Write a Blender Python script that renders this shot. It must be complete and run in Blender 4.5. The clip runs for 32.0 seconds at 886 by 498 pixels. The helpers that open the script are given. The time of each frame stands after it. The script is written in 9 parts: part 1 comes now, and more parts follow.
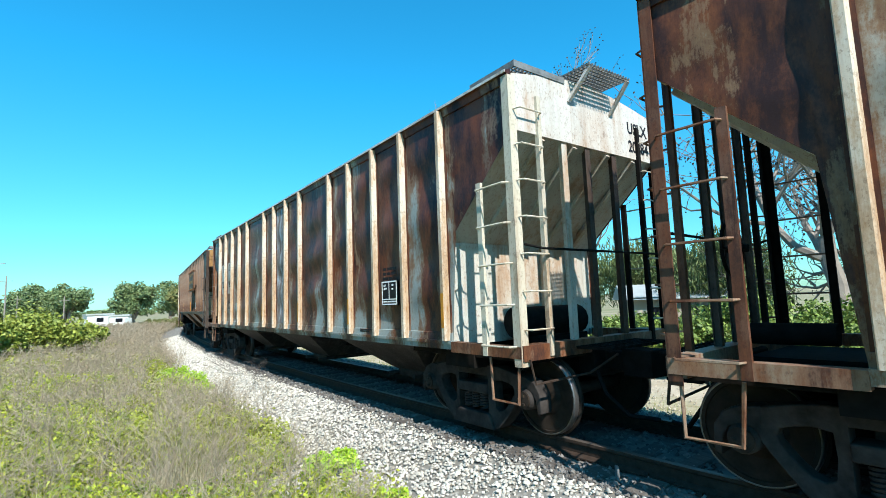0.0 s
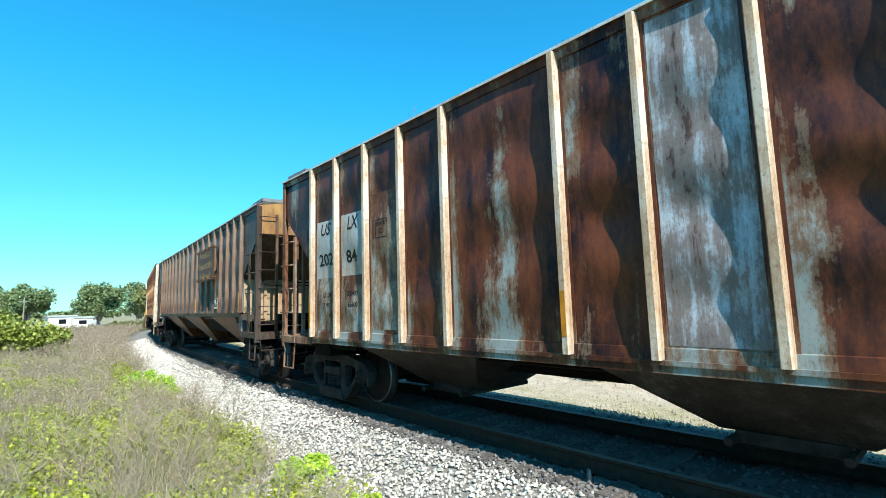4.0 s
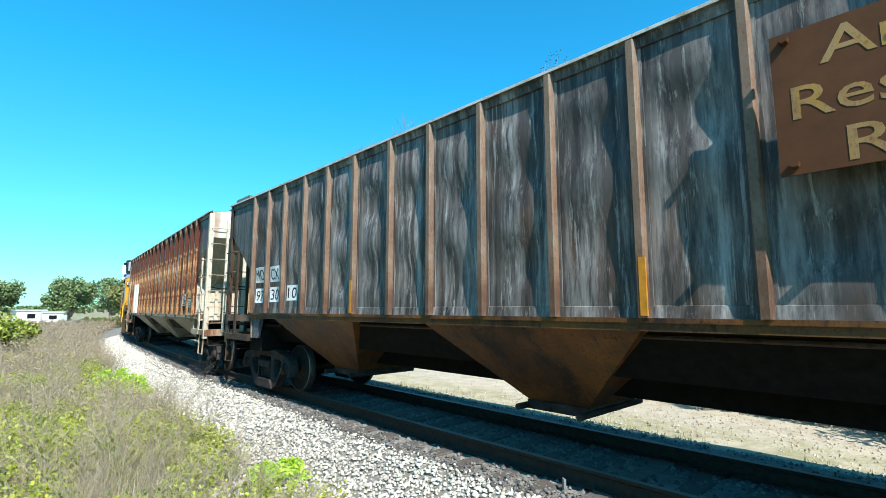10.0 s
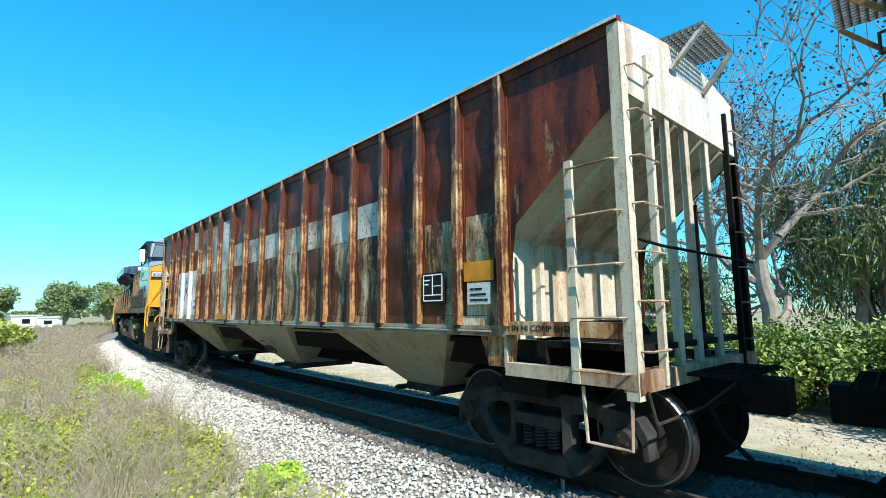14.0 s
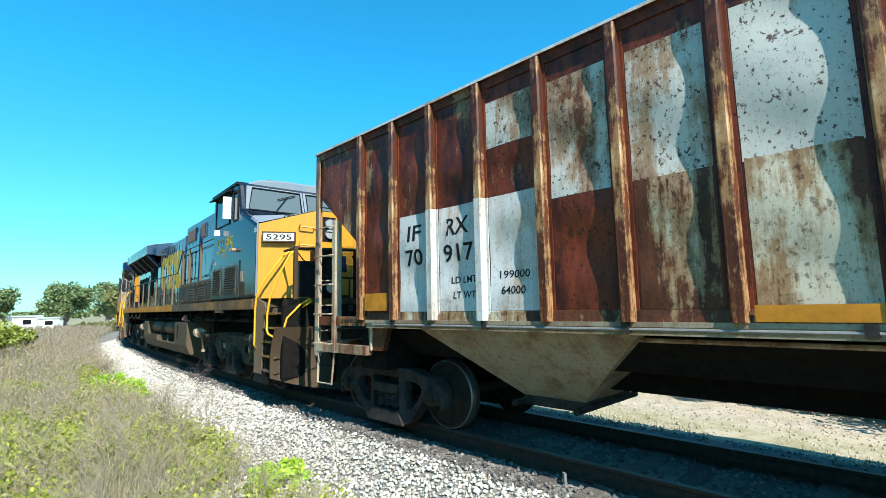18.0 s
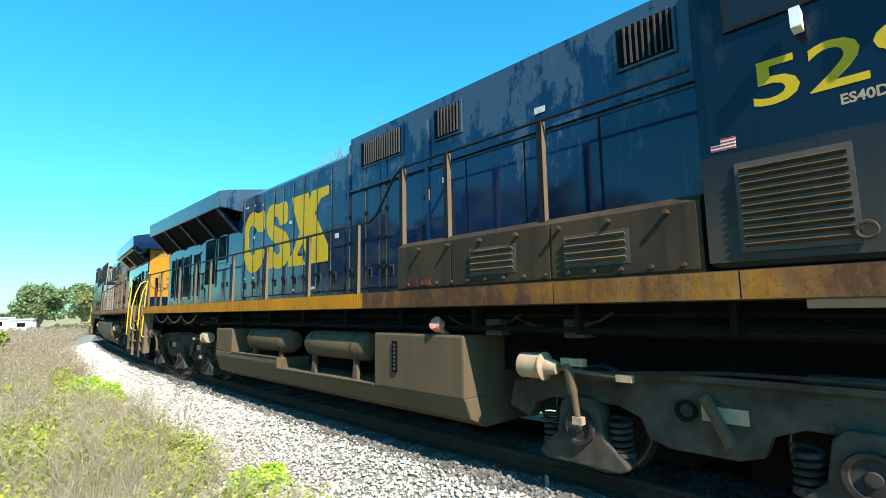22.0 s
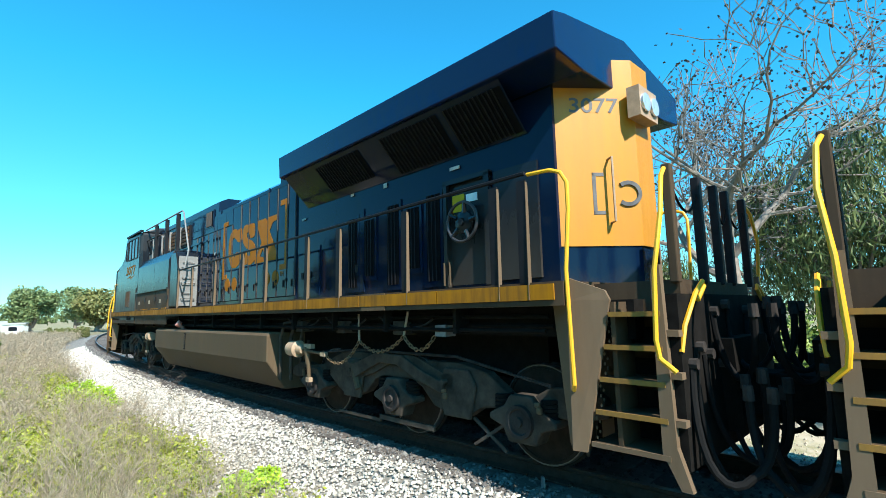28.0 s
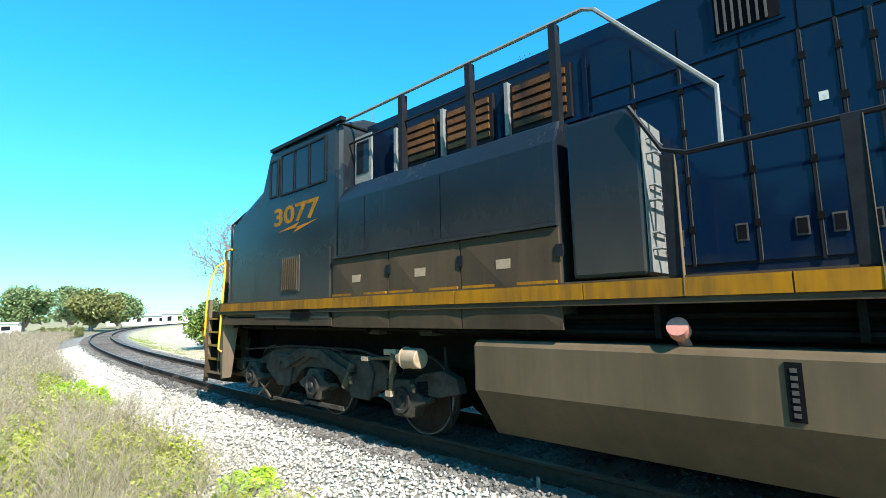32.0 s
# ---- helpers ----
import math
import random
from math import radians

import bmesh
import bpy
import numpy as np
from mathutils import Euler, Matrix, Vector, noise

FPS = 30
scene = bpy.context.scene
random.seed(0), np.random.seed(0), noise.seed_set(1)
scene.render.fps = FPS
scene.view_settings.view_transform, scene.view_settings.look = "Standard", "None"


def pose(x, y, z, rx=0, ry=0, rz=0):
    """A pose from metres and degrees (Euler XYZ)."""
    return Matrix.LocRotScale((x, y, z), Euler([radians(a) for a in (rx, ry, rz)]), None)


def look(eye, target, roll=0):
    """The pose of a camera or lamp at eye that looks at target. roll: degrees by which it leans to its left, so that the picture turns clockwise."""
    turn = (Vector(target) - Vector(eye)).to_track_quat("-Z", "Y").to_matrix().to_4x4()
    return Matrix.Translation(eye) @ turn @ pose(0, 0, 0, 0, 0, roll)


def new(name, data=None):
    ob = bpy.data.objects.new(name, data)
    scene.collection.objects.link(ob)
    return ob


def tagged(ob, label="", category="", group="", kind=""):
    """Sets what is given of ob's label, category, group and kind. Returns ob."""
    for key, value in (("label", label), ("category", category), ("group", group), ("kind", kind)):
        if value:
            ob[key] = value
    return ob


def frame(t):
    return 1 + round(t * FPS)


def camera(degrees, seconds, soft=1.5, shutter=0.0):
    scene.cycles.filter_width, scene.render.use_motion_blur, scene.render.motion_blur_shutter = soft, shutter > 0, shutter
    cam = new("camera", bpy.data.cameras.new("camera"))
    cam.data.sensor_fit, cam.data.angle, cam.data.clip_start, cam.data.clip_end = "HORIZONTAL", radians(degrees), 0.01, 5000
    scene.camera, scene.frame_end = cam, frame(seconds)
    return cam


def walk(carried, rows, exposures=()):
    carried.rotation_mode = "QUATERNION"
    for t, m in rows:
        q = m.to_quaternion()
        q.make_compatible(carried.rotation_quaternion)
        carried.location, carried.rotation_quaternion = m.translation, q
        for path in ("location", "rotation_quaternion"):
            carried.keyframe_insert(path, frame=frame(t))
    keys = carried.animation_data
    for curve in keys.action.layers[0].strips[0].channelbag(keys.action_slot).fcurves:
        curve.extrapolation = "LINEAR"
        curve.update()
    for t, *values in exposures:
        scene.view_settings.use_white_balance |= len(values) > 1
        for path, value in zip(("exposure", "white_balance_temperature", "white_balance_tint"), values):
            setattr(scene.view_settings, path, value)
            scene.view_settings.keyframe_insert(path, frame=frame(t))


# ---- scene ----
EYE = 1.653          # lens above the rail head, metres
cam = camera(85.37, 32.0, soft=0.55)
PATH = [
    (0.0, pose(0, 0, EYE, 96.15, 2.13, 0.53)),
    (0.5, pose(0, 0, EYE, 96.04, 2.34, -0.18)),
    (1.0, pose(0, 0, EYE, 96.12, 2.15, -0.86)),
    (1.5, pose(0, 0, EYE, 96.41, 2.15, -1.22)),
    (2.0, pose(0, 0, EYE, 96.48, 2.23, -1.87)),
    (2.5, pose(0, 0, EYE, 96.48, 2.05, -2.14)),
    (4.5, pose(0, 0, EYE, 96.59, 1.64, -2.28)),
    (5.0, pose(0, 0, EYE, 96.80, 1.76, -2.32)),
    (5.5, pose(0, 0, EYE, 96.89, 1.54, -2.37)),
    (6.0, pose(0, 0, EYE, 96.90, 1.44, -2.40)),
    (6.5, pose(0, 0, EYE, 96.81, 1.35, -2.43)),
    (7.0, pose(0, 0, EYE, 96.81, 1.36, -2.56)),
    (7.5, pose(0, 0, EYE, 96.89, 1.28, -2.92)),
    (8.0, pose(0, 0, EYE, 96.86, 1.21, -3.50)),
    (8.5, pose(0, 0, EYE, 96.98, 0.74, -3.96)),
    (9.0, pose(0, 0, EYE, 97.09, 0.33, -4.24)),
    (9.5, pose(0, 0, EYE, 97.11, 0.16, -4.45)),
    (10.0, pose(0, 0, EYE, 97.18, -0.00, -4.51)),
    (10.5, pose(0, 0, EYE, 97.33, -0.20, -4.56)),
    (11.0, pose(0, 0, EYE, 97.12, -0.17, -4.75)),
    (11.5, pose(0, 0, EYE, 96.93, -0.29, -5.12)),
    (12.0, pose(0, 0, EYE, 97.00, -0.28, -5.48)),
    (12.5, pose(0, 0, EYE, 97.17, -0.07, -5.41)),
    (13.0, pose(0, 0, EYE, 97.29, 0.26, -5.11)),
    (13.5, pose(0, 0, EYE, 97.31, 0.46, -4.89)),
    (14.0, pose(0, 0, EYE, 97.34, 0.52, -4.83)),
    (14.5, pose(0, 0, EYE, 97.23, 0.65, -4.77)),
    (16.5, pose(0, 0, EYE, 96.98, 1.02, -4.74)),
    (17.0, pose(0, 0, EYE, 96.94, 1.11, -4.76)),
    (17.5, pose(0, 0, EYE, 96.93, 1.12, -4.77)),
    (18.0, pose(0, 0, EYE, 96.88, 1.16, -4.78)),
    (18.5, pose(0, 0, EYE, 97.00, 1.18, -4.80)),
    (19.0, pose(0, 0, EYE, 97.07, 1.18, -4.81)),
    (19.5, pose(0, 0, EYE, 97.07, 0.95, -5.02)),
    (20.0, pose(0, 0, EYE, 97.04, 0.97, -5.14)),
    (20.5, pose(0, 0, EYE, 97.05, 1.02, -5.35)),
    (21.0, pose(0, 0, EYE, 97.07, 0.98, -5.68)),
    (21.5, pose(0, 0, EYE, 97.04, 0.79, -6.12)),
    (22.0, pose(0, 0, EYE, 97.18, 0.97, -6.67)),
    (22.5, pose(0, 0, EYE, 97.28, 1.09, -6.86)),
    (23.0, pose(0, 0, EYE, 97.38, 1.13, -6.73)),
    (23.5, pose(0, 0, EYE, 97.60, 1.21, -6.60)),
    (24.0, pose(0, 0, EYE, 97.61, 1.26, -6.79)),
    (24.5, pose(0, 0, EYE, 97.42, 1.24, -6.88)),
    (25.0, pose(0, 0, EYE, 97.34, 1.34, -6.94)),
    (25.5, pose(0, 0, EYE, 97.35, 1.43, -6.94)),
    (27.5, pose(0, 0, EYE, 97.47, 1.29, -7.17)),
    (28.0, pose(0, 0, EYE, 97.38, 1.28, -7.20)),
    (28.5, pose(0, 0, EYE, 97.33, 1.33, -7.18)),
    (29.0, pose(0, 0, EYE, 97.38, 1.28, -7.11)),
    (29.5, pose(0, 0, EYE, 97.24, 1.28, -7.17)),
    (30.0, pose(0, 0, EYE, 97.22, 1.17, -7.37)),
    (30.5, pose(0, 0, EYE, 97.21, 1.11, -7.33)),
    (31.0, pose(0, 0, EYE, 97.39, 1.16, -7.25)),
    (31.5, pose(0, 0, EYE, 97.41, 1.16, -7.42)),
    (32.0, pose(0, 0, EYE, 97.42, 1.13, -7.67)),
]
EXPOSURES = [(0.0, 0.64, 6300, 10), (4.0, 0.72, 6300, 10), (20.0, 0.79, 6450, 10), (23.0, 1.09, 6900, 11), (25.6, 1.09, 6900, 11), (27.8, 0.88, 6450, 10), (29.2, 1.06, 6650, 10), (32.0, 1.1, 6650, 10)]
walk(cam, PATH, EXPOSURES)

# ---- plan: one circular track past the camera; rail head at z = 0 ----
R = 243.9
UX, UY = 0.77201, 0.63561        # way from the camera to the nearest point of the track
NEAR = 5.499                      # metres from the camera to the centreline
CX, CY = UX * (NEAR + R), UY * (NEAR + R)


def on_track(s, off=0.0, z=0.0):
    """The point at arc length s, off metres to the outer side of the centreline."""
    a, r = s / R, R + off
    return Vector((CX - UX * r * math.cos(a) - UY * r * math.sin(a), CY - UY * r * math.cos(a) + UX * r * math.sin(a), z))


def track_yaw(s):
    a = s / R
    return math.degrees(math.atan2(UY * math.sin(a) + UX * math.cos(a), UX * math.sin(a) - UY * math.cos(a)))


# way that the train has gone, every second from -1 s to 33 s
WAY = [2.658, 0.022, -2.614, -5.221, -7.777, -10.3, -12.986, -15.712, -18.389, -21.144, -23.837, -26.463,
       -29.268, -32.144, -35.053, -38.095, -40.97, -43.684, -46.595, -49.616, -52.619, -55.585, -58.508, -61.422,
       -64.39, -67.328, -70.23, -73.168, -76.123, -79.221, -82.456, -85.614, -88.643, -91.75, -94.895]


def gone(t):
    i = min(max(int(t), 0), 31)
    v = t - i
    a, b, c, d = WAY[i:i + 4]
    return (a * (-.5 * v ** 3 + v ** 2 - .5 * v) + b * (1.5 * v ** 3 - 2.5 * v ** 2 + 1) + c * (-1.5 * v ** 3 + 2 * v ** 2 + .5 * v)
            + d * (.5 * v ** 3 - .5 * v ** 2))


# ---- light: clear winter sky, sun behind the camera ----
SUN = Vector((1.31, -3.32, 3.5)).normalized()
world = bpy.data.worlds.new("sky")
scene.world = world
world.use_nodes = True
wn = world.node_tree.nodes
sky = wn.new("ShaderNodeTexSky")
sky.sky_type = "NISHITA"
sky.sun_disc = False
sky.sun_elevation = math.asin(SUN.z)
sky.sun_rotation = math.atan2(SUN.x, SUN.y)
sky.air_density, sky.dust_density, sky.ozone_density = 1.0, 0.3, 2.5
wn["Background"].inputs["Strength"].default_value = 0.0978
tint = wn.new("ShaderNodeMix")
tint.data_type, tint.blend_type = "RGBA", "MULTIPLY"
tint.inputs[0].default_value = 1.0
high = wn.new("ShaderNodeMix")
high.data_type = "RGBA"
high.inputs[6].default_value = (0.5, 1.0, 1.05, 1)
high.inputs[7].default_value = (0.2, 1.52, 1.75, 1)
rise = wn.new("ShaderNodeMapRange")
rise.inputs["From Min"].default_value, rise.inputs["From Max"].default_value = 0.0, 0.42
split = wn.new("ShaderNodeSeparateXYZ")
world.node_tree.links.new(wn.new("ShaderNodeTexCoord").outputs["Generated"], split.inputs[0])
world.node_tree.links.new(split.outputs["Z"], rise.inputs["Value"])
world.node_tree.links.new(rise.outputs["Result"], high.inputs[0])
world.node_tree.links.new(high.outputs[2], tint.inputs[7])
deep = wn.new("ShaderNodeHueSaturation")
deep.inputs["Saturation"].default_value = 1.0
world.node_tree.links.new(sky.outputs["Color"], deep.inputs["Color"])
world.node_tree.links.new(deep.outputs["Color"], tint.inputs[6])
world.node_tree.links.new(tint.outputs[2], wn["Background"].inputs["Color"])
sun = new("sun", bpy.data.lights.new("sun", "SUN"))
sun.data.energy, sun.data.angle, sun.data.color = 5.0, radians(0.5), (1.0, 0.96, 0.88)
sun.matrix_world = look(SUN * 200, (0, 0, 0))


# ---- materials ----
class Nodes:
    """A short hand for a node material."""

    def __init__(self, name):
        self.m = bpy.data.materials.new(name)
        self.m.use_nodes = True
        self.t = self.m.node_tree
        self.b = self.t.nodes["Principled BSDF"]
        self.co = self.t.nodes.new("ShaderNodeTexCoord").outputs["Object"]

    def n(self, kind, **props):
        node = self.t.nodes.new(kind)
        for k, v in props.items():
            node.inputs[k.replace("_", " ")].default_value = v
        return node

    def link(self, a, b):
        self.t.links.new(a, b)

    def noise(self, scale, stretch=(1, 1, 1), detail=5.0, rough=0.6, shift=0.0):
        mp = self.t.nodes.new("ShaderNodeMapping")
        mp.inputs["Scale"].default_value = stretch
        mp.inputs["Location"].default_value = (shift, shift * 0.7, shift * 1.3)
        self.link(self.co, mp.inputs["Vector"])
        t = self.n("ShaderNodeTexNoise", Scale=scale, Detail=detail, Roughness=rough)
        self.link(mp.outputs["Vector"], t.inputs["Vector"])
        return t.outputs["Fac"]

    def ramp(self, fac, lo, hi, a=0.0, b=1.0):
        r = self.n("ShaderNodeMapRange", From_Min=lo, From_Max=hi, To_Min=a, To_Max=b)
        self.link(fac, r.inputs["Value"])
        return r.outputs["Result"]

    def mix(self, fac, a, b, mode="MIX"):
        x = self.t.nodes.new("ShaderNodeMix")
        x.data_type, x.blend_type = "RGBA", mode
        for v, i in ((fac, 0), (a, 6), (b, 7)):
            if isinstance(v, (int, float)):
                x.inputs[i].default_value = v
            elif isinstance(v, tuple):
                x.inputs[i].default_value = (*v, 1)
            else:
                self.link(v, x.inputs[i])
        return x.outputs[2]

    def times(self, a, b, op="MULTIPLY", clamp=True):
        x = self.t.nodes.new("ShaderNodeMath")
        x.operation = op
        x.use_clamp = clamp
        for v, i in ((a, 0), (b, 1)):
            if isinstance(v, (int, float)):
                x.inputs[i].default_value = v
            else:
                self.link(v, x.inputs[i])
        return x.outputs[0]

    def bump(self, fac, strength=0.3, dist=0.01):
        x = self.n("ShaderNodeBump", Strength=strength, Distance=dist)
        self.link(fac, x.inputs["Height"])
        self.link(x.outputs["Normal"], self.b.inputs["Normal"])

    def island(self):
        return self.t.nodes.new("ShaderNodeNewGeometry").outputs["Random Per Island"]

    def one(self):
        return self.t.nodes.new("ShaderNodeObjectInfo").outputs["Random"]

    def done(self, color, rough=0.6, metal=0.0, spec=None):
        if isinstance(color, tuple):
            self.b.inputs["Base Color"].default_value = (*color, 1)
        else:
            self.link(color, self.b.inputs["Base Color"])
        if isinstance(rough, (int, float)):
            self.b.inputs["Roughness"].default_value = rough
        else:
            self.link(rough, self.b.inputs["Roughness"])
        self.b.inputs["Metallic"].default_value = metal
        if spec is not None:
            self.b.inputs["Specular IOR Level"].default_value = spec
        return self.m


def weathered(name, paint, rust=(0.13, 0.045, 0.02), deep=(0.05, 0.02, 0.014), amount=0.5, streak=0.5, rough=0.55, shift=0.0, edge=0.05, wash=(0.3, 0.28, 0.25), fringe=None, pits=0.35, bays=None):
    """Old paint, rusted through in blots and in streaks that run down."""
    k = Nodes(name)
    blot = k.noise(0.8, (1, 1, 0.55), 9, 0.66, shift)
    run = k.noise(5.5, (1, 1, 0.06), 6, 0.7, shift + 3)
    med = k.noise(7.0, (1, 1, 0.6), 8, 0.75, shift + 6)
    fine = k.noise(48.0, (1, 1, 0.5), 6, 0.75, shift + 9)
    sum_ = k.times(k.times(k.times(blot, 0.55), k.times(run, 0.24 * streak * 2), "ADD"), k.times(k.times(med, 0.2), k.times(fine, 0.05), "ADD"), "ADD")
    if bays:                                  # rust spreads from the middle and top of each bay
        sep = k.t.nodes.new("ShaderNodeSeparateXYZ")
        k.link(k.co, sep.inputs[0])
        wave = k.times(k.times(k.times(sep.outputs["X"], bays[0], "SUBTRACT", False), 6.28319 / bays[1], "MULTIPLY", False), 0.0, "COSINE", False)
        sum_ = k.times(sum_, k.times(wave, bays[2], "MULTIPLY", False), "SUBTRACT", False)
        sum_ = k.times(sum_, k.ramp(sep.outputs["Z"], 1.25, 2.3, bays[2] * 1.4, 0.0), "SUBTRACT", False)
    mid = 0.68 - 0.3 * amount + (streak - 0.5) * 0.12
    rusty = k.ramp(sum_, mid - edge, mid + edge)
    rim = k.times(k.ramp(sum_, mid - edge * 2.2, mid - edge * 0.4), k.ramp(sum_, mid, mid + edge * 1.4, 1, 0))
    tone = k.mix(k.ramp(k.noise(2.6, (1, 1, 0.25), 8, 0.72, shift + 5), 0.38, 0.6), rust, deep)
    tone = k.mix(k.times(k.ramp(med, 0.5, 0.72), 0.55), tone, tuple(min(1, c * 1.45) for c in rust))
    faded = k.mix(k.times(k.ramp(run, 0.45, 0.75), 0.5), paint, wash)
    faded = k.mix(k.times(k.ramp(med, 0.55, 0.75), 0.35), faded, tuple(c * 0.5 for c in paint))
    col = k.mix(rusty, faded, tone)
    col = k.mix(k.times(rim, 0.75 if fringe else 0.4), col, fringe or tuple(min(1, c * 1.5) for c in rust))
    col = k.mix(k.times(k.ramp(k.noise(26.0, (1, 1, 0.8), 4, 0.6, shift + 15), 0.6, 0.64), pits), col, deep)
    col = k.mix(k.times(k.ramp(k.noise(9.0, (1, 1, 0.7), 6, 0.72, shift + 21), 0.6, 0.65), pits), col, deep)
    col = k.mix(k.times(k.ramp(run, 0.6, 0.74), 0.45 * streak), col, deep)
    col = k.mix(k.times(k.ramp(fine, 0.55, 0.68), 0.42), col, deep)
    k.bump(k.times(med, fine, "ADD"), 0.45, 0.006)
    return k.done(col, k.ramp(fine, 0.3, 0.7, rough - 0.1, rough + 0.15), 0.0, 0.28)


def coated(name, paint, dirt=(0.12, 0.1, 0.075), amount=0.35, rough=0.35, grime=None, shift=0.0, spec=None, scale=1.0, low=None):
    """Kept paint under road dust."""
    k = Nodes(name)
    big = k.noise(0.9 * scale, (1, 1, 0.5), 6, 0.62, shift)
    run = k.noise(7.0 * scale, (1, 1, 0.08), 5, 0.6, shift + 4)
    fine = k.noise(30.0 * scale, (1, 1, 1), 5, 0.7, shift + 8)
    f = k.times(k.ramp(k.times(k.times(big, 0.6), k.times(run, 0.4), "ADD"), 0.4, 0.62), amount)
    col = k.mix(f, paint, dirt)
    if low:
        sep = k.t.nodes.new("ShaderNodeSeparateXYZ")
        k.link(k.co, sep.inputs[0])
        col = k.mix(k.times(k.ramp(k.times(sep.outputs["Z"], k.times(big, 0.6), "SUBTRACT", False), low[0], low[1], 1, 0), 0.85), col, dirt)
    col = k.mix(k.times(k.ramp(fine, 0.62, 0.8), 0.3), col, dirt)
    k.bump(big, 0.12, 0.02)
    return k.done(col, k.times(k.ramp(fine, 0.3, 0.7, rough - 0.06, rough + 0.1), k.times(f, 0.45), "ADD"), 0.0, spec)


def plain(name, color, rough=0.6, metal=0.0, vary=0.25, scale=12.0, bump=0.15, spec=None):
    k = Nodes(name)
    n = k.noise(scale, (1, 1, 1), 5, 0.65)
    dark = tuple(c * (1 - vary) for c in color)
    lite = tuple(min(1, c * (1 + vary)) for c in color)
    k.bump(n, bump, 0.005)
    return k.done(k.mix(k.ramp(n, 0.3, 0.7), dark, lite), rough, metal, spec)


def streaked(name, base, mid, pale, shift):
    """Dark old paint with pale washes and rusty tears that run down."""
    k = Nodes(name)
    run = k.noise(4.0, (1, 1, 0.05), 6, 0.7, shift)
    run2 = k.noise(17.0, (1, 1, 0.05), 6, 0.75, shift + 5)
    soot = k.noise(8.0, (1, 1, 0.09), 7, 0.75, shift + 13)
    blot = k.noise(0.7, (1, 1, 0.8), 6, 0.65, shift + 2)
    fine = k.noise(30.0, (1, 1, 0.5), 6, 0.7, shift + 9)
    col = k.mix(k.ramp(blot, 0.45, 0.66), base, mid)
    sep = k.t.nodes.new("ShaderNodeSeparateXYZ")
    k.link(k.co, sep.inputs[0])
    worn = k.ramp(k.times(sep.outputs["X"], k.times(blot, 4.0), "ADD", False), -5.0, 2.5, 0.3, 1.0)   # one end is more washed out
    worn = k.times(worn, k.ramp(sep.outputs["X"], 4.0, 6.8, 1.0, 0.3))                # the far end stays nearly black
    brown = k.ramp(k.times(sep.outputs["X"], k.times(blot, 3.0), "ADD", False), -5.5, -2.5, 1.0, 0.0)
    col = k.mix(brown, col, (0.085, 0.045, 0.026))                                         # the other end keeps its brown
    worn = k.times(worn, k.times(1.0, k.times(brown, 0.6), "SUBTRACT"))
    col = k.mix(k.ramp(worn, 0.1, 0.7), k.mix(brown, tuple(c * 0.5 for c in base), (0.06, 0.034, 0.022)), col)
    col = k.mix(k.times(k.times(k.ramp(run, 0.42, 0.66), worn), k.ramp(blot, 0.3, 0.6, 0.3, 0.85)), col, pale)
    col = k.mix(k.times(k.ramp(soot, 0.45, 0.6), 0.82), col, tuple(c * 0.3 for c in base))
    col = k.mix(k.times(k.times(k.ramp(run2, 0.56, 0.66), 0.65), worn), col, pale)
    col = k.mix(k.times(k.ramp(fine, 0.55, 0.75), 0.3), col, mid)
    k.bump(fine, 0.2, 0.004)
    return k.done(col, k.ramp(fine, 0.3, 0.7, 0.42, 0.65), 0.0, 0.35)


M_ = {}
M_["rust_a"] = weathered("rusted cream paint", (0.3, 0.29, 0.24), (0.15, 0.048, 0.017), (0.03, 0.012, 0.01), 0.76, 0.5, 0.5, 2.0, 0.03, (0.3, 0.28, 0.25), (0.2, 0.09, 0.03), 0.12, (-6.91, 0.91, 0.05))
M_["rust_b"] = weathered("rusted grey-green paint", (0.25, 0.29, 0.275), (0.14, 0.042, 0.016), (0.012, 0.0065, 0.0095), 0.77, 0.6, 0.42, 7.0, 0.025, (0.36, 0.39, 0.37), (0.17, 0.085, 0.035), 0.08, (-6.91, 0.91, 0.06))
M_["rib_b"] = weathered("rib paint, chalky cream", (0.64, 0.59, 0.49), (0.32, 0.16, 0.05), (0.1, 0.045, 0.025), 0.42, 0.6, 0.6, 5.0)
M_["brown_c"] = streaked("sooty brown-black paint", (0.076, 0.065, 0.058), (0.105, 0.062, 0.04), (0.56, 0.53, 0.49), 11.0)
M_["rib_c"] = weathered("brown rib paint", (0.21, 0.14, 0.092), (0.12, 0.06, 0.032), (0.07, 0.038, 0.026), 0.4, 0.6, 0.55, 13.0)
M_["hop_c"] = weathered("rust-brown hopper plate", (0.2, 0.076, 0.013), (0.08, 0.032, 0.01), (0.014, 0.01, 0.009), 0.62, 0.4, 0.5, 17.0, 0.06, (0.16, 0.1, 0.06), None, 0.6)
M_["end_c"] = weathered("orange-brown end plate", (0.4, 0.22, 0.065), (0.15, 0.06, 0.02), (0.06, 0.03, 0.02), 0.4, 0.5, 0.6, 19.0)
M_["rust_d"] = weathered("red rust over grey paint", (0.42, 0.36, 0.25), (0.17, 0.036, 0.012), (0.028, 0.009, 0.008), 0.82, 0.6, 0.45, 23.0, 0.03, (0.3, 0.28, 0.25), (0.22, 0.12, 0.04), 0.85)
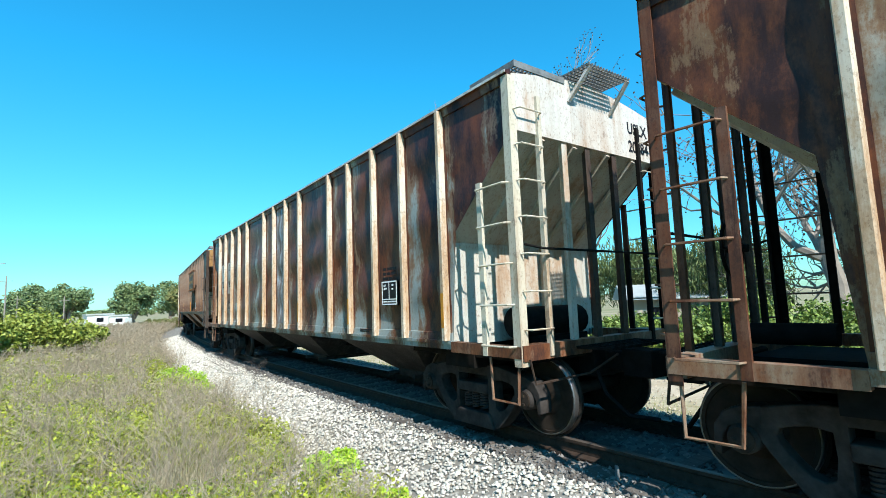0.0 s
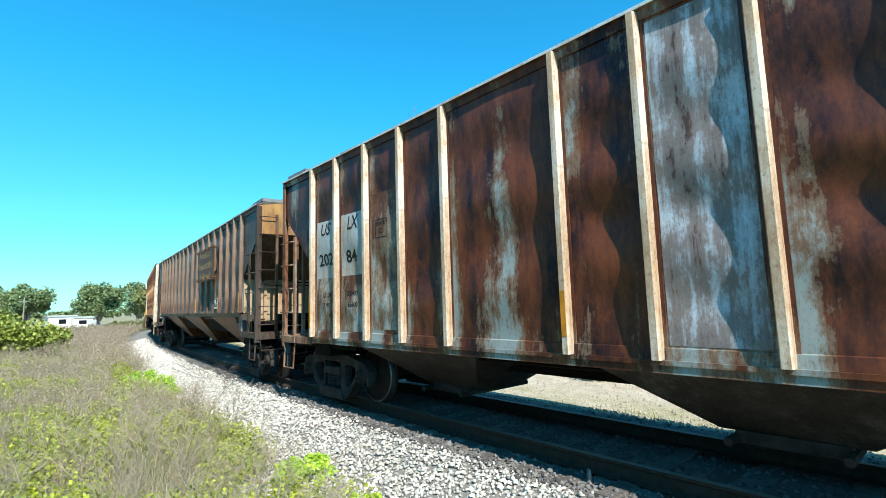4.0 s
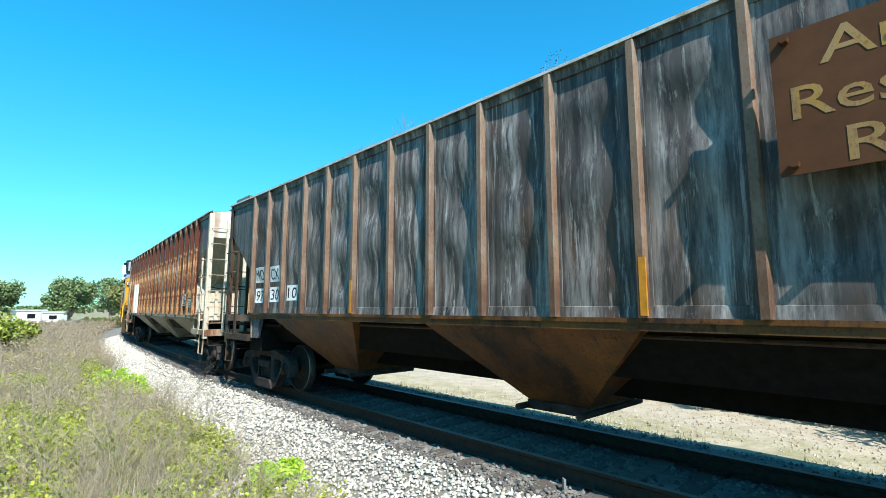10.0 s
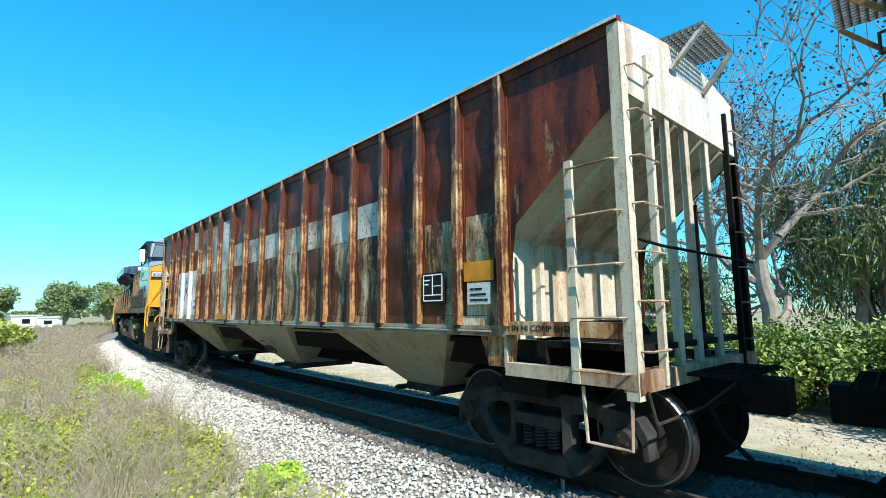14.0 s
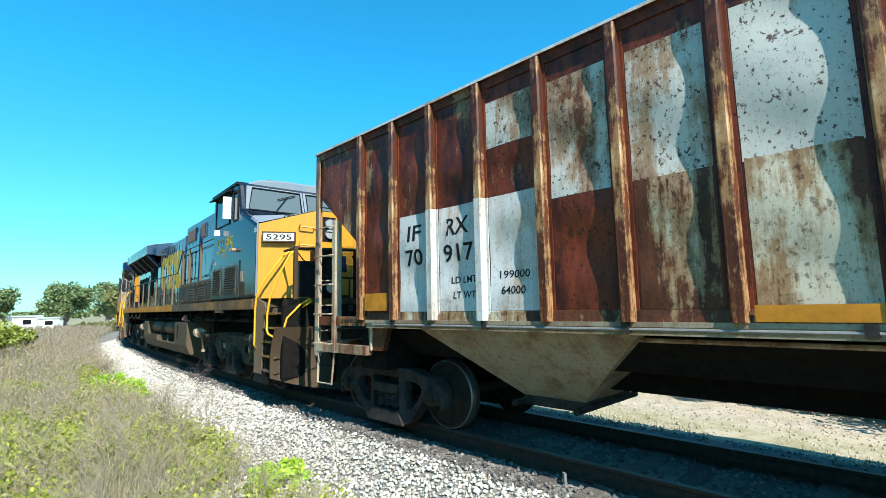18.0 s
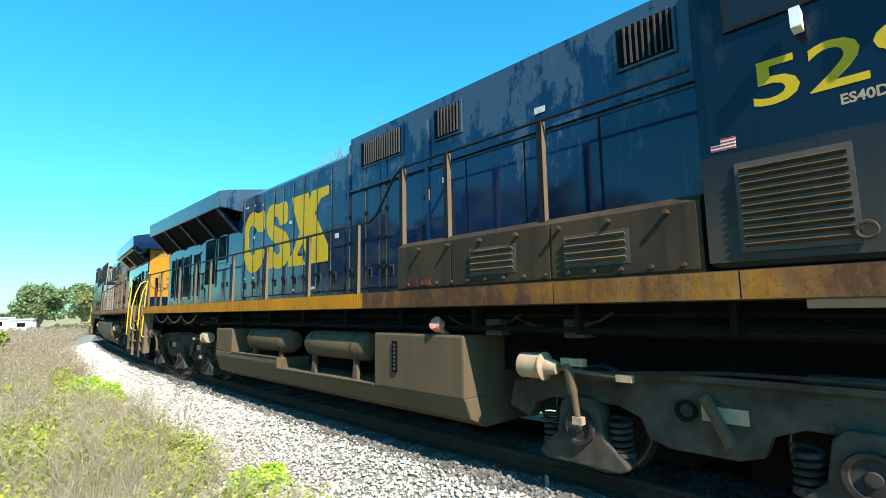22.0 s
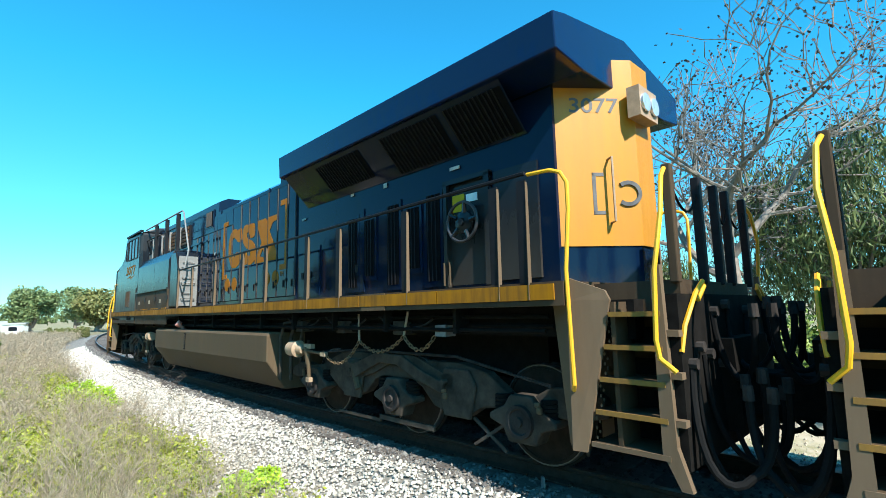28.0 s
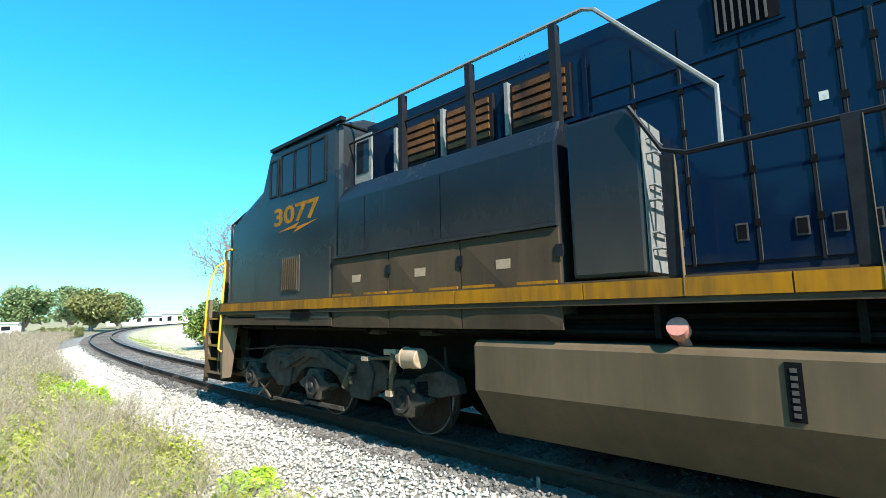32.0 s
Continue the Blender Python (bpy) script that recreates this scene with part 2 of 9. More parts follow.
M_["rib_d"] = weathered("red-rusted rib", (0.54, 0.43, 0.28), (0.15, 0.04, 0.014), (0.045, 0.014, 0.009), 0.53, 0.8, 0.45, 29.0, 0.03, (0.5, 0.36, 0.18), (0.36, 0.17, 0.05))
M_["cream"] = weathered("dirty cream paint", (0.56, 0.51, 0.4), (0.24, 0.13, 0.06), (0.1, 0.055, 0.03), 0.2, 0.5, 0.6, 31.0, 0.06)
M_["white_end"] = weathered("chalky white end", (0.56, 0.54, 0.49), (0.28, 0.15, 0.07), (0.12, 0.06, 0.03), 0.18, 0.5, 0.6, 37.0, 0.06)
M_["grey_end"] = weathered("pale grey slope sheet", (0.5, 0.49, 0.43), (0.3, 0.16, 0.07), (0.14, 0.07, 0.035), 0.22, 0.5, 0.6, 41.0, 0.06)
M_["patch"] = weathered("repainted pale panel", (0.55, 0.58, 0.57), (0.3, 0.18, 0.09), (0.12, 0.07, 0.04), 0.14, 0.7, 0.5, 43.0, 0.06)
M_["patch_b"] = weathered("repainted grey-green panel", (0.34, 0.38, 0.37), (0.25, 0.17, 0.1), (0.1, 0.07, 0.05), 0.12, 0.8, 0.5, 46.0, 0.05, (0.42, 0.44, 0.42), None, 0.05)
M_["blue_wash"] = weathered("pale blue-grey washed paint", (0.44, 0.53, 0.6), (0.09, 0.05, 0.035), (0.03, 0.02, 0.02), 0.28, 1.0, 0.5, 49.0, 0.05, (0.65, 0.68, 0.7), (0.16, 0.11, 0.08), 0.05)
M_["patch_worn"] = weathered("cream paint streaked with dark rust", (0.52, 0.48, 0.36), (0.12, 0.04, 0.016), (0.025, 0.011, 0.009), 0.52, 0.8, 0.5, 63.0, 0.03, (0.36, 0.33, 0.27), (0.26, 0.14, 0.05), 0.6)
# Near-black colour that carries the shade under and behind the rolling stock.
M_["under"] = plain("near-black steel, shade painted in", (0.01, 0.009, 0.008), 0.85, 0.0, 0.4, 9.0, 0.4, 0.08)
M_["truck"] = plain("dusty cast steel", (0.036, 0.031, 0.028), 0.8, 0.0, 0.6, 5.0, 0.5, 0.1)
M_["truck_l"] = plain("dusty grey truck casting", (0.065, 0.054, 0.043), 0.85, 0.0, 0.45, 4.0, 0.4, 0.03)
M_["wheel"] = plain("wheel steel", (0.028, 0.021, 0.016), 0.7, 0.0, 0.4, 8.0, 0.3, 0.12)
M_["tread"] = plain("polished tread", (0.2, 0.19, 0.185), 0.4, 0.8, 0.15, 30.0, 0.1)
M_["plate"] = plain("worn blue-grey plate", (0.09, 0.1, 0.115), 0.6, 0, 0.5, 9.0)
M_["notice"] = plain("faded notice paper", (0.5, 0.5, 0.46), 0.6, 0, 0.3, 30.0)
M_["red"] = plain("faded red decal", (0.4, 0.03, 0.025), 0.5, 0, 0.1)
M_["rail"] = plain("rusty rail", (0.045, 0.03, 0.022), 0.7, 0.0, 0.4, 14.0, 0.3, 0.15)
M_["railtop"] = plain("worn rail head", (0.16, 0.13, 0.11), 0.5, 0.6, 0.1, 20.0, 0.1)
M_["white"] = plain("white marking paint", (0.8, 0.8, 0.78), 0.5, 0, 0.08, 9.0)
M_["black"] = plain("black paint", (0.012, 0.012, 0.014), 0.5, 0, 0.3, 9.0, 0.15, 0.15)
M_["yellow_tape"] = plain("amber reflector", (0.5, 0.2, 0.015), 0.4, 0, 0.3, 5.0)
M_["gold"] = weathered("flaked gold lettering", (0.36, 0.2, 0.05), (0.12, 0.055, 0.026), (0.1, 0.045, 0.022), 0.5, 0.3, 0.6, 3.0, 0.04)
M_["board"] = plain("brown board", (0.1, 0.041, 0.017), 0.55, 0, 0.2, 3.0, 0.15, 0.15)
M_["mesh"] = plain("galvanised grating", (0.2, 0.2, 0.19), 0.6, 0.4, 0.3, 9.0)


def faded_blue(name, base, haze, shift, amount, foot=(1.5, 2.1), spec=0.32, rough=0.04):
    """Dark gloss paint with pale patches high and low that imitate reflections, and dust at the foot."""
    k = Nodes(name)
    sep = k.t.nodes.new("ShaderNodeSeparateXYZ")
    k.link(k.co, sep.inputs[0])
    z = sep.outputs["Z"]
    n1 = k.noise(2.2, (1, 1, 0.55), 8, 0.7, shift)
    n2 = k.noise(9.0, (1, 1, 0.3), 7, 0.72, shift + 4)
    fine = k.noise(40.0, (1, 1, 1), 5, 0.7, shift + 8)
    # Hazy patches painted on as sky mirrored past a tree line.
    edge_hi = k.ramp(k.times(k.ramp(z, 3.0, 4.4, 0.0, 0.3), k.times(n1, k.times(n2, 0.35), "ADD", False), "ADD", False), 0.86, 0.92)
    edge_lo = k.ramp(k.times(k.ramp(z, 2.0, 2.9, 0.24, 0.0), k.times(n1, k.times(n2, 0.35), "ADD", False), "ADD", False), 0.88, 0.97)
    sky_patch = k.times(k.times(edge_hi, k.times(edge_lo, 0.35), "ADD"), amount)
    col = k.mix(sky_patch, base, haze)
    dust = k.times(k.ramp(k.times(z, k.times(n1, 0.8), "SUBTRACT", False), foot[0], foot[1], 0.8, 0), 0.85)
    col = k.mix(dust, col, (0.055, 0.046, 0.034))
    col = k.mix(k.times(k.ramp(fine, 0.55, 0.68), 0.07), col, haze)
    run = k.noise(14.0, (1, 1, 0.05), 6, 0.72, shift + 12)
    col = k.mix(k.times(k.ramp(run, 0.58, 0.7), k.ramp(n1, 0.4, 0.6, 0.1, 0.5)), col, haze)
    k.bump(n1, 0.05, 0.02)
    return k.done(col, k.times(k.times(sky_patch, 0.3), k.times(k.times(dust, 0.4), k.ramp(n2, 0.35, 0.65, rough, rough + 0.06), "ADD"), "ADD"), 0.0, spec)


M_["yellow"] = coated("golden yellow paint", (0.64, 0.28, 0.008), (0.33, 0.17, 0.04), 0.35, 0.4, None, 11.0)
M_["yellow_f"] = coated("deep orange-yellow paint", (0.55, 0.225, 0.006), (0.28, 0.13, 0.03), 0.35, 0.4, None, 12.0)
M_["logo_e"] = coated("weathered yellow emblem", (0.55, 0.36, 0.006), (0.42, 0.27, 0.02), 0.3, 0.5, None, 13.0, 0.3)
M_["logo_f"] = coated("orange emblem", (0.42, 0.14, 0.004), (0.3, 0.11, 0.012), 0.25, 0.5, None, 14.0, 0.15)
M_["stripe"] = coated("gold sill stripe", (0.53, 0.205, 0.004), (0.22, 0.1, 0.02), 0.6, 0.5, None, 15.0, 0.15, 2.0)
M_["stripe_f"] = coated("dirty gold sill stripe", (0.36, 0.15, 0.006), (0.1, 0.055, 0.02), 0.8, 0.5, None, 22.0, 0.12, 2.0)
M_["soot"] = coated("sooty brown casing", (0.026, 0.02, 0.014), (0.085, 0.052, 0.024), 0.6, 0.5, None, 21.0, 0.2, 1.6)
M_["stripe_old"] = weathered("gold stripe worn to rust", (0.36, 0.15, 0.008), (0.11, 0.045, 0.014), (0.04, 0.02, 0.014), 0.74, 0.3, 0.55, 79.0)
M_["rail_y"] = coated("yellow grab iron", (0.78, 0.4, 0.012), (0.4, 0.22, 0.03), 0.3, 0.4, None, 16.0)
M_["tank"] = coated("brown dusty tank", (0.088, 0.062, 0.037), (0.16, 0.114, 0.07), 0.55, 0.6, None, 17.0, 0.12)
M_["dusty"] = coated("dusty dark sheet", (0.048, 0.033, 0.021), (0.11, 0.072, 0.04), 0.55, 0.6, None, 18.0, 0.15)
M_["dark"] = plain("dark recess", (0.006, 0.006, 0.007), 0.8, 0, 0.3, 12.0, 0.15, 0.05)
M_["louvre"] = plain("louvre slat", (0.06, 0.05, 0.042), 0.6, 0, 0.3)
M_["rubber"] = plain("black rubber hose", (0.009, 0.009, 0.009), 0.8, 0, 0.2, 12.0, 0.15, 0.1)
M_["tread_edge"] = coated("worn gold step edge", (0.26, 0.14, 0.03), (0.1, 0.07, 0.04), 0.5, 0.5, None, 19.0, 0.2, 3.0)
M_["well"] = coated("dusty tan step plate", (0.135, 0.092, 0.057), (0.21, 0.152, 0.1), 0.5, 0.6, None, 20.0, 0.12)
M_["chain"] = plain("rusty chain", (0.2, 0.12, 0.06), 0.6, 0.3, 0.4)
M_["beige"] = plain("beige cylinder paint", (0.36, 0.25, 0.16), 0.6, 0, 0.2)
M_["wheel_grey"] = plain("worn grey hand wheel", (0.05, 0.05, 0.055), 0.4, 0.4, 0.3)
M_["steel"] = plain("grey painted steel", (0.2, 0.2, 0.19), 0.5, 0, 0.2)
M_["blue"] = faded_blue("old dark blue paint", (0.003, 0.016, 0.052), (0.06, 0.095, 0.13), 2.0, 0.6, (1.3, 1.9), 0.55)
M_["blue_f"] = faded_blue("dark blue paint", (0.003, 0.012, 0.034), (0.012, 0.018, 0.025), 5.0, 0.25, (1.2, 1.7), 0.18)
M_["blue_w"] = faded_blue("deep blue wing paint", (0.003, 0.014, 0.06), (0.012, 0.02, 0.035), 6.0, 0.25, (1.2, 1.7), 0.3)
M_["grey_cab"] = faded_blue("sooty blue-grey paint", (0.01, 0.013, 0.018), (0.035, 0.036, 0.036), 8.0, 0.5, (1.55, 2.6), 0.3, 0.16)
M_["cab_e"] = faded_blue("sooty dark blue cab paint", (0.003, 0.009, 0.022), (0.022, 0.026, 0.03), 9.0, 0.4, (1.5, 2.3), 0.28, 0.1)
M_["post_b"] = weathered("rusty tan post", (0.26, 0.21, 0.15), (0.17, 0.06, 0.022), (0.05, 0.022, 0.016), 0.55, 0.6, 0.55, 53.0)
M_["post_a"] = weathered("rusty dark post", (0.12, 0.08, 0.055), (0.13, 0.045, 0.02), (0.03, 0.015, 0.012), 0.6, 0.6, 0.55, 55.0)
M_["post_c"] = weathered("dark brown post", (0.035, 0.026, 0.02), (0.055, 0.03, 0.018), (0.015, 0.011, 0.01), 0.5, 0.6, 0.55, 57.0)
# Shadow is put into the slope sheet's colour, sunlight into the end wall's.
M_["slope_c"] = weathered("brown slope sheet, shadow painted in", (0.07, 0.04, 0.02), (0.09, 0.045, 0.02), (0.02, 0.013, 0.01), 0.5, 0.5, 0.6, 59.0)
M_["wall_c"] = weathered("tan end wall, sunlight painted in", (0.42, 0.31, 0.19), (0.2, 0.1, 0.04), (0.06, 0.035, 0.02), 0.3, 0.5, 0.6, 61.0)
M_["post_d"] = weathered("rusty tan ladder steel", (0.46, 0.39, 0.28), (0.19, 0.085, 0.04), (0.06, 0.03, 0.02), 0.42, 0.6, 0.6, 71.0)
M_["bay_d"] = weathered("dirty grey-cream bay plate", (0.33, 0.3, 0.21), (0.16, 0.08, 0.035), (0.06, 0.03, 0.02), 0.3, 0.6, 0.6, 75.0, 0.06)
M_["bay_b"] = weathered("mud-brown bay plate", (0.03, 0.025, 0.02), (0.022, 0.014, 0.01), (0.012, 0.009, 0.008), 0.5, 0.4, 0.6, 73.0)
M_["patch_d"] = weathered("pale paint pitted by rust", (0.5, 0.5, 0.45), (0.2, 0.08, 0.03), (0.05, 0.02, 0.012), 0.34, 0.6, 0.5, 77.0, 0.03, (0.36, 0.36, 0.33), (0.28, 0.17, 0.08), 0.9)
M_["patch_mixed"] = weathered("pale paint blotched with rust", (0.34, 0.38, 0.36), (0.14, 0.055, 0.022), (0.045, 0.02, 0.013), 0.5, 0.6, 0.5, 69.0, 0.03, (0.4, 0.42, 0.4), (0.19, 0.11, 0.05), 0.1)
M_["patch_rusty"] = weathered("pale paint eaten by rust", (0.34, 0.38, 0.36), (0.12, 0.05, 0.02), (0.04, 0.018, 0.012), 0.62, 0.7, 0.5, 67.0, 0.03, (0.4, 0.42, 0.4), (0.19, 0.11, 0.05), 0.1)
k = Nodes("windscreen glass")
M_["pane"] = k.done((0.1, 0.125, 0.13), 0.1, 0.0, 0.4)
# Pale tone puts sunlight into the older cab's slopes, nose edge and roof.
M_["sunlit_top"] = coated("dusty cab top, sunlight painted in", (0.17, 0.21, 0.25), (0.25, 0.25, 0.24), 0.5, 0.5, None, 33.0, 0.3, 2.0)
k = Nodes("window glass")
M_["glass"] = k.done((0.01, 0.012, 0.016), 0.05, 0.0, 0.35)
k = Nodes("headlamp glass")
M_["lens"] = k.done((0.7, 0.72, 0.75), 0.08, 0.6)


# ---- building by lists of corners and faces ----
class Solid:
    """Gathers boxes, prisms, rods and the like for one mesh."""

    def __init__(self):
        self.v, self.f, self.smooth = [], [], []

    def add(self, verts, faces, smooth=False):
        n = len(self.v)
        self.v += [tuple(p) for p in verts]
        self.f += [tuple(i + n for i in f) for f in faces]
        self.smooth += [smooth] * len(faces)
        return self

    def box(self, x0, x1, y0, y1, z0, z1, m=None):
        x0, x1, y0, y1, z0, z1 = min(x0, x1), max(x0, x1), min(y0, y1), max(y0, y1), min(z0, z1), max(z0, z1)
        p = [Vector((x, y, z)) for z in (z0, z1) for y in (y0, y1) for x in (x0, x1)]
        if m is not None:
            p = [m @ q for q in p]
        return self.add(p, [(0, 2, 3, 1), (4, 5, 7, 6), (0, 1, 5, 4), (2, 6, 7, 3), (0, 4, 6, 2), (1, 3, 7, 5)])

    def prism(self, poly, lo, hi, axis="y"):
        """A flat outline (pairs) pushed from lo to hi along an axis. Pairs are the two other axes in x, y, z order."""
        area = sum(a[0] * b[1] - b[0] * a[1] for a, b in zip(poly, poly[1:] + poly[:1]))
        if (area > 0) == (axis == "y"):
            poly = poly[::-1]
        put = {"x": lambda a, b, c: (c, a, b), "y": lambda a, b, c: (a, c, b), "z": lambda a, b, c: (a, b, c)}[axis]
        n = len(poly)
        lo, hi = min(lo, hi), max(lo, hi)
        verts = [put(a, b, lo) for a, b in poly] + [put(a, b, hi) for a, b in poly]
        faces = [tuple(range(n))[::-1], tuple(range(n, 2 * n))] + [(i, (i + 1) % n, n + (i + 1) % n, n + i) for i in range(n)]
        return self.add(verts, faces)

    def rod(self, points, r, seg=6, cap=True):
        """A round bar along points; r a number or one for each point."""
        pts = [Vector(p) for p in points]
        rs = r if isinstance(r, (list, tuple)) else [r] * len(pts)
        verts, faces = [], []
        side = None
        for i, p in enumerate(pts):
            d = (pts[min(i + 1, len(pts) - 1)] - pts[max(i - 1, 0)]).normalized()
            if side is None:
                side = d.orthogonal().normalized()
            side = (side - d * side.dot(d)).normalized()
            up = d.cross(side)
            verts += [p + (side * math.cos(a) + up * math.sin(a)) * rs[i] for a in [2 * math.pi * j / seg for j in range(seg)]]
        for i in range(len(pts) - 1):
            faces += [(i * seg + j, i * seg + (j + 1) % seg, (i + 1) * seg + (j + 1) % seg, (i + 1) * seg + j) for j in range(seg)]
        self.add(verts, faces, True)
        if cap:
            n = len(self.v) - len(verts)
            self.f += [tuple(range(n, n + seg))[::-1], tuple(range(n + len(verts) - seg, n + len(verts)))]
            self.smooth += [False, False]
        return self

    def spin(self, profile, centre, axis="y", seg=24):
        """A turned body: pairs of (along, radius)."""
        verts, faces = [], []
        cx, cy, cz = centre
        for a, r in profile:
            for j in range(seg):
                t = 2 * math.pi * j / seg
                c, s = r * math.cos(t), r * math.sin(t)
                verts.append({"y": (cx + c, cy + a, cz + s), "x": (cx + a, cy + c, cz + s), "z": (cx + c, cy + s, cz + a)}[axis])
        n = len(profile)
        for i in range(n - 1):
            for j in range(seg):
                q = (i * seg + j, (i + 1) * seg + j, (i + 1) * seg + (j + 1) % seg, i * seg + (j + 1) % seg)
                faces.append(q if axis == "y" else q[::-1])
        self.add(verts, faces, True)
        return self

    def mesh(self, name, material, bevel=0.0):
        me = bpy.data.meshes.new(name)
        me.from_pydata(self.v, [], self.f)
        me.polygons.foreach_set("use_smooth", self.smooth)
        me.materials.append(material)
        me.update()
        if any(self.smooth):
            me.set_sharp_from_angle(angle=0.6)
        return me


def joined(name, pieces):
    """One mesh from several solids, each with its own material."""
    v, f, sm, mi = [], [], [], []
    for i, (so, _) in enumerate(pieces):
        f += [tuple(q + len(v) for q in g) for g in so.f]
        v += so.v
        sm += so.smooth
        mi += [i] * len(so.f)
    me = bpy.data.meshes.new(name)
    me.from_pydata(v, [], f)
    for _, m in pieces:
        me.materials.append(m)
    me.polygons.foreach_set("use_smooth", sm)
    me.polygons.foreach_set("material_index", mi)
    me.update()
    me.set_sharp_from_angle(angle=0.6)
    return me


def part(name, solid, material, parent=None, label="", at=None, bevel=0.0):
    """Links a solid as one mesh object under a thing or a part."""
    me = solid if isinstance(solid, bpy.types.Mesh) else solid.mesh(name, material)
    ob = new(name, me)
    if parent is not None:
        ob.parent = parent
    if at is not None:
        ob.location = at
    if label:
        ob["label"] = label
    if bevel:
        b = ob.modifiers.new("bevel", "BEVEL")
        b.width, b.segments, b.limit_method, b.angle_limit = bevel, 2, "ANGLE", radians(40)
    return ob


def thing(name, label, category, group="", at=None):
    ob = new(name)
    ob.empty_display_size = 0.3
    if at is not None:
        ob.matrix_basis = at
    return tagged(ob, label, category, group)


def writing(body, size, name, material, parent, x, z, y, width=None, label="", skin=None, bold=0.04):
    """Letters that lie on a side wall facing outwards; x, z: the lower left corner as one reads it."""
    cu = bpy.data.curves.new("letters", "FONT")
    cu.body, cu.size, cu.extrude, cu.resolution_u, cu.offset = body, size / 0.72, 0.0008, 3, size * bold
    tmp = new("letters", cu)
    me = bpy.data.meshes.new_from_object(tmp.evaluated_get(bpy.context.evaluated_depsgraph_get()))
    bpy.data.objects.remove(tmp)
    bpy.data.curves.remove(cu)
    co = np.empty(len(me.vertices) * 3)
    me.vertices.foreach_get("co", co)
    co = co.reshape(-1, 3)
    lo, hi = co.min(0), co.max(0)
    sx = width / (hi[0] - lo[0]) if width else 1.0
    out = np.stack([x - (co[:, 0] - lo[0]) * sx, y + co[:, 2], z + co[:, 1]], 1)
    if skin:
        out[:, 1] = [skin(a, c) + 0.005 + b for (a, _, c), b in zip(out, co[:, 2])]
    me.vertices.foreach_set("co", out.ravel())
    me.materials.clear()
    me.materials.append(material)
    me.update()
    return part(name, me, material, parent, label)


def bars(rows, name, material, parent, x, z, y, h=0.03, gap=0.05):
    """Unreadable small print: plain bars, one tuple of widths a line."""
    s = Solid()
    for i, line in enumerate(rows):
        a = x
        for w in line:
            s.box(a, a - w, y, y + 0.003, z - i * gap, z - i * gap + h)
            a -= w + h * 0.6
    return part(name, s, material, parent)


# ---- ground: one sheet, shaped along the track ----
def ground_z(o):
    """Height of the ground at the offset o from the centreline, outwards positive."""
    pts = ((-400, -0.5), (-14, -0.5), (-9, -0.42), (-3.2, -0.5), (-1.7, -0.2), (1.55, -0.2), (2.9, -0.52), (4.5, -0.42), (7, -0.3), (14, -0.45), (60, -0.5), (4000, -0.5))
    for (a, za), (b, zb) in zip(pts, pts[1:]):
        if o <= b:
            f = (o - a) / (b - a)
            return za + (zb - za) * f
    return -0.5


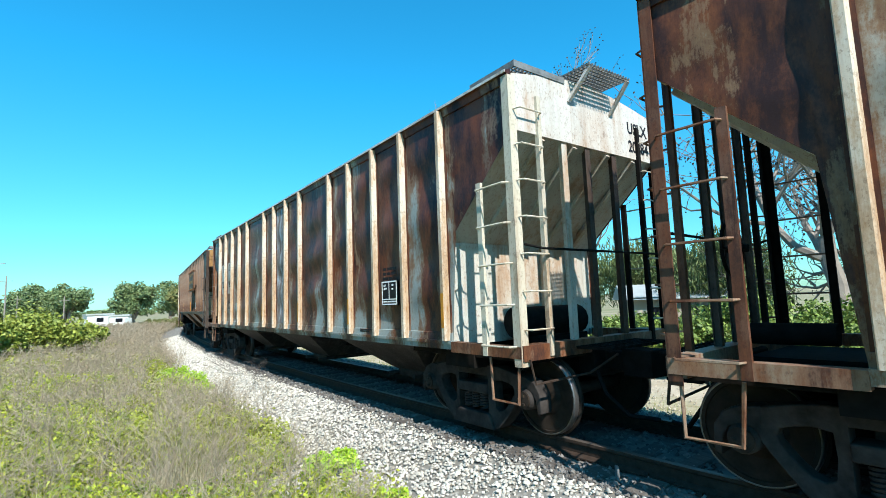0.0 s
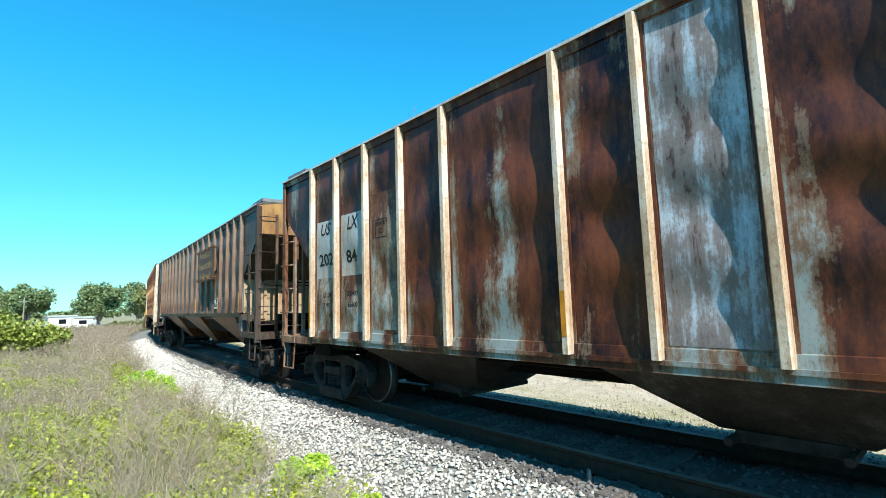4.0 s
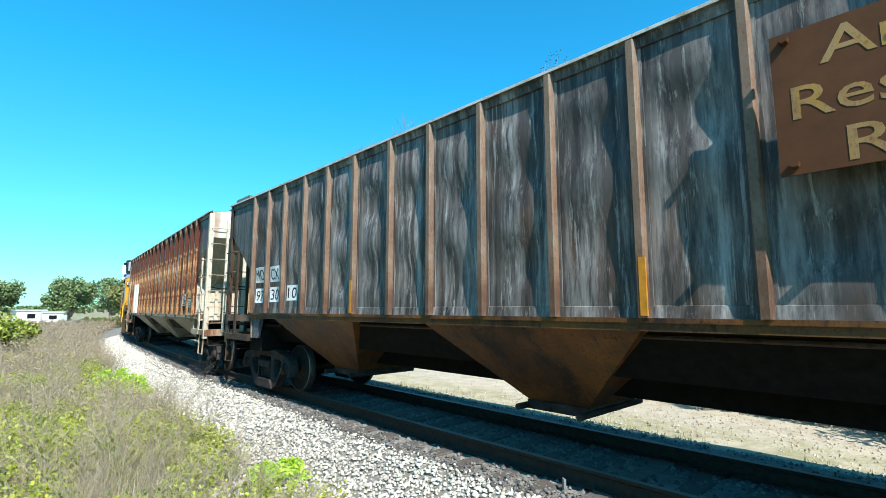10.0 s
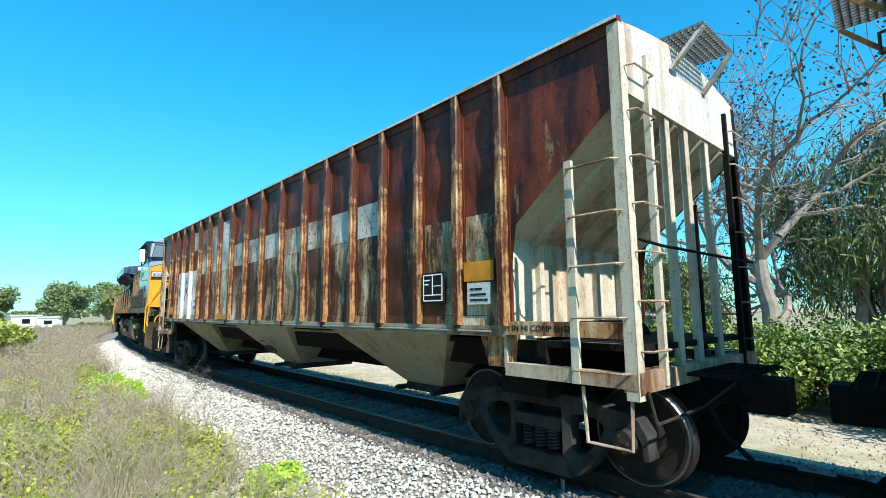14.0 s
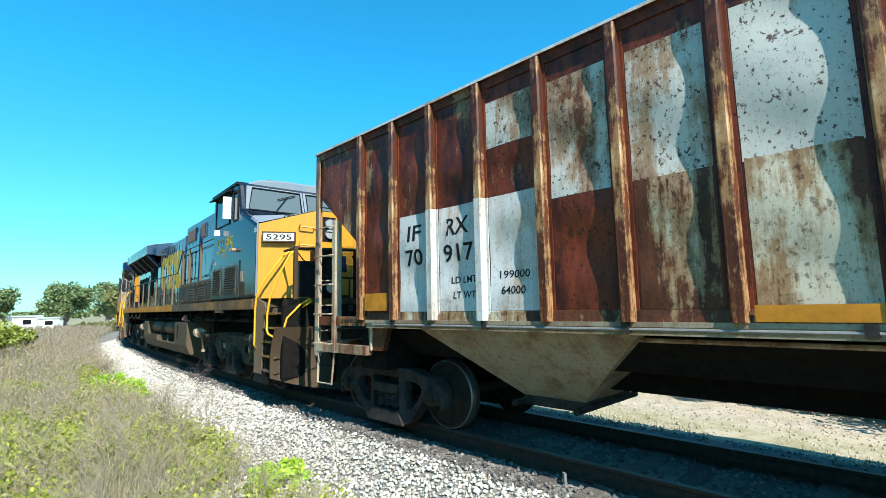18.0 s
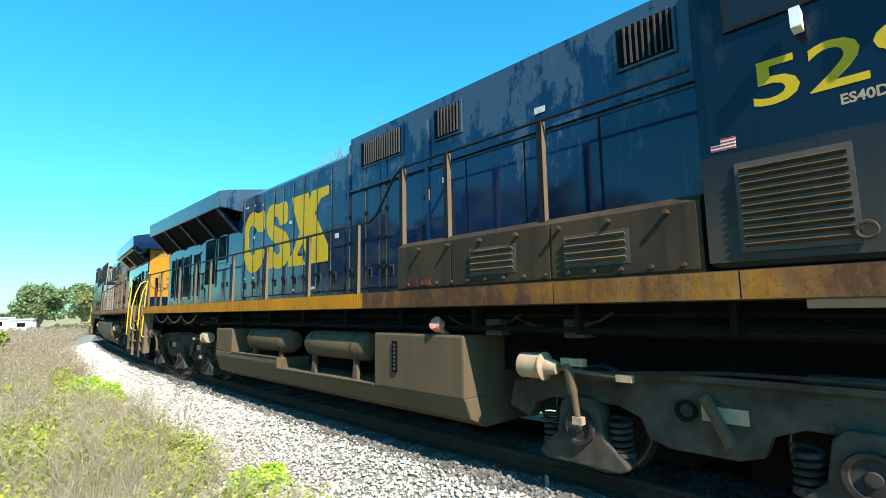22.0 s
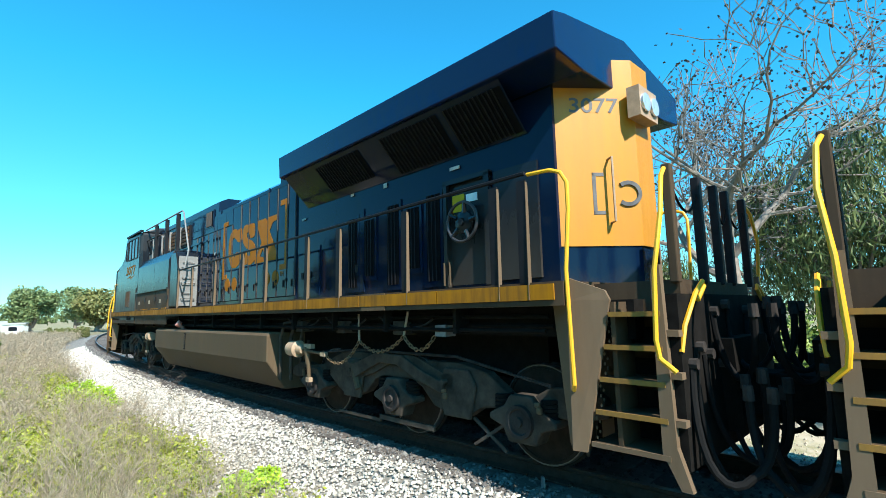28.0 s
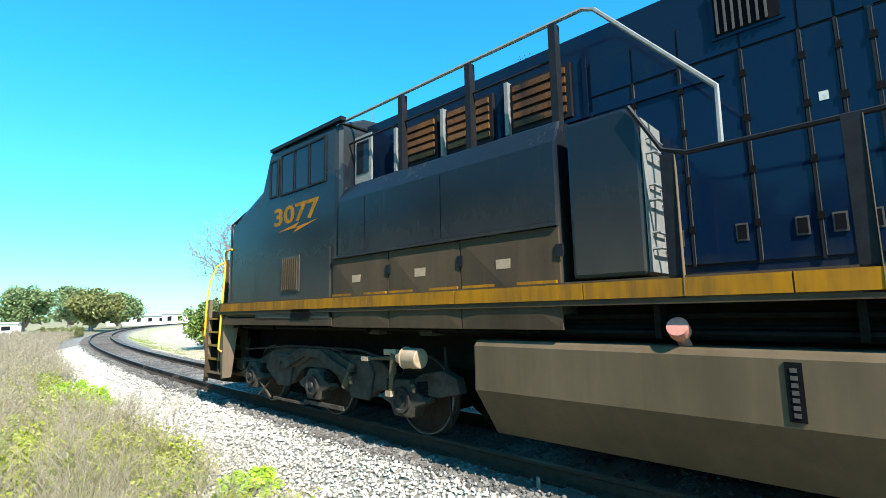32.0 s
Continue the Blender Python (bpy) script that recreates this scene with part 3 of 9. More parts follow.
def build_ground():
    offs = [-243, -120, -60, -30, -20, -14, -11, -9, -7, -5, -4, -3.2, -2.6, -2.2, -1.95, -1.7, -1.2, -0.6, 0, 0.6, 1.2, 1.55, 1.9, 2.2, 2.5, 2.9, 3.3, 3.8, 4.5,
            5.5, 7, 9, 11, 14, 18, 25, 35, 60, 100, 200, 500, 1200, 3000]
    arcs = [a for a in np.arange(-60, 150, 0.7)]
    rest = list(np.linspace(150, 2 * math.pi * R - 60, 60))[1:-1]
    arcs += rest
    v, f = [], []
    for s in arcs:
        for o in offs:
            p = on_track(s, o)
            n = noise.noise(Vector((p.x * 0.35, p.y * 0.35, 0))) * 0.06 + noise.noise(Vector((p.x * 1.3, p.y * 1.3, 4))) * 0.03
            v.append((p.x, p.y, ground_z(o) + n * min(1, max(0, abs(o) - 1.3))))
    m, w = len(arcs), len(offs)
    for i in range(m):
        for j in range(w - 1):
            a, b = i * w + j, ((i + 1) % m) * w + j
            f.append((a, a + 1, b + 1, b))
    s = Solid().add(v, f, True)
    k = Nodes("earth, gravel and dry grass")
    geo = k.t.nodes.new("ShaderNodeNewGeometry").outputs["Position"]
    k.co = geo
    sub = k.t.nodes.new("ShaderNodeVectorMath")
    sub.operation = "DISTANCE"
    sub.inputs[1].default_value = (CX, CY, -0.3)
    k.link(geo, sub.inputs[0])
    off = k.t.nodes.new("ShaderNodeMath")
    off.operation = "SUBTRACT"
    k.link(sub.outputs["Value"], off.inputs[0])
    off.inputs[1].default_value = R
    wav = k.t.nodes.new("ShaderNodeMath")
    wav.operation = "MULTIPLY_ADD"
    k.link(k.noise(0.9, (1, 1, 1), 5, 0.7), wav.inputs[0])
    wav.inputs[1].default_value = 1.6
    k.link(off.outputs[0], wav.inputs[2])
    o = wav.outputs[0]
    stone = k.t.nodes.new("ShaderNodeTexVoronoi")
    stone.inputs["Scale"].default_value = 16.0
    k.link(geo, stone.inputs["Vector"])
    gravel = k.mix(k.ramp(stone.outputs["Distance"], 0.05, 0.55), k.mix(k.ramp(stone.outputs["Color"], 0.2, 0.9), (0.27, 0.25, 0.215), (0.46, 0.43, 0.37)), (0.17, 0.155, 0.13))
    soil = k.mix(k.ramp(k.noise(1.7, (1, 1, 1), 7, 0.7), 0.35, 0.65), (0.24, 0.19, 0.12), (0.15, 0.14, 0.06))
    green = k.mix(k.ramp(k.noise(0.22, (1, 1, 1), 6, 0.65, 3), 0.42, 0.6), (0.32, 0.26, 0.16), (0.2, 0.19, 0.08))
    road = k.mix(k.ramp(k.noise(3.0, (1, 1, 1), 7, 0.7), 0.35, 0.65), (0.5, 0.43, 0.33), (0.36, 0.3, 0.21))
    # Dark bed below the train: its shadow is put into the ground colour.
    dark = k.mix(k.ramp(k.noise(5.0, (1, 1, 1), 6, 0.7), 0.3, 0.7), (0.09, 0.085, 0.078), (0.2, 0.19, 0.175))
    gravel = k.mix(k.ramp(o, 1.5, 1.85, 1, 0), gravel, dark)
    col = k.mix(k.ramp(o, 3.5, 4.4), gravel, soil)
    col = k.mix(k.ramp(o, 7.0, 16.0), col, green)
    grass = k.mix(k.ramp(k.noise(2.0, (1, 1, 1), 7, 0.75, 6), 0.4, 0.62), (0.44, 0.38, 0.27), (0.28, 0.25, 0.13))
    col = k.mix(k.ramp(o, -1.6, -1.0, 1, 0), col, grass)
    col = k.mix(k.times(k.ramp(o, -4.0, -3.2, 1, 0), k.ramp(o, -8.2, -7.2)), col, road)
    col = k.mix(k.ramp(o, -14.0, -11.0, 1, 0), col, green)
    k.bump(k.times(stone.outputs["Distance"], k.noise(6.0, (1, 1, 1), 6, 0.7), "ADD"), 0.35, 0.04)
    g = part("ground", s, k.done(col, 0.95))
    tagged(g, "dry grassy ground with pale gravel and a sandy lane", "ground", kind="structure")
    return g


def build_track():
    """Two rails on wooden sleepers."""
    t = thing("railway_track", "curved single railway track with rusty rails on worn wooden sleepers", "railway track")
    t["kind"] = "structure"
    prof = [(-0.075, -0.18), (0.075, -0.18), (0.075, -0.165), (0.014, -0.14), (0.012, -0.05), (0.036, -0.035), (0.036, -0.004), (-0.036, -0.004), (-0.036, -0.035), (-0.012, -0.05), (-0.014, -0.14), (-0.075, -0.165)]
    arcs = np.arange(-60, 190, 1.0)
    for side in (0.7525, -0.7525):
        v, f = [], []
        for s in arcs:
            for o, z in prof:
                v.append(on_track(s, side + o, z))
        n = len(prof)
        for i in range(len(arcs) - 1):
            f += [(i * n + j, (i + 1) * n + j, (i + 1) * n + (j + 1) % n, i * n + (j + 1) % n) for j in range(n)]
        rail = part("rail", Solid().add(v, f), M_["rail"], t)
        v, f = [], []
        for s in arcs:
            for o, z in ((-0.036, -0.0035), (0.036, -0.0035), (0.03, 0.0), (-0.03, 0.0)):
                v.append(on_track(s, side + o, z))
        for i in range(len(arcs) - 1):
            f += [(i * 4 + j, (i + 1) * 4 + j, (i + 1) * 4 + (j + 1) % 4, i * 4 + (j + 1) % 4) for j in range(4)]
        part("rail_head", Solid().add(v, f), M_["railtop"], rail, "polished running surface")
    return t


def build_sleepers(t):
    k = Nodes("grey weathered sleeper wood")
    grain = k.noise(3.0, (1.0, 9, 9), 7, 0.7)
    shade = k.mix(k.one(), (0.06, 0.052, 0.045), (0.16, 0.14, 0.12))
    k.bump(grain, 0.5, 0.01)
    wood = k.done(k.mix(k.ramp(grain, 0.35, 0.65), (0.07, 0.056, 0.046), shade), 0.9)
    meshes = []
    for i in range(3):
        s = Solid()
        rnd = random.Random(i)
        w = 0.11 + 0.012 * i
        pts = [(-w, -0.3), (w, -0.3), (w, -0.185), (w * 0.8, -0.172), (-w * 0.85, -0.174), (-w, -0.19)]
        s.prism(pts, -1.3, 1.3 + 0.04 * i, "y")
        meshes.append(s.mesh("sleeper", wood))
    plate = Solid().box(-0.16, 0.16, -0.1, 0.1, -0.176, -0.163).box(-0.13, -0.1, -0.1, -0.07, -0.17, -0.14).box(0.1, 0.13, 0.07, 0.1, -0.17, -0.14).mesh("tie_plate", M_["rail"])
    rnd = random.Random(5)
    for i in range(190):
        s = -16 + i * 0.545
        p = on_track(s)
        ob = part("sleeper", meshes[rnd.randrange(3)], wood, t)
        ob.matrix_basis = pose(p.x, p.y, rnd.uniform(-0.015, 0.01), 0, 0, track_yaw(s) + rnd.uniform(-1.5, 1.5)) @ Matrix.Translation((0, rnd.uniform(-0.07, 0.07), 0))
        if s < 30:
            for y in (0.7525, -0.7525):
                q = part("tie_plate", plate, M_["rail"], ob)
                q.location = (0, y, 0)
    rest = Solid()
    for i in range(170):
        s = -16 + (190 + i) * 0.545
        p = on_track(s)
        rest.box(-0.11, 0.11, -1.3, 1.32, -0.3, -0.178, pose(p.x, p.y, 0, 0, 0, track_yaw(s)))
    tagged(part("sleeper_row", rest, wood, t), kind="stuff")


ground = build_ground()
track = build_track()


def build_ballast():
    """Broken pale stone on the shoulders, many thousand loose pieces."""
    rnd = np.random.RandomState(4)
    ico = [(0, 0, 1), (0.89, 0, 0.45), (0.28, 0.85, 0.45), (-0.72, 0.53, 0.45), (-0.72, -0.53, 0.45), (0.28, -0.85, 0.45), (0.72, 0.53, -0.45), (-0.28, 0.85, -0.45), (-0.89, 0, -0.45), (-0.28, -0.85, -0.45), (0.72, -0.53, -0.45), (0, 0, -1)]
    tri = [(0, 1, 2), (0, 2, 3), (0, 3, 4), (0, 4, 5), (0, 5, 1), (1, 6, 2), (2, 7, 3), (3, 8, 4), (4, 9, 5), (5, 10, 1), (2, 6, 7), (3, 7, 8), (4, 8, 9), (5, 9, 10), (1, 10, 6)]
    ico, tri = np.array(ico), np.array(tri)
    n = 88000
    s = -12 + 52 * rnd.rand(n) ** 1.3
    o = 1.02 + rnd.rand(n) ** 0.9 * 2.45
    keep = ~((abs(abs(o) - 0.7525) < 0.09))
    s, o = s[keep], o[keep]
    n = len(s)
    a, r = s / R, R + o
    x = CX - UX * r * np.cos(a) - UY * r * np.sin(a)
    y = CY - UY * r * np.cos(a) + UX * r * np.sin(a)
    z = np.array([ground_z(q) for q in o]) + 0.035 * rnd.rand(n) ** 2
    size = 0.012 + 0.024 * rnd.rand(n) ** 1.5
    size = size * np.where(s > 15, 1.6, np.where(s > 8, 1.25, 1.0))
    sh = ico[None] * rnd.uniform(0.6, 1.15, (n, 12, 1))
    sq = rnd.uniform(0.55, 1.2, (n, 1, 3))
    th = rnd.uniform(0, 6.28, n)
    c, d = np.cos(th)[:, None], np.sin(th)[:, None]
    sh = sh * sq
    vx = sh[..., 0] * c - sh[..., 1] * d
    vy = sh[..., 0] * d + sh[..., 1] * c
    V = np.stack([x[:, None] + vx * size[:, None], y[:, None] + vy * size[:, None], z[:, None] + (sh[..., 2] * 0.8 + 0.35) * size[:, None]], -1).reshape(-1, 3)
    F = (tri[None] + (np.arange(n) * 12)[:, None, None]).reshape(-1, 3)
    k = Nodes("broken limestone")
    col = k.mix(k.island(), (0.3, 0.28, 0.24), (0.68, 0.63, 0.53))
    mat = k.done(k.mix(k.ramp(k.noise(40.0), 0.5, 0.8), col, (0.42, 0.38, 0.32)), 0.9)
    ok = np.repeat(rnd.rand(n) < np.clip((o - 1.0) * 4, 0.0, 1.0), len(tri))
    # Stones within the train's shadow get a darker colour that stands for it.
    near_rail = np.repeat(o + rnd.normal(0, 0.08, n) < 1.42, len(tri))
    k = Nodes("dirty limestone, train shade painted in")
    shaded = k.done(k.mix(k.island(), (0.05, 0.046, 0.042), (0.2, 0.185, 0.165)), 0.9)
    tagged(fast_mesh("shaded_ballast", V, F[ok & near_rail], shaded), "dirty ballast beside the sleepers with train shade painted in", "ballast", kind="stuff")
    ok &= ~near_rail
    big = fast_mesh("ballast", V, F[ok], mat)
    tagged(big, "pale broken limestone ballast beside the rails", "ballast", kind="stuff")
    # scattered stones on the inner shoulder and the lane
    k = Nodes("sandy stones")
    sandy = k.done(k.mix(k.island(), (0.26, 0.22, 0.165), (0.52, 0.46, 0.36)), 0.9)
    n = 20000
    s = -5 + 38 * rnd.rand(n) ** 1.2
    o = -1.75 - 4.5 * rnd.rand(n) ** 2.2
    P = np.stack([CX - UX * (R + o) * np.cos(s / R) - UY * (R + o) * np.sin(s / R), CY - UY * (R + o) * np.cos(s / R) + UX * (R + o) * np.sin(s / R), np.array([ground_z(q) for q in o]) + 0.01], 1)
    sh = ico[None] * rnd.uniform(0.6, 1.15, (n, 12, 1)) * rnd.uniform(0.55, 1.2, (n, 1, 3)) * (0.009 + 0.02 * rnd.rand(n) ** 2)[:, None, None]
    F = (tri[None] + (np.arange(n) * 12)[:, None, None]).reshape(-1, 3)
    tagged(fast_mesh("scattered_ballast", (P[:, None] + sh).reshape(-1, 3), F, sandy), "loose pale stones beside the lane", "ballast", kind="stuff")


def fast_mesh(name, V, F, mat, smooth=False):
    me = bpy.data.meshes.new(name)
    me.vertices.add(len(V))
    me.vertices.foreach_set("co", np.ascontiguousarray(V, dtype=np.float32).ravel())
    n = F.shape[1]
    me.loops.add(F.size)
    me.loops.foreach_set("vertex_index", np.ascontiguousarray(F, dtype=np.int32).ravel())
    me.polygons.add(len(F))
    me.polygons.foreach_set("loop_start", np.arange(0, F.size, n, dtype=np.int32))
    me.update(calc_edges=True)
    me.materials.append(mat)
    return new(name, me)


build_ballast()


def build_bed():
    """Dirty stones between and beside the rails, darkened for the train's shade."""
    rnd = np.random.RandomState(8)
    n = 15000
    s = -4 + 34 * rnd.rand(n) ** 1.4
    o = -1.9 + 3.25 * rnd.rand(n)
    keep = abs(abs(o) - 0.7525) > 0.09
    s, o = s[keep], o[keep]
    n = len(s)
    a, r = s / R, R + o
    P = np.stack([CX - UX * r * np.cos(a) - UY * r * np.sin(a), CY - UY * r * np.cos(a) + UX * r * np.sin(a), np.array([ground_z(q) for q in o]) + 0.012], 1)
    q = np.array([(1, 0, 0), (0, 1, 0), (-1, 0, 0), (0, -1, 0), (0, 0, 0.9), (0, 0, -0.6)])
    V = P[:, None] + q[None] * (rnd.uniform(0.018, 0.04, n))[:, None, None] * rnd.uniform(0.6, 1.3, (n, 6, 1))
    f = np.array([(0, 1, 4), (1, 2, 4), (2, 3, 4), (3, 0, 4)])
    F = (f[None] + (np.arange(n) * 6)[:, None, None]).reshape(-1, 3)
    k = Nodes("dirty ballast, train shade painted in")
    ob = fast_mesh("track_bed_stones", V.reshape(-1, 3), F, k.done(k.mix(k.island(), (0.05, 0.046, 0.042), (0.24, 0.22, 0.2)), 0.9))
    tagged(ob, "dirty stones between the rails with train shade painted in", "ballast", kind="stuff")


build_bed()

# ---- covered hopper cars; x runs along the train away from the sun, y to the outer side, z from the rail ----
MOVING, WHEELS, DENT = [], [], {}


def wheelset_mesh(r, mat):
    """Two wheels on an axle with bearing caps; the treads are worn bright."""
    s, tr = Solid(), Solid()
    for d in (1, -1):
        pr = [(0.655, 0.08), (0.66, r * 0.62), (0.69, r - 0.075), (0.67, r - 0.055), (0.67, r + 0.028), (0.70, r + 0.028), (0.715, r), (0.80, r - 0.006), (0.80, r - 0.05), (0.785, r - 0.055), (0.76, r * 0.5), (0.80, 0.15), (0.80, 0.08)]
        s.spin([(a * d, b) for a, b in (pr if d > 0 else pr[::-1])], (0, 0, 0), "y", 40)
        pr = [(0.801, r - 0.018), (0.803, r - 0.008), (0.79, r + 0.002), (0.72, r + 0.004)]
        tr.spin([(a * d, b) for a, b in (pr if d > 0 else pr[::-1])], (0, 0, 0), "y", 40)
        pr = [(1.0, 0.1), (1.17, 0.1), (1.17, 0.085), (1.185, 0.001)]
        s.spin([(a * d, b) for a, b in (pr if d > 0 else pr[::-1])], (0, 0, 0), "y", 16)
        for j in range(3):
            t = j * 2.094
            s.box(math.cos(t) * 0.055 - 0.014, math.cos(t) * 0.055 + 0.014, 1.17 * d, 1.198 * d, math.sin(t) * 0.055 - 0.014, math.sin(t) * 0.055 + 0.014)
    s.spin([(-1.0, 0.001), (-1.0, 0.075), (1.0, 0.075), (1.0, 0.001)], (0, 0, 0), "y", 12)
    return joined("wheelset", [(s, mat), (tr, M_["tread"])])


WHEEL_R = 0.46
HOP_WHEEL = wheelset_mesh(WHEEL_R, M_["wheel"])


def add_wheel(truck, x, r, wheel):
    ob = part("wheelset", wheel, None, truck, at=(x, 0, r))
    WHEELS.append((ob, x, r))
    return ob


def freight_truck(parent, x):
    """A three-piece freight truck with coil springs and two wheelsets."""
    t = part("truck", Solid().box(-0.2, 0.2, -0.9, 0.9, 0.42, 0.7), M_["truck"], parent, "dusty cast-steel freight truck", (x, 0, 0), 0.012)
    for d in (1, -1):
        s = Solid()
        y0, y1 = 0.92 * d, 1.09 * d
        # one cast frame: a rounded window on either side of the spring opening
        rim = [(0.30, 0.80), (0.50, 0.795), (0.66, 0.77), (0.84, 0.73), (0.88, 0.6), (0.86, 0.47), (0.80, 0.38), (0.70, 0.25), (0.60, 0.13), (0.48, 0.03), (0.30, 0.0), (0.30, 0.42)]
        hole = [(0.40, 0.60), (0.52, 0.62), (0.64, 0.605), (0.73, 0.575), (0.755, 0.52), (0.74, 0.47), (0.69, 0.4), (0.62, 0.32), (0.55, 0.26), (0.47, 0.235), (0.41, 0.27), (0.39, 0.42)]
        for q in (1, -1):
            v = [(q * u, y, z) for y in (y0, y1 + 0.02 * d) for u, z in rim] + [(q * u, y, z) for y in (y0, y1 - 0.01 * d) for u, z in hole]
            f = []
            for i in range(12):
                j = (i + 1) % 12
                f += [(i, j, 24 + j, 24 + i), (12 + i, 36 + i, 36 + j, 12 + j), (i, 12 + i, 12 + j, j), (24 + i, 24 + j, 36 + j, 36 + i)]
            s.add(v, f if q * d > 0 else [w[::-1] for w in f])
            s.prism([(q * 0.83, 0.735), (q * 1.0, 0.715), (q * 1.12, 0.66), (q * 1.2, 0.54), (q * 1.21, 0.32), (q * 1.15, 0.3), (q * 1.13, 0.46), (q * 1.08, 0.54), (q * 0.98, 0.575), (q * 0.9, 0.55), (q * 0.86, 0.47)], y0, y1 + 0.02 * d, "y")
            s.rod([(q * 0.98, y0, 0.46), (q * 0.98, y1 + 0.03 * d, 0.46), (q * 0.98, y1 + 0.07 * d, 0.46)], [0.13, 0.12, 0.09], 14)
        s.prism([(-0.31, 0.8), (0.31, 0.8), (0.31, 0.66), (-0.31, 0.66)], y0, y1 + 0.02 * d, "y")
        s.prism([(-0.32, 0.19), (0.32, 0.19), (0.42, 0.0), (-0.42, 0.0)], y0 - 0.01 * d, y1 + 0.05 * d, "y")
        part("side_frame", s, M_["truck"], t, "", None, 0.012)
        part("bolster_end", Solid().box(-0.3, 0.3, 0.88 * d, 1.14 * d, 0.43, 0.56), M_["truck"], t, "", None, 0.015)
    for q in (-0.775, 0.775):
        # Block added to keep the space between the wheels dark.
        part("brake_rigging", Solid().box(q * 0.55 - 0.2, q * 0.55 + 0.2, -0.55, 0.55, 0.25, 0.62), M_["under"], t)
        part("brake_beam", Solid().box(q - 0.07, q + 0.07, -0.7, 0.7, 0.35, 0.45), M_["under"], t)
    coil = Solid()
    for q in (-0.16, 0.0, 0.16):
        pts = [(q + 0.062 * math.cos(a), 1.03 + 0.062 * math.sin(a), 0.225 + 0.205 * a / 37.7) for a in np.linspace(0, 37.7, 70)]
        coil.rod(pts, 0.017, 5)
    part("spring_nest", coil, M_["truck"], t)
    for q in (-0.98, 0.98):
        add_wheel(t, q, WHEEL_R, HOP_WHEEL)
    return t


def arch(w=1.5, z=4.2, rise=0.2, n=10):
    return [(w * math.cos(math.pi * i / n), z + rise * (1 - abs(math.cos(math.pi * i / n)) ** 1.5)) for i in range(n + 1)]


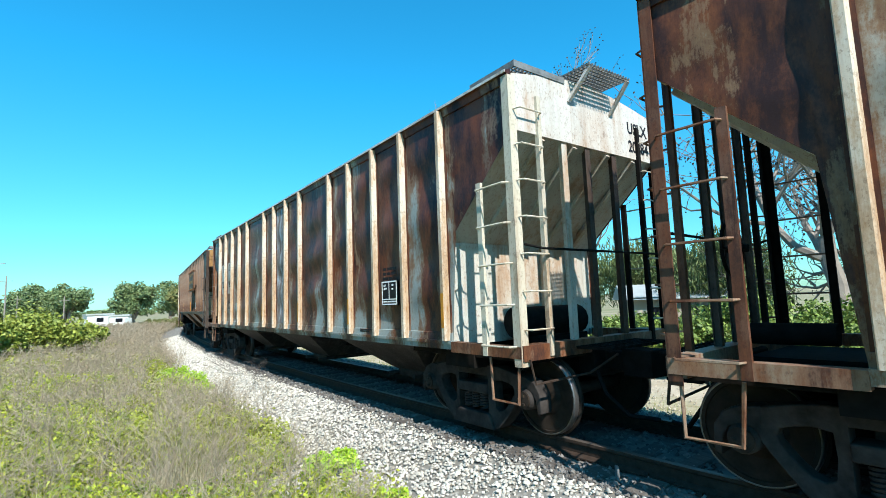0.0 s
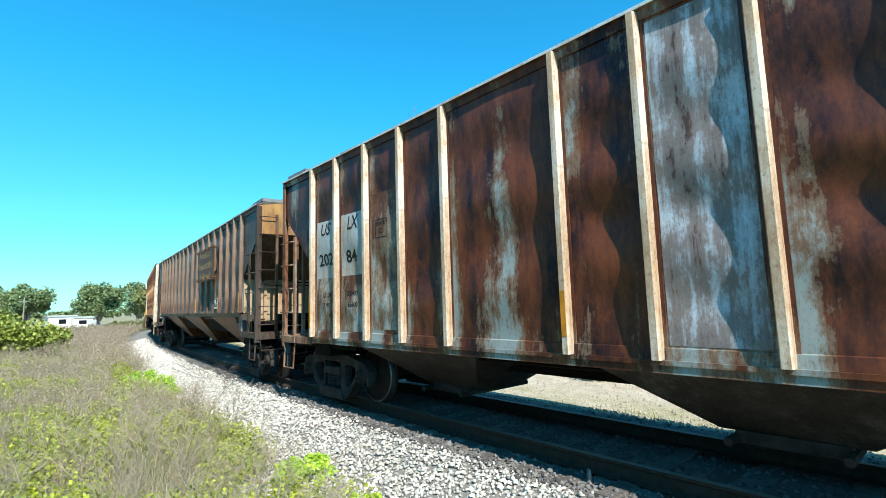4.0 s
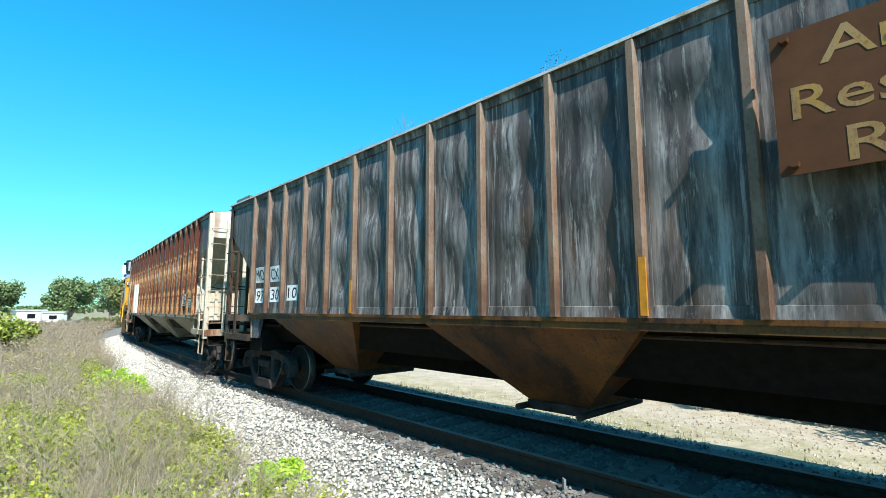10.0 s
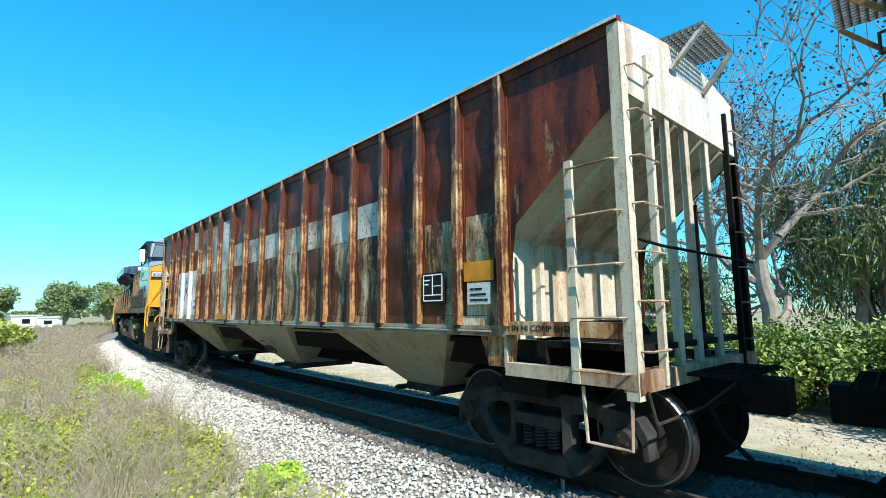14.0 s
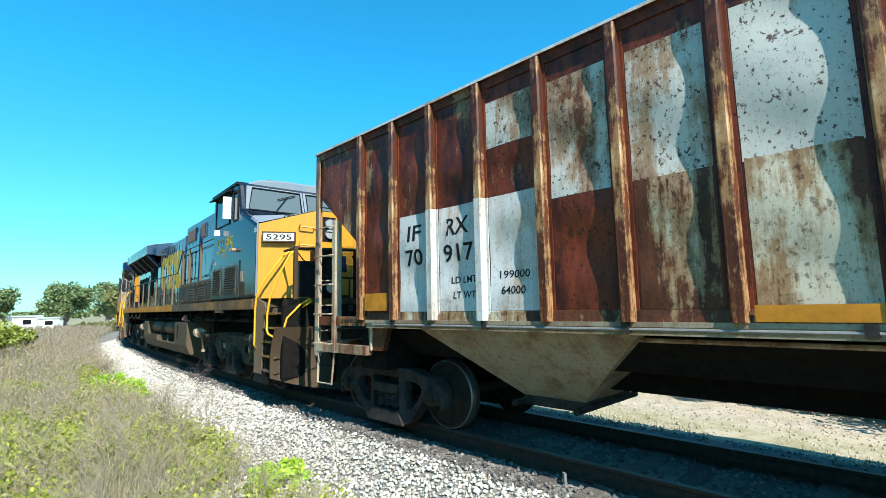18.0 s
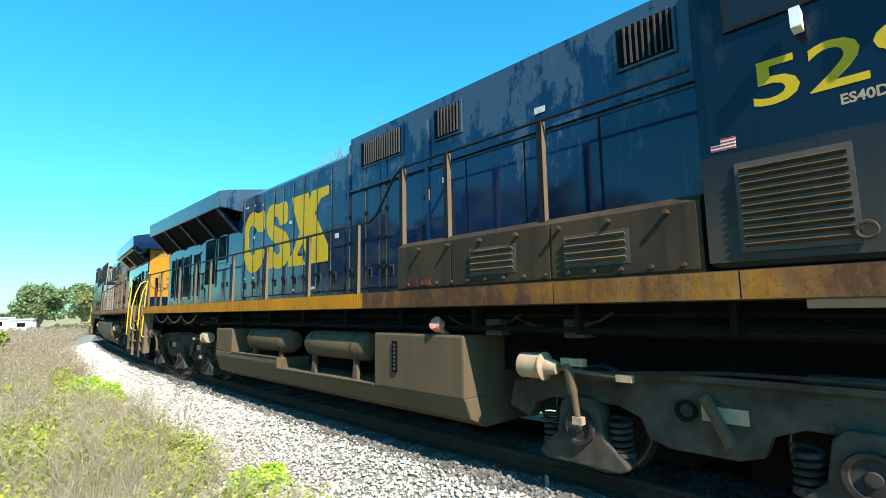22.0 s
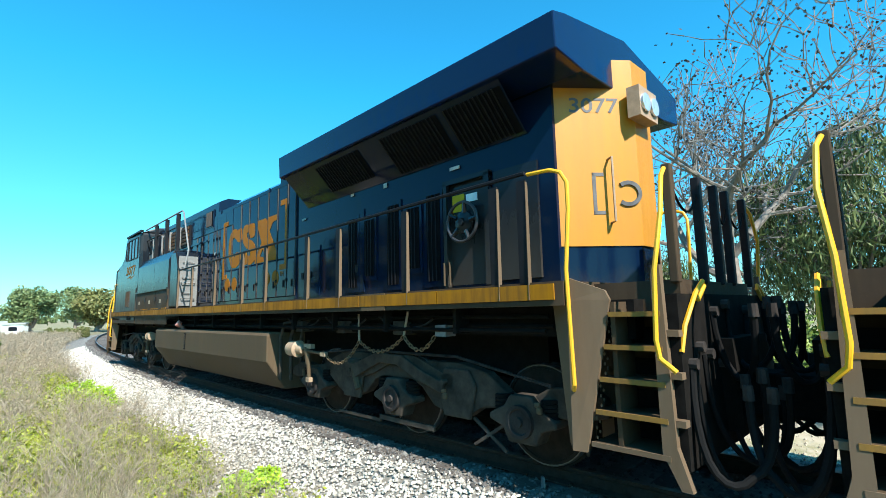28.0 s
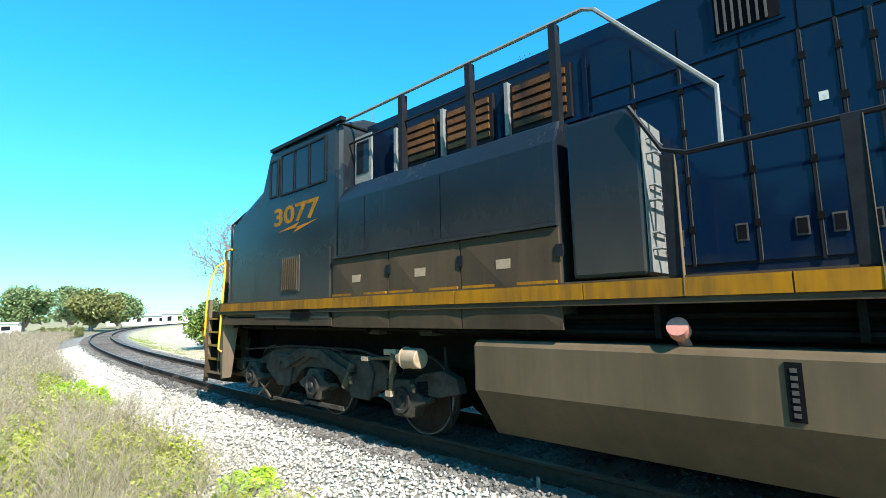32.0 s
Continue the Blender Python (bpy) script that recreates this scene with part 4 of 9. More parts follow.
def hopper_car(label, s0, s1, wall, floor, eave, ribs, skin, rib_mat, end_mat, slope_mat, bay_mat, bays, seed, steel, post, wall_mat=None):
    wall_mat = wall_mat or slope_mat
    """s0, s1: the corner posts along the train; floor: lower edge of the side sheets."""
    sc, e = (s0 + s1) / 2, (s1 - s0) / 2
    b = e - wall                                           # end of the side wall
    car = thing("covered_hopper_car", label, "rail car", "train of hopper cars")
    MOVING.append((car, sc, 2 * (e - 1.35)))
    car["centre"] = sc
    rib_x = [r - sc for r in ribs]
    zc, zb = eave - 0.67, 2.42                             # slope sheet: at the end, at the wall
    # side sheets, dented between the ribs
    wave = 0.03 if seed != 4 else 0.024

    def dent(x, z, d=1):
        low = floor if abs(x) <= b + 1e-6 else zb + (zc - zb) * (abs(x) - b) / (e - b)
        i = max(0, min(len(rib_x) - 2, sum(r <= x for r in rib_x) - 1))
        g = min(1.0, max(0.0, (x - rib_x[i]) / (rib_x[i + 1] - rib_x[i])))
        free = math.sin(math.pi * g) ** 1.4 if abs(x) < b - 0.06 else 0.3
        q = Vector((x * 0.55, z * 1.5, seed * 7.3 + d))
        w = noise.noise(q) * 0.025 + noise.noise(q * 2.3) * 0.012
        w += wave * math.sin(z * 6.6 + noise.noise(Vector((x * 0.35, z * 0.4, seed))) * 2.6 + seed)
        f = (z - low) / (eave - low)
        return 1.475 + w * free * max(0, min(1, 6 * f, 6 * (1 - f)))

    DENT[car.name] = dent
    for d in (1, -1):
        xs = sorted(set([-e, e, -b, b] + list(np.linspace(-e, -b, 10)) + list(np.linspace(b, e, 10)) + list(np.arange(-b, b, 0.075))))
        nz = 54
        v, f = [], []
        for x in xs:
            low = floor if abs(x) <= b + 1e-6 else zb + (zc - zb) * (abs(x) - b) / (e - b)
            for j in range(nz + 1):
                z = low + (eave - low) * j / nz
                v.append((x, d * dent(x, z, d), z))
        m = nz + 1
        for i in range(len(xs) - 1):
            if xs[i + 1] - xs[i] < 1e-5:
                continue
            for j in range(nz):
                q = (i * m + j, (i + 1) * m + j, (i + 1) * m + j + 1, i * m + j + 1)
                f.append(q[::-1] if d > 0 else q)
        part("side_sheet", Solid().add(v, f, True), skin, car)
    # roof
    ro = Solid()
    prof = arch(1.52, eave, 0.2)
    n = len(prof)
    ro.add([(x, y, z) for x in (-e, e) for y, z in prof], [(i, i + n, i + n + 1, i + 1) for i in range(n - 1)], True)
    part("roof", ro, end_mat if seed in (2, 4) else skin, car)
    for d in (1, -1):
        part("top_chord", Solid().prism([(d * 1.45, eave - 0.1), (d * 1.492, eave - 0.1), (d * 1.51, eave - 0.01), (d * 1.54, eave + 0.0), (d * 1.54, eave + 0.02), (d * 1.45, eave + 0.06)], -e, e, "x"), skin, car)
        # Pale strip added as the sunlit line along the top chord.
        part("roof_edge", Solid().box(-e, e, d * 1.541, d * 1.549, eave - 0.004, eave + 0.028), M_["patch"], car)
        part("bottom_chord", Solid().prism([(d * 1.47, floor + 0.0), (d * 1.5, floor), (d * 1.487, floor + 0.11), (d * 1.47, floor + 0.12)], -b, b, "x"), M_["patch_worn"] if seed == 4 else skin, car)
        part("side_sill", Solid().box(-b, b, d * 1.36, d * 1.5, floor - 0.1, floor).box(-b, b, d * 1.42, d * 1.518, floor - 0.03, floor + 0.012), bay_mat if floor > 1.3 else skin, car)
        # outside ribs, hat section
        rw, rd = {3: (0.046, 1.556), 4: (0.06, 1.566)}.get(seed, (0.046, 1.572))      # half width, outer face
        hat = Solid().prism([(-rw, d * 1.45), (-rw, d * 1.5), (-rw * 0.9, d * (rd - 0.02)), (-rw * 0.66, d * rd), (rw * 0.66, d * rd), (rw * 0.9, d * (rd - 0.02)), (rw, d * 1.5), (rw, d * 1.45)], floor + 0.012, eave - 0.02, "z")
        lip = Solid().box(-rw - 0.03, rw + 0.03, d * 1.45, d * 1.484, floor + 0.03, eave - 0.03).mesh("rib_flange", skin)
        hat = hat.mesh("rib", rib_mat)
        for x in rib_x:
            part("rib", hat, rib_mat, car, at=(x, 0, 0))
            part("rib_flange", lip, skin, car, at=(x, 0, 0))
    # ends
    for d in (1, -1):
        cap = [(y, z) for y, z in arch(1.48, eave, 0.2)]
        part("end_band", Solid().prism([(-1.48, zc), (1.48, zc)] + cap, d * (e - 0.02), d * e, "x"), end_mat, car)
        x0, x1 = d * (e - 0.02), d * (b - 0.4)
        zz = zc + (zb - zc) * (e - 0.02 - (b - 0.4)) / (e - b)
        part("slope_sheet", Solid().add([(x0, -1.46, zc), (x0, 1.46, zc), (x1, 1.46, zz), (x1, -1.46, zz), (x0, -1.46, zc + .03), (x0, 1.46, zc + .03), (x1, 1.46, zz + .03), (x1, -1.46, zz + .03)],
             [(0, 3, 2, 1) if d > 0 else (0, 1, 2, 3), (4, 5, 6, 7) if d > 0 else (4, 7, 6, 5)]), slope_mat, car)
        for y in (-0.95, -0.35, 0.35, 0.95):
            sl = Solid().rod([(x0, y, zc - 0.03), (d * b, y, zb - 0.03)], 0.045, 4)
            part("slope_stiffener", sl, slope_mat, car)
        part("end_wall", Solid().box(d * (b - 0.06), d * (b - 0.02), -1.46, 1.46, 1.06, zb + 0.02), wall_mat, car)
        for y in (-0.9, -0.3, 0.3, 0.9):
            part("wall_stiffener", Solid().box(d * (b - 0.02), d * (b + 0.05), y - 0.04, y + 0.04, 1.1, zb - 0.02), wall_mat, car)
        # Near-black plate and bolster added to fill the shaded gap above the truck.
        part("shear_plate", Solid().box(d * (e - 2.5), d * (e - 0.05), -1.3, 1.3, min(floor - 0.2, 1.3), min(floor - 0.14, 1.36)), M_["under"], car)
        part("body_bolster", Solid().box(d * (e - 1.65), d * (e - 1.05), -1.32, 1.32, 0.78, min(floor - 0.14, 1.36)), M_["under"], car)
        if floor > 1.3:
            part("cage_beam", Solid().box(d * b, d * (e - 0.1), 1.42, 1.5, 1.4, 1.54), rib_mat, car)
            part("jacking_bracket", Solid().prism([(d * (b - 0.45), 1.46), (d * (b + 0.05), 1.46), (d * (b + 0.02), 1.06), (d * (b - 0.3), 1.06)], 1.36, 1.44, "y"), rib_mat if seed == 4 else M_["plate"], car, "bracket plate")
        # open cage of posts and ladders
        rail_m = M_["cream"] if seed in (2, 4) and d < 0 else post
        rung_m = M_["cream"] if seed == 2 and d < 0 else steel
        part("end_sill", Solid().box(d * (e - 0.14), d * (e + 0.02), -1.5, 1.5, 0.96, 1.13).box(d * b, d * e, 1.4, 1.52, 0.99, 1.12).box(d * b, d * e, -1.4, -1.52, 0.99, 1.12), steel, car)
        # Far-side posts take near-black: their shade is put into the paint.
        for y in (1, -1):
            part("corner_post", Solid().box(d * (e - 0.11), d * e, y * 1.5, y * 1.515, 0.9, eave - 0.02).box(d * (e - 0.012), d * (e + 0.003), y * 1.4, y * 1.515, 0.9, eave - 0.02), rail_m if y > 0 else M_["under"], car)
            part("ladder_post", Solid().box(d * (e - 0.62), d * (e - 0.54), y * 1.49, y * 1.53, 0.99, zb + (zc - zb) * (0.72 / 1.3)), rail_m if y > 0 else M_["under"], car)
            for i in range(5):
                z = 1.12 + 0.46 * i
                part("rung", Solid().rod([(d * (e - 0.58), y * 1.53, z), (d * (e - 0.56), y * 1.59, z), (d * (e - 0.1), y * 1.59, z), (d * (e - 0.06), y * 1.52, z)], 0.012, 5), rung_m, car)
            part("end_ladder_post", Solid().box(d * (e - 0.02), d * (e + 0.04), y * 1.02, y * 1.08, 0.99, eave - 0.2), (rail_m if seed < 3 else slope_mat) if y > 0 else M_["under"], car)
            for i in range(7):
                z = 1.3 + 0.42 * i
                part("end_rung", Solid().rod([(d * (e + 0.02), y * 1.05, z), (d * (e + 0.09), y * 1.07, z), (d * (e + 0.09), y * 1.42, z), (d * (e + 0.01), y * 1.45, z)], 0.011, 5), rung_m, car)
            part("sill_step", Solid().rod([(d * (e - 0.08), y * 1.48, 0.97), (d * (e - 0.09), y * 1.5, 0.5), (d * (e - 0.5), y * 1.5, 0.5), (d * (e - 0.54), y * 1.48, 0.97)], 0.018, 5), steel, car)
        for y in (-0.5, 0.08, 0.55):
            # Inner posts get a darker paint that carries the shade inside the cage.
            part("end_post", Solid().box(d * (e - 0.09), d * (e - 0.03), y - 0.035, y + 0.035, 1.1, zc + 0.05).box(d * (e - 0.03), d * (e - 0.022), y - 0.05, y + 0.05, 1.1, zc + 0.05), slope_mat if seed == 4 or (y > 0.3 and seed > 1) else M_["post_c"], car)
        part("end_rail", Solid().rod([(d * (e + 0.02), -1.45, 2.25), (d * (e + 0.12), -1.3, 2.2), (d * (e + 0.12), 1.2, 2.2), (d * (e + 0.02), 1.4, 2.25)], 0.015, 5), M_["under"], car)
        part("coupler", Solid().box(d * (e - 0.9), d * (e + 0.42), -0.11, 0.11, 0.74, 0.96).box(d * (e + 0.3), d * (e + 0.68), -0.2, 0.14, 0.68, 1.0).box(d * (e - 0.2), d * (e + 0.05), -0.32, 0.32, 0.66, 1.06), M_["under"], car, bevel=0.02)
        hose = [(d * (e + 0.1), 0.36, 0.75), (d * (e + 0.22), 0.38, 0.5), (d * (e + 0.42), 0.25, 0.26), (d * (e + 0.68), 0.05, 0.22)]
        part("air_hose", Solid().rod(hose, 0.026, 6), M_["rubber"], car)
        part("cut_lever", Solid().rod([(d * (e + 0.03), 1.42, 0.98), (d * (e + 0.08), 1.4, 0.72), (d * (e + 0.1), 0.5, 0.74), (d * (e + 0.3), 0.2, 0.95)], 0.014, 5), M_["rail"], car)
        # end crossover grating and roof bracket
        gr = Solid()
        for i in range(9):
            gr.box(d * (e - 0.02), d * (e + 0.5), -0.6 + 0.15 * i, -0.585 + 0.15 * i, 1.03, 1.06)
        for i in range(5):
            gr.box(d * (e + 0.02 + 0.11 * i), d * (e + 0.035 + 0.11 * i), -0.6, 0.61, 1.03, 1.06)
        part("end_platform", gr, M_["under"], car)["kind"] = "stuff"
        top = eave + 0.12
        gr = Solid()
        for i in range(15):
            gr.box(d * (e - 0.42), d * (e + 0.36), -0.42 + 0.06 * i, -0.405 + 0.06 * i, top + 0.12, top + 0.145)
        for i in range(13):
            gr.box(d * (e - 0.42 + 0.06 * i), d * (e - 0.405 + 0.06 * i), -0.42, 0.435, top + 0.12, top + 0.145)
        part("roof_platform", gr, M_["mesh"], car, "galvanised grating platform")["kind"] = "stuff"
        if seed != 4:
            gr = Solid()
            for i in range(15):
                gr.box(d * (e - 0.8), d * (e - 0.01), 0.52 + 0.06 * i, 0.535 + 0.06 * i, eave + 0.15, eave + 0.172)
            for i in range(14):
                gr.box(d * (e - 0.8 + 0.06 * i), d * (e - 0.785 + 0.06 * i), 0.52, 1.375, eave + 0.15, eave + 0.172)
            gr.box(d * (e - 0.8), d * e, 1.375, 1.4, eave + 0.1, eave + 0.18).box(d * (e - 0.01), d * (e + 0.012), 0.5, 1.4, eave + 0.1, eave + 0.18)
            part("corner_platform", gr, M_["mesh"], car, "grating walkway at the roof corner")["kind"] = "stuff"
        for y in (-0.4, 0.4):
            part("platform_bracket", Solid().rod([(d * (e + 0.34), y, top + 0.11), (d * (e + 0.01), y * 1.1, eave - 0.12)], 0.03, 4), end_mat, car)
    # running board along the roof
    for y in (0.62, -0.62):
        gr = Solid()
        for i in range(4):
            gr.box(-e + 0.3, e - 0.3, y - 0.2 + 0.13 * i, y - 0.18 + 0.13 * i, eave + 0.24, eave + 0.27)
        x = -e + 0.3
        while x < e - 0.3:
            gr.box(x, x + 0.02, y - 0.2, y + 0.21, eave + 0.24, eave + 0.27)
            x += 0.22
        part("running_board", gr, M_["mesh"], car)["kind"] = "stuff"
    x = -e + 1.0
    while x < e - 1.6:
        part("roof_hatch_cover", Solid().box(x, x + 1.5, -0.3, 0.3, eave + 0.16, eave + 0.27), end_mat, car)
        x += 1.62
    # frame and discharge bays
    # Sill and inner slopes: the shade beneath the car is in their colour.
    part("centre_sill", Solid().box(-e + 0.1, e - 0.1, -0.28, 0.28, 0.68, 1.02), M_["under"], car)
    part("inner_slope", Solid().prism([(-1.3, floor - 0.02), (1.3, floor - 0.02), (0.9, 0.98), (-0.9, 0.98)], -b + 0.3, b - 0.3, "x"), M_["under"], car, "inner slope sheets with shade painted in")
    for cx, half, bot in bays:
        h = Solid()
        q = [(half, 1.44, floor - 0.05), (0.55 if floor < 1.3 else 0.4, 0.55, bot + 0.12)]
        vv = []
        for hx, hy, z in q:
            vv += [(cx - hx, -hy, z), (cx + hx, -hy, z), (cx + hx, hy, z), (cx - hx, hy, z)]
        h.add(vv, [(3, 2, 1, 0), (4, 5, 6, 7)][::1] + [(0, 1, 5, 4), (1, 2, 6, 5), (2, 3, 7, 6), (3, 0, 4, 7)])
        bay = part("discharge_bay", h, bay_mat, car)
        part("outlet_gate", Solid().box(cx - 0.42, cx + 0.42, -0.56, 0.58, bot + 0.02, bot + 0.13).rod([(cx - 0.42, -0.7, bot + 0.06), (cx - 0.42, 0.78, bot + 0.06)], 0.04, 8).rod([(cx + 0.42, -0.7, bot + 0.06), (cx + 0.42, 0.78, bot + 0.06)], 0.04, 8), M_["truck"], bay)
    for d in (1, -1):
        freight_truck(car, d * (e - 1.35))
    # brake gear
    part("brake_pipe", Solid().rod([(-e + 0.3, 1.22, floor - 0.16), (e - 0.3, 1.22, floor - 0.16)], 0.022, 6), steel if floor > 1.3 else M_["under"], car)
    ring = [(e - 0.16, 0.3 + 0.27 * math.cos(a), 2.05 + 0.27 * math.sin(a)) for a in np.linspace(0, 6.284, 22)]
    bw = Solid().rod(ring, 0.018, 5).rod([(e - 0.3, 0.3, 2.05), (e - 0.12, 0.3, 2.05)], 0.04, 8)
    for a in range(4):
        bw.rod([(e - 0.15, 0.3, 2.05), (e - 0.16, 0.3 + 0.27 * math.cos(a * 1.571), 2.05 + 0.27 * math.sin(a * 1.571))], 0.014, 4)
    part("brake_wheel", bw, M_["under"], car)
    part("brake_cylinder", Solid().rod([(b - 0.2 + 0.55, 0.3, 1.24), (b + 1.0, 0.3, 1.24)], 0.1, 12), M_["under"], car)
    part("air_reservoir", Solid().rod([(-b - 0.35, -0.6, 1.32), (-b - 0.35, 0.7, 1.32)], 0.21, 14).box(-b - 0.6, -b - 0.1, -0.5, 0.5, 1.06, 1.14), M_["under"], car)
    return car, e, b


def X(car, s):
    return s - car["centre"]


def side_plate(car, name, sa, sb, za, zb, y, mat, label=""):
    return part(name, Solid().box(X(car, sa), X(car, sb), y - 0.02, y, za, zb), mat, car, label)


def side_patch(car, name, sa, sb, za, zb, mat, label="", lift=0.0022):
    """Paint on a side sheet, following its dents."""
    skin = DENT[car.name]
    xs = np.linspace(X(car, min(sa, sb)), X(car, max(sa, sb)), max(3, int(abs(sa - sb) / 0.05)))
    zs = np.linspace(za, zb, max(3, int((zb - za) / 0.07)))
    m = len(zs)
    v = [(x, skin(x, z) + lift, z) for x in xs for z in zs]
    f = [(i * m + j, i * m + j + 1, (i + 1) * m + j + 1, (i + 1) * m + j) for i in range(len(xs) - 1) for j in range(m - 1)]
    return part(name, Solid().add(v, f, True), mat, car, label)


RIBS_B = [4.85, 5.86, 6.77, 7.72, 8.62, 10.3, 11.25, 12.17, 13.05, 14.8, 15.75, 16.68, 17.61, 18.5]
RIBS_C = [22.68, 23.38, 24.1, 24.87, 25.67, 26.47, 27.33, 28.22, 29.11, 30.07, 30.97, 31.82, 32.75, 33.58, 34.4, 35.22, 35.95, 36.68]
RIBS_D = [41.23, 41.92, 42.66, 43.46, 44.28, 45.11, 45.95, 46.93, 47.9, 48.83, 49.75, 50.66, 51.51, 52.34, 53.17, 53.98, 54.74, 55.5]
BAYS4 = [(-4.42, 1.4, 0.3), (-0.15, 1.4, 0.3), (4.15, 1.4, 0.3)]
BAYS3 = [(-4.62, 1.5, 0.42), (0.0, 1.5, 0.42), (4.62, 1.5, 0.42)]
car_a, _, _ = hopper_car("rusted covered hopper car with tan outside ribs", -14.35, 2.0, 1.26, 1.12, 4.25, [r - 17.85 for r in RIBS_B], M_["rust_a"], M_["rib_b"], M_["cream"], M_["grey_end"], M_["bay_b"], BAYS4, 1, M_["post_b"], M_["post_a"])
car_b, _, _ = hopper_car("grey covered hopper car streaked with rust and a chalky white end", 3.5, 19.85, 1.26, 1.12, 4.25, RIBS_B, M_["rust_b"], M_["rib_b"], M_["white_end"], M_["grey_end"], M_["bay_b"], BAYS4, 2, M_["post_b"], M_["post_b"])
car_c, _, _ = hopper_car("blackened brown covered hopper car with a slogan board", 21.35, 38.15, 1.34, 1.57, 4.1, RIBS_C, M_["brown_c"], M_["rib_c"], M_["end_c"], M_["slope_c"], M_["hop_c"], BAYS3, 3, M_["post_c"], M_["post_c"], M_["wall_c"])
car_d, _, _ = hopper_car("red-rusted covered hopper car with cream bays and a white number panel", 39.8, 56.8, 1.42, 1.48, 4.25, RIBS_D, M_["rust_d"], M_["rib_d"], M_["white_end"], M_["cream"], M_["bay_d"], BAYS3, 4, M_["post_d"], M_["post_d"])


def letter_cars():
    Y = 1.51
    b, c, d = car_b, car_c, car_d
    # second car: pale number panel between the first ribs
    for sa, sb in ((18.4, 17.72), (17.51, 16.79)):
        side_patch(b, "number_panel", sa, sb, 2.17, 3.21, M_["patch_b"], "repainted pale number panel")
        side_patch(b, "faded_panel", sa, sb, 1.25, 2.169, M_["patch_rusty"], "pale panel eaten by rust")
    for i in (6,):
        side_patch(b, "washed_panel", RIBS_B[i] + 0.09, RIBS_B[i + 1] - 0.09, 1.25, 4.12, M_["blue_wash"], "pale blue-grey washed paint between ribs")
    side_patch(b, "faded_panel", 16.57, 15.86, 1.3, 3.4, M_["patch_mixed"], "pale panel eaten by rust")
    for w, h, st, z, wd in (("US", 0.23, 18.24, 2.94, 0.34), ("LX", 0.23, 17.28, 2.94, 0.31), ("202", 0.21, 18.29, 2.4, 0.5), ("84", 0.21, 17.35, 2.39, 0.32)):
        writing(w, h, "reporting_mark" if w.isalpha() else "car_number", M_["black"], b, X(b, st), z, 0, wd, skin=DENT[b.name], bold=0.022)
    for q in ((16.44, 16.13, 2.96, 2.975), (16.44, 16.13, 2.68, 2.695), (16.44, 16.425, 2.695, 2.96), (16.145, 16.13, 2.695, 2.96)):
        side_patch(b, "clearance_line", q[0], q[1], q[2], q[3], M_["black"], lift=0.005)
    writing("PLATE", 0.055, "clearance_word", M_["black"], b, X(b, 16.4), 2.88, 0, 0.22, skin=DENT[b.name])
    writing("C", 0.08, "clearance_letter", M_["black"], b, X(b, 16.33), 2.75, 0, skin=DENT[b.name])
    for w, z in (("1 INCH H.F.", 1.19), ("COMP. SHOES", 1.12)):
        writing(w, 0.045, "brake_note", M_["black"], b, X(b, 18.98), z, 1.502, 0.3, bold=0.01)
    for (w, s, z, wd) in (("LD. LMT.", 18.1, 1.83, 0.34), ("LT. WT.", 18.1, 1.65, 0.27), ("200400", 17.31, 1.83, 0.32), ("62600", 17.24, 1.65, 0.27)):
        writing(w, 0.085, "weight_mark", M_["black"], b, X(b, s), z, 0, wd, skin=DENT[b.name], bold=0.015)
    fr = Solid()
    for q in ((6.52, 6.06, 1.97, 1.99), (6.52, 6.06, 1.62, 1.64), (6.52, 6.5, 1.62, 1.99), (6.08, 6.06, 1.62, 1.99), (6.3, 6.285, 1.71, 1.98), (6.5, 6.08, 1.7, 1.715)):
        fr.box(X(b, q[0]), X(b, q[1]), 1.535, 1.538, q[2], q[3])
    side_plate(b, "test_stencil", 6.53, 6.05, 1.61, 2.0, 1.53, M_["black"], "black test stencil panel")
    part("stencil_frame", fr, M_["white"], b)
    for w_, s_, z_, l_ in (("ABD", 6.47, 1.91, 0.07), ("ABDW", 6.47, 1.86, 0.1), ("LUB", 6.22, 1.91, 0.06), ("NO", 6.22, 1.85, 0.05)):
        writing(w_, 0.03, "stencil_word", M_["white"], b, X(b, s_), z_, 1.533, l_)
    bars([(0.12, 0.1, 0.14)], "stencil_print", M_["white"], b, X(b, 6.48), 1.66, 1.532, 0.022, 0.05)
    bars([(0.12, 0.14, 0.1), (0.1, 0.12, 0.14), (0.16, 0.1)], "worn_print", M_["black"], b, X(b, 6.52), 2.16, 1.512, 0.045, 0.075)
    bars([(0.16, 0.1, 0.14), (0.2, 0.12)], "worn_print", M_["black"], b, X(b, 7.4), 1.21, 1.495, 0.018, 0.032)
    e = (19.85 - 3.5) / 2
    for body, z in (("USLX", 3.95), ("20284", 3.68)):
        cu = writing(body, 0.17, "end_number", M_["black"], b, 0, 0, 0, 0.5)
        cu.matrix_basis = Matrix.Translation((-e - 0.002, -0.85, z)) @ Matrix(((0, -1, 0, 0), (1, 0, 0, 0), (0, 0, 1, 0), (0, 0, 0, 1)))
    for s in (18.5, 13.05, 10.3, 7.72, 4.85):
        side_plate(b, "reflector", s + 0.028, s - 0.028, 1.3, 1.75, 1.575, M_["yellow_tape"], "amber reflective tape")
    # third car: slogan board, pale number squares
    slogan = side_plate(c, "slogan_board", 27.14, 24.84, 2.55, 3.56, 1.7, M_["board"], "brown board with gold slogan")
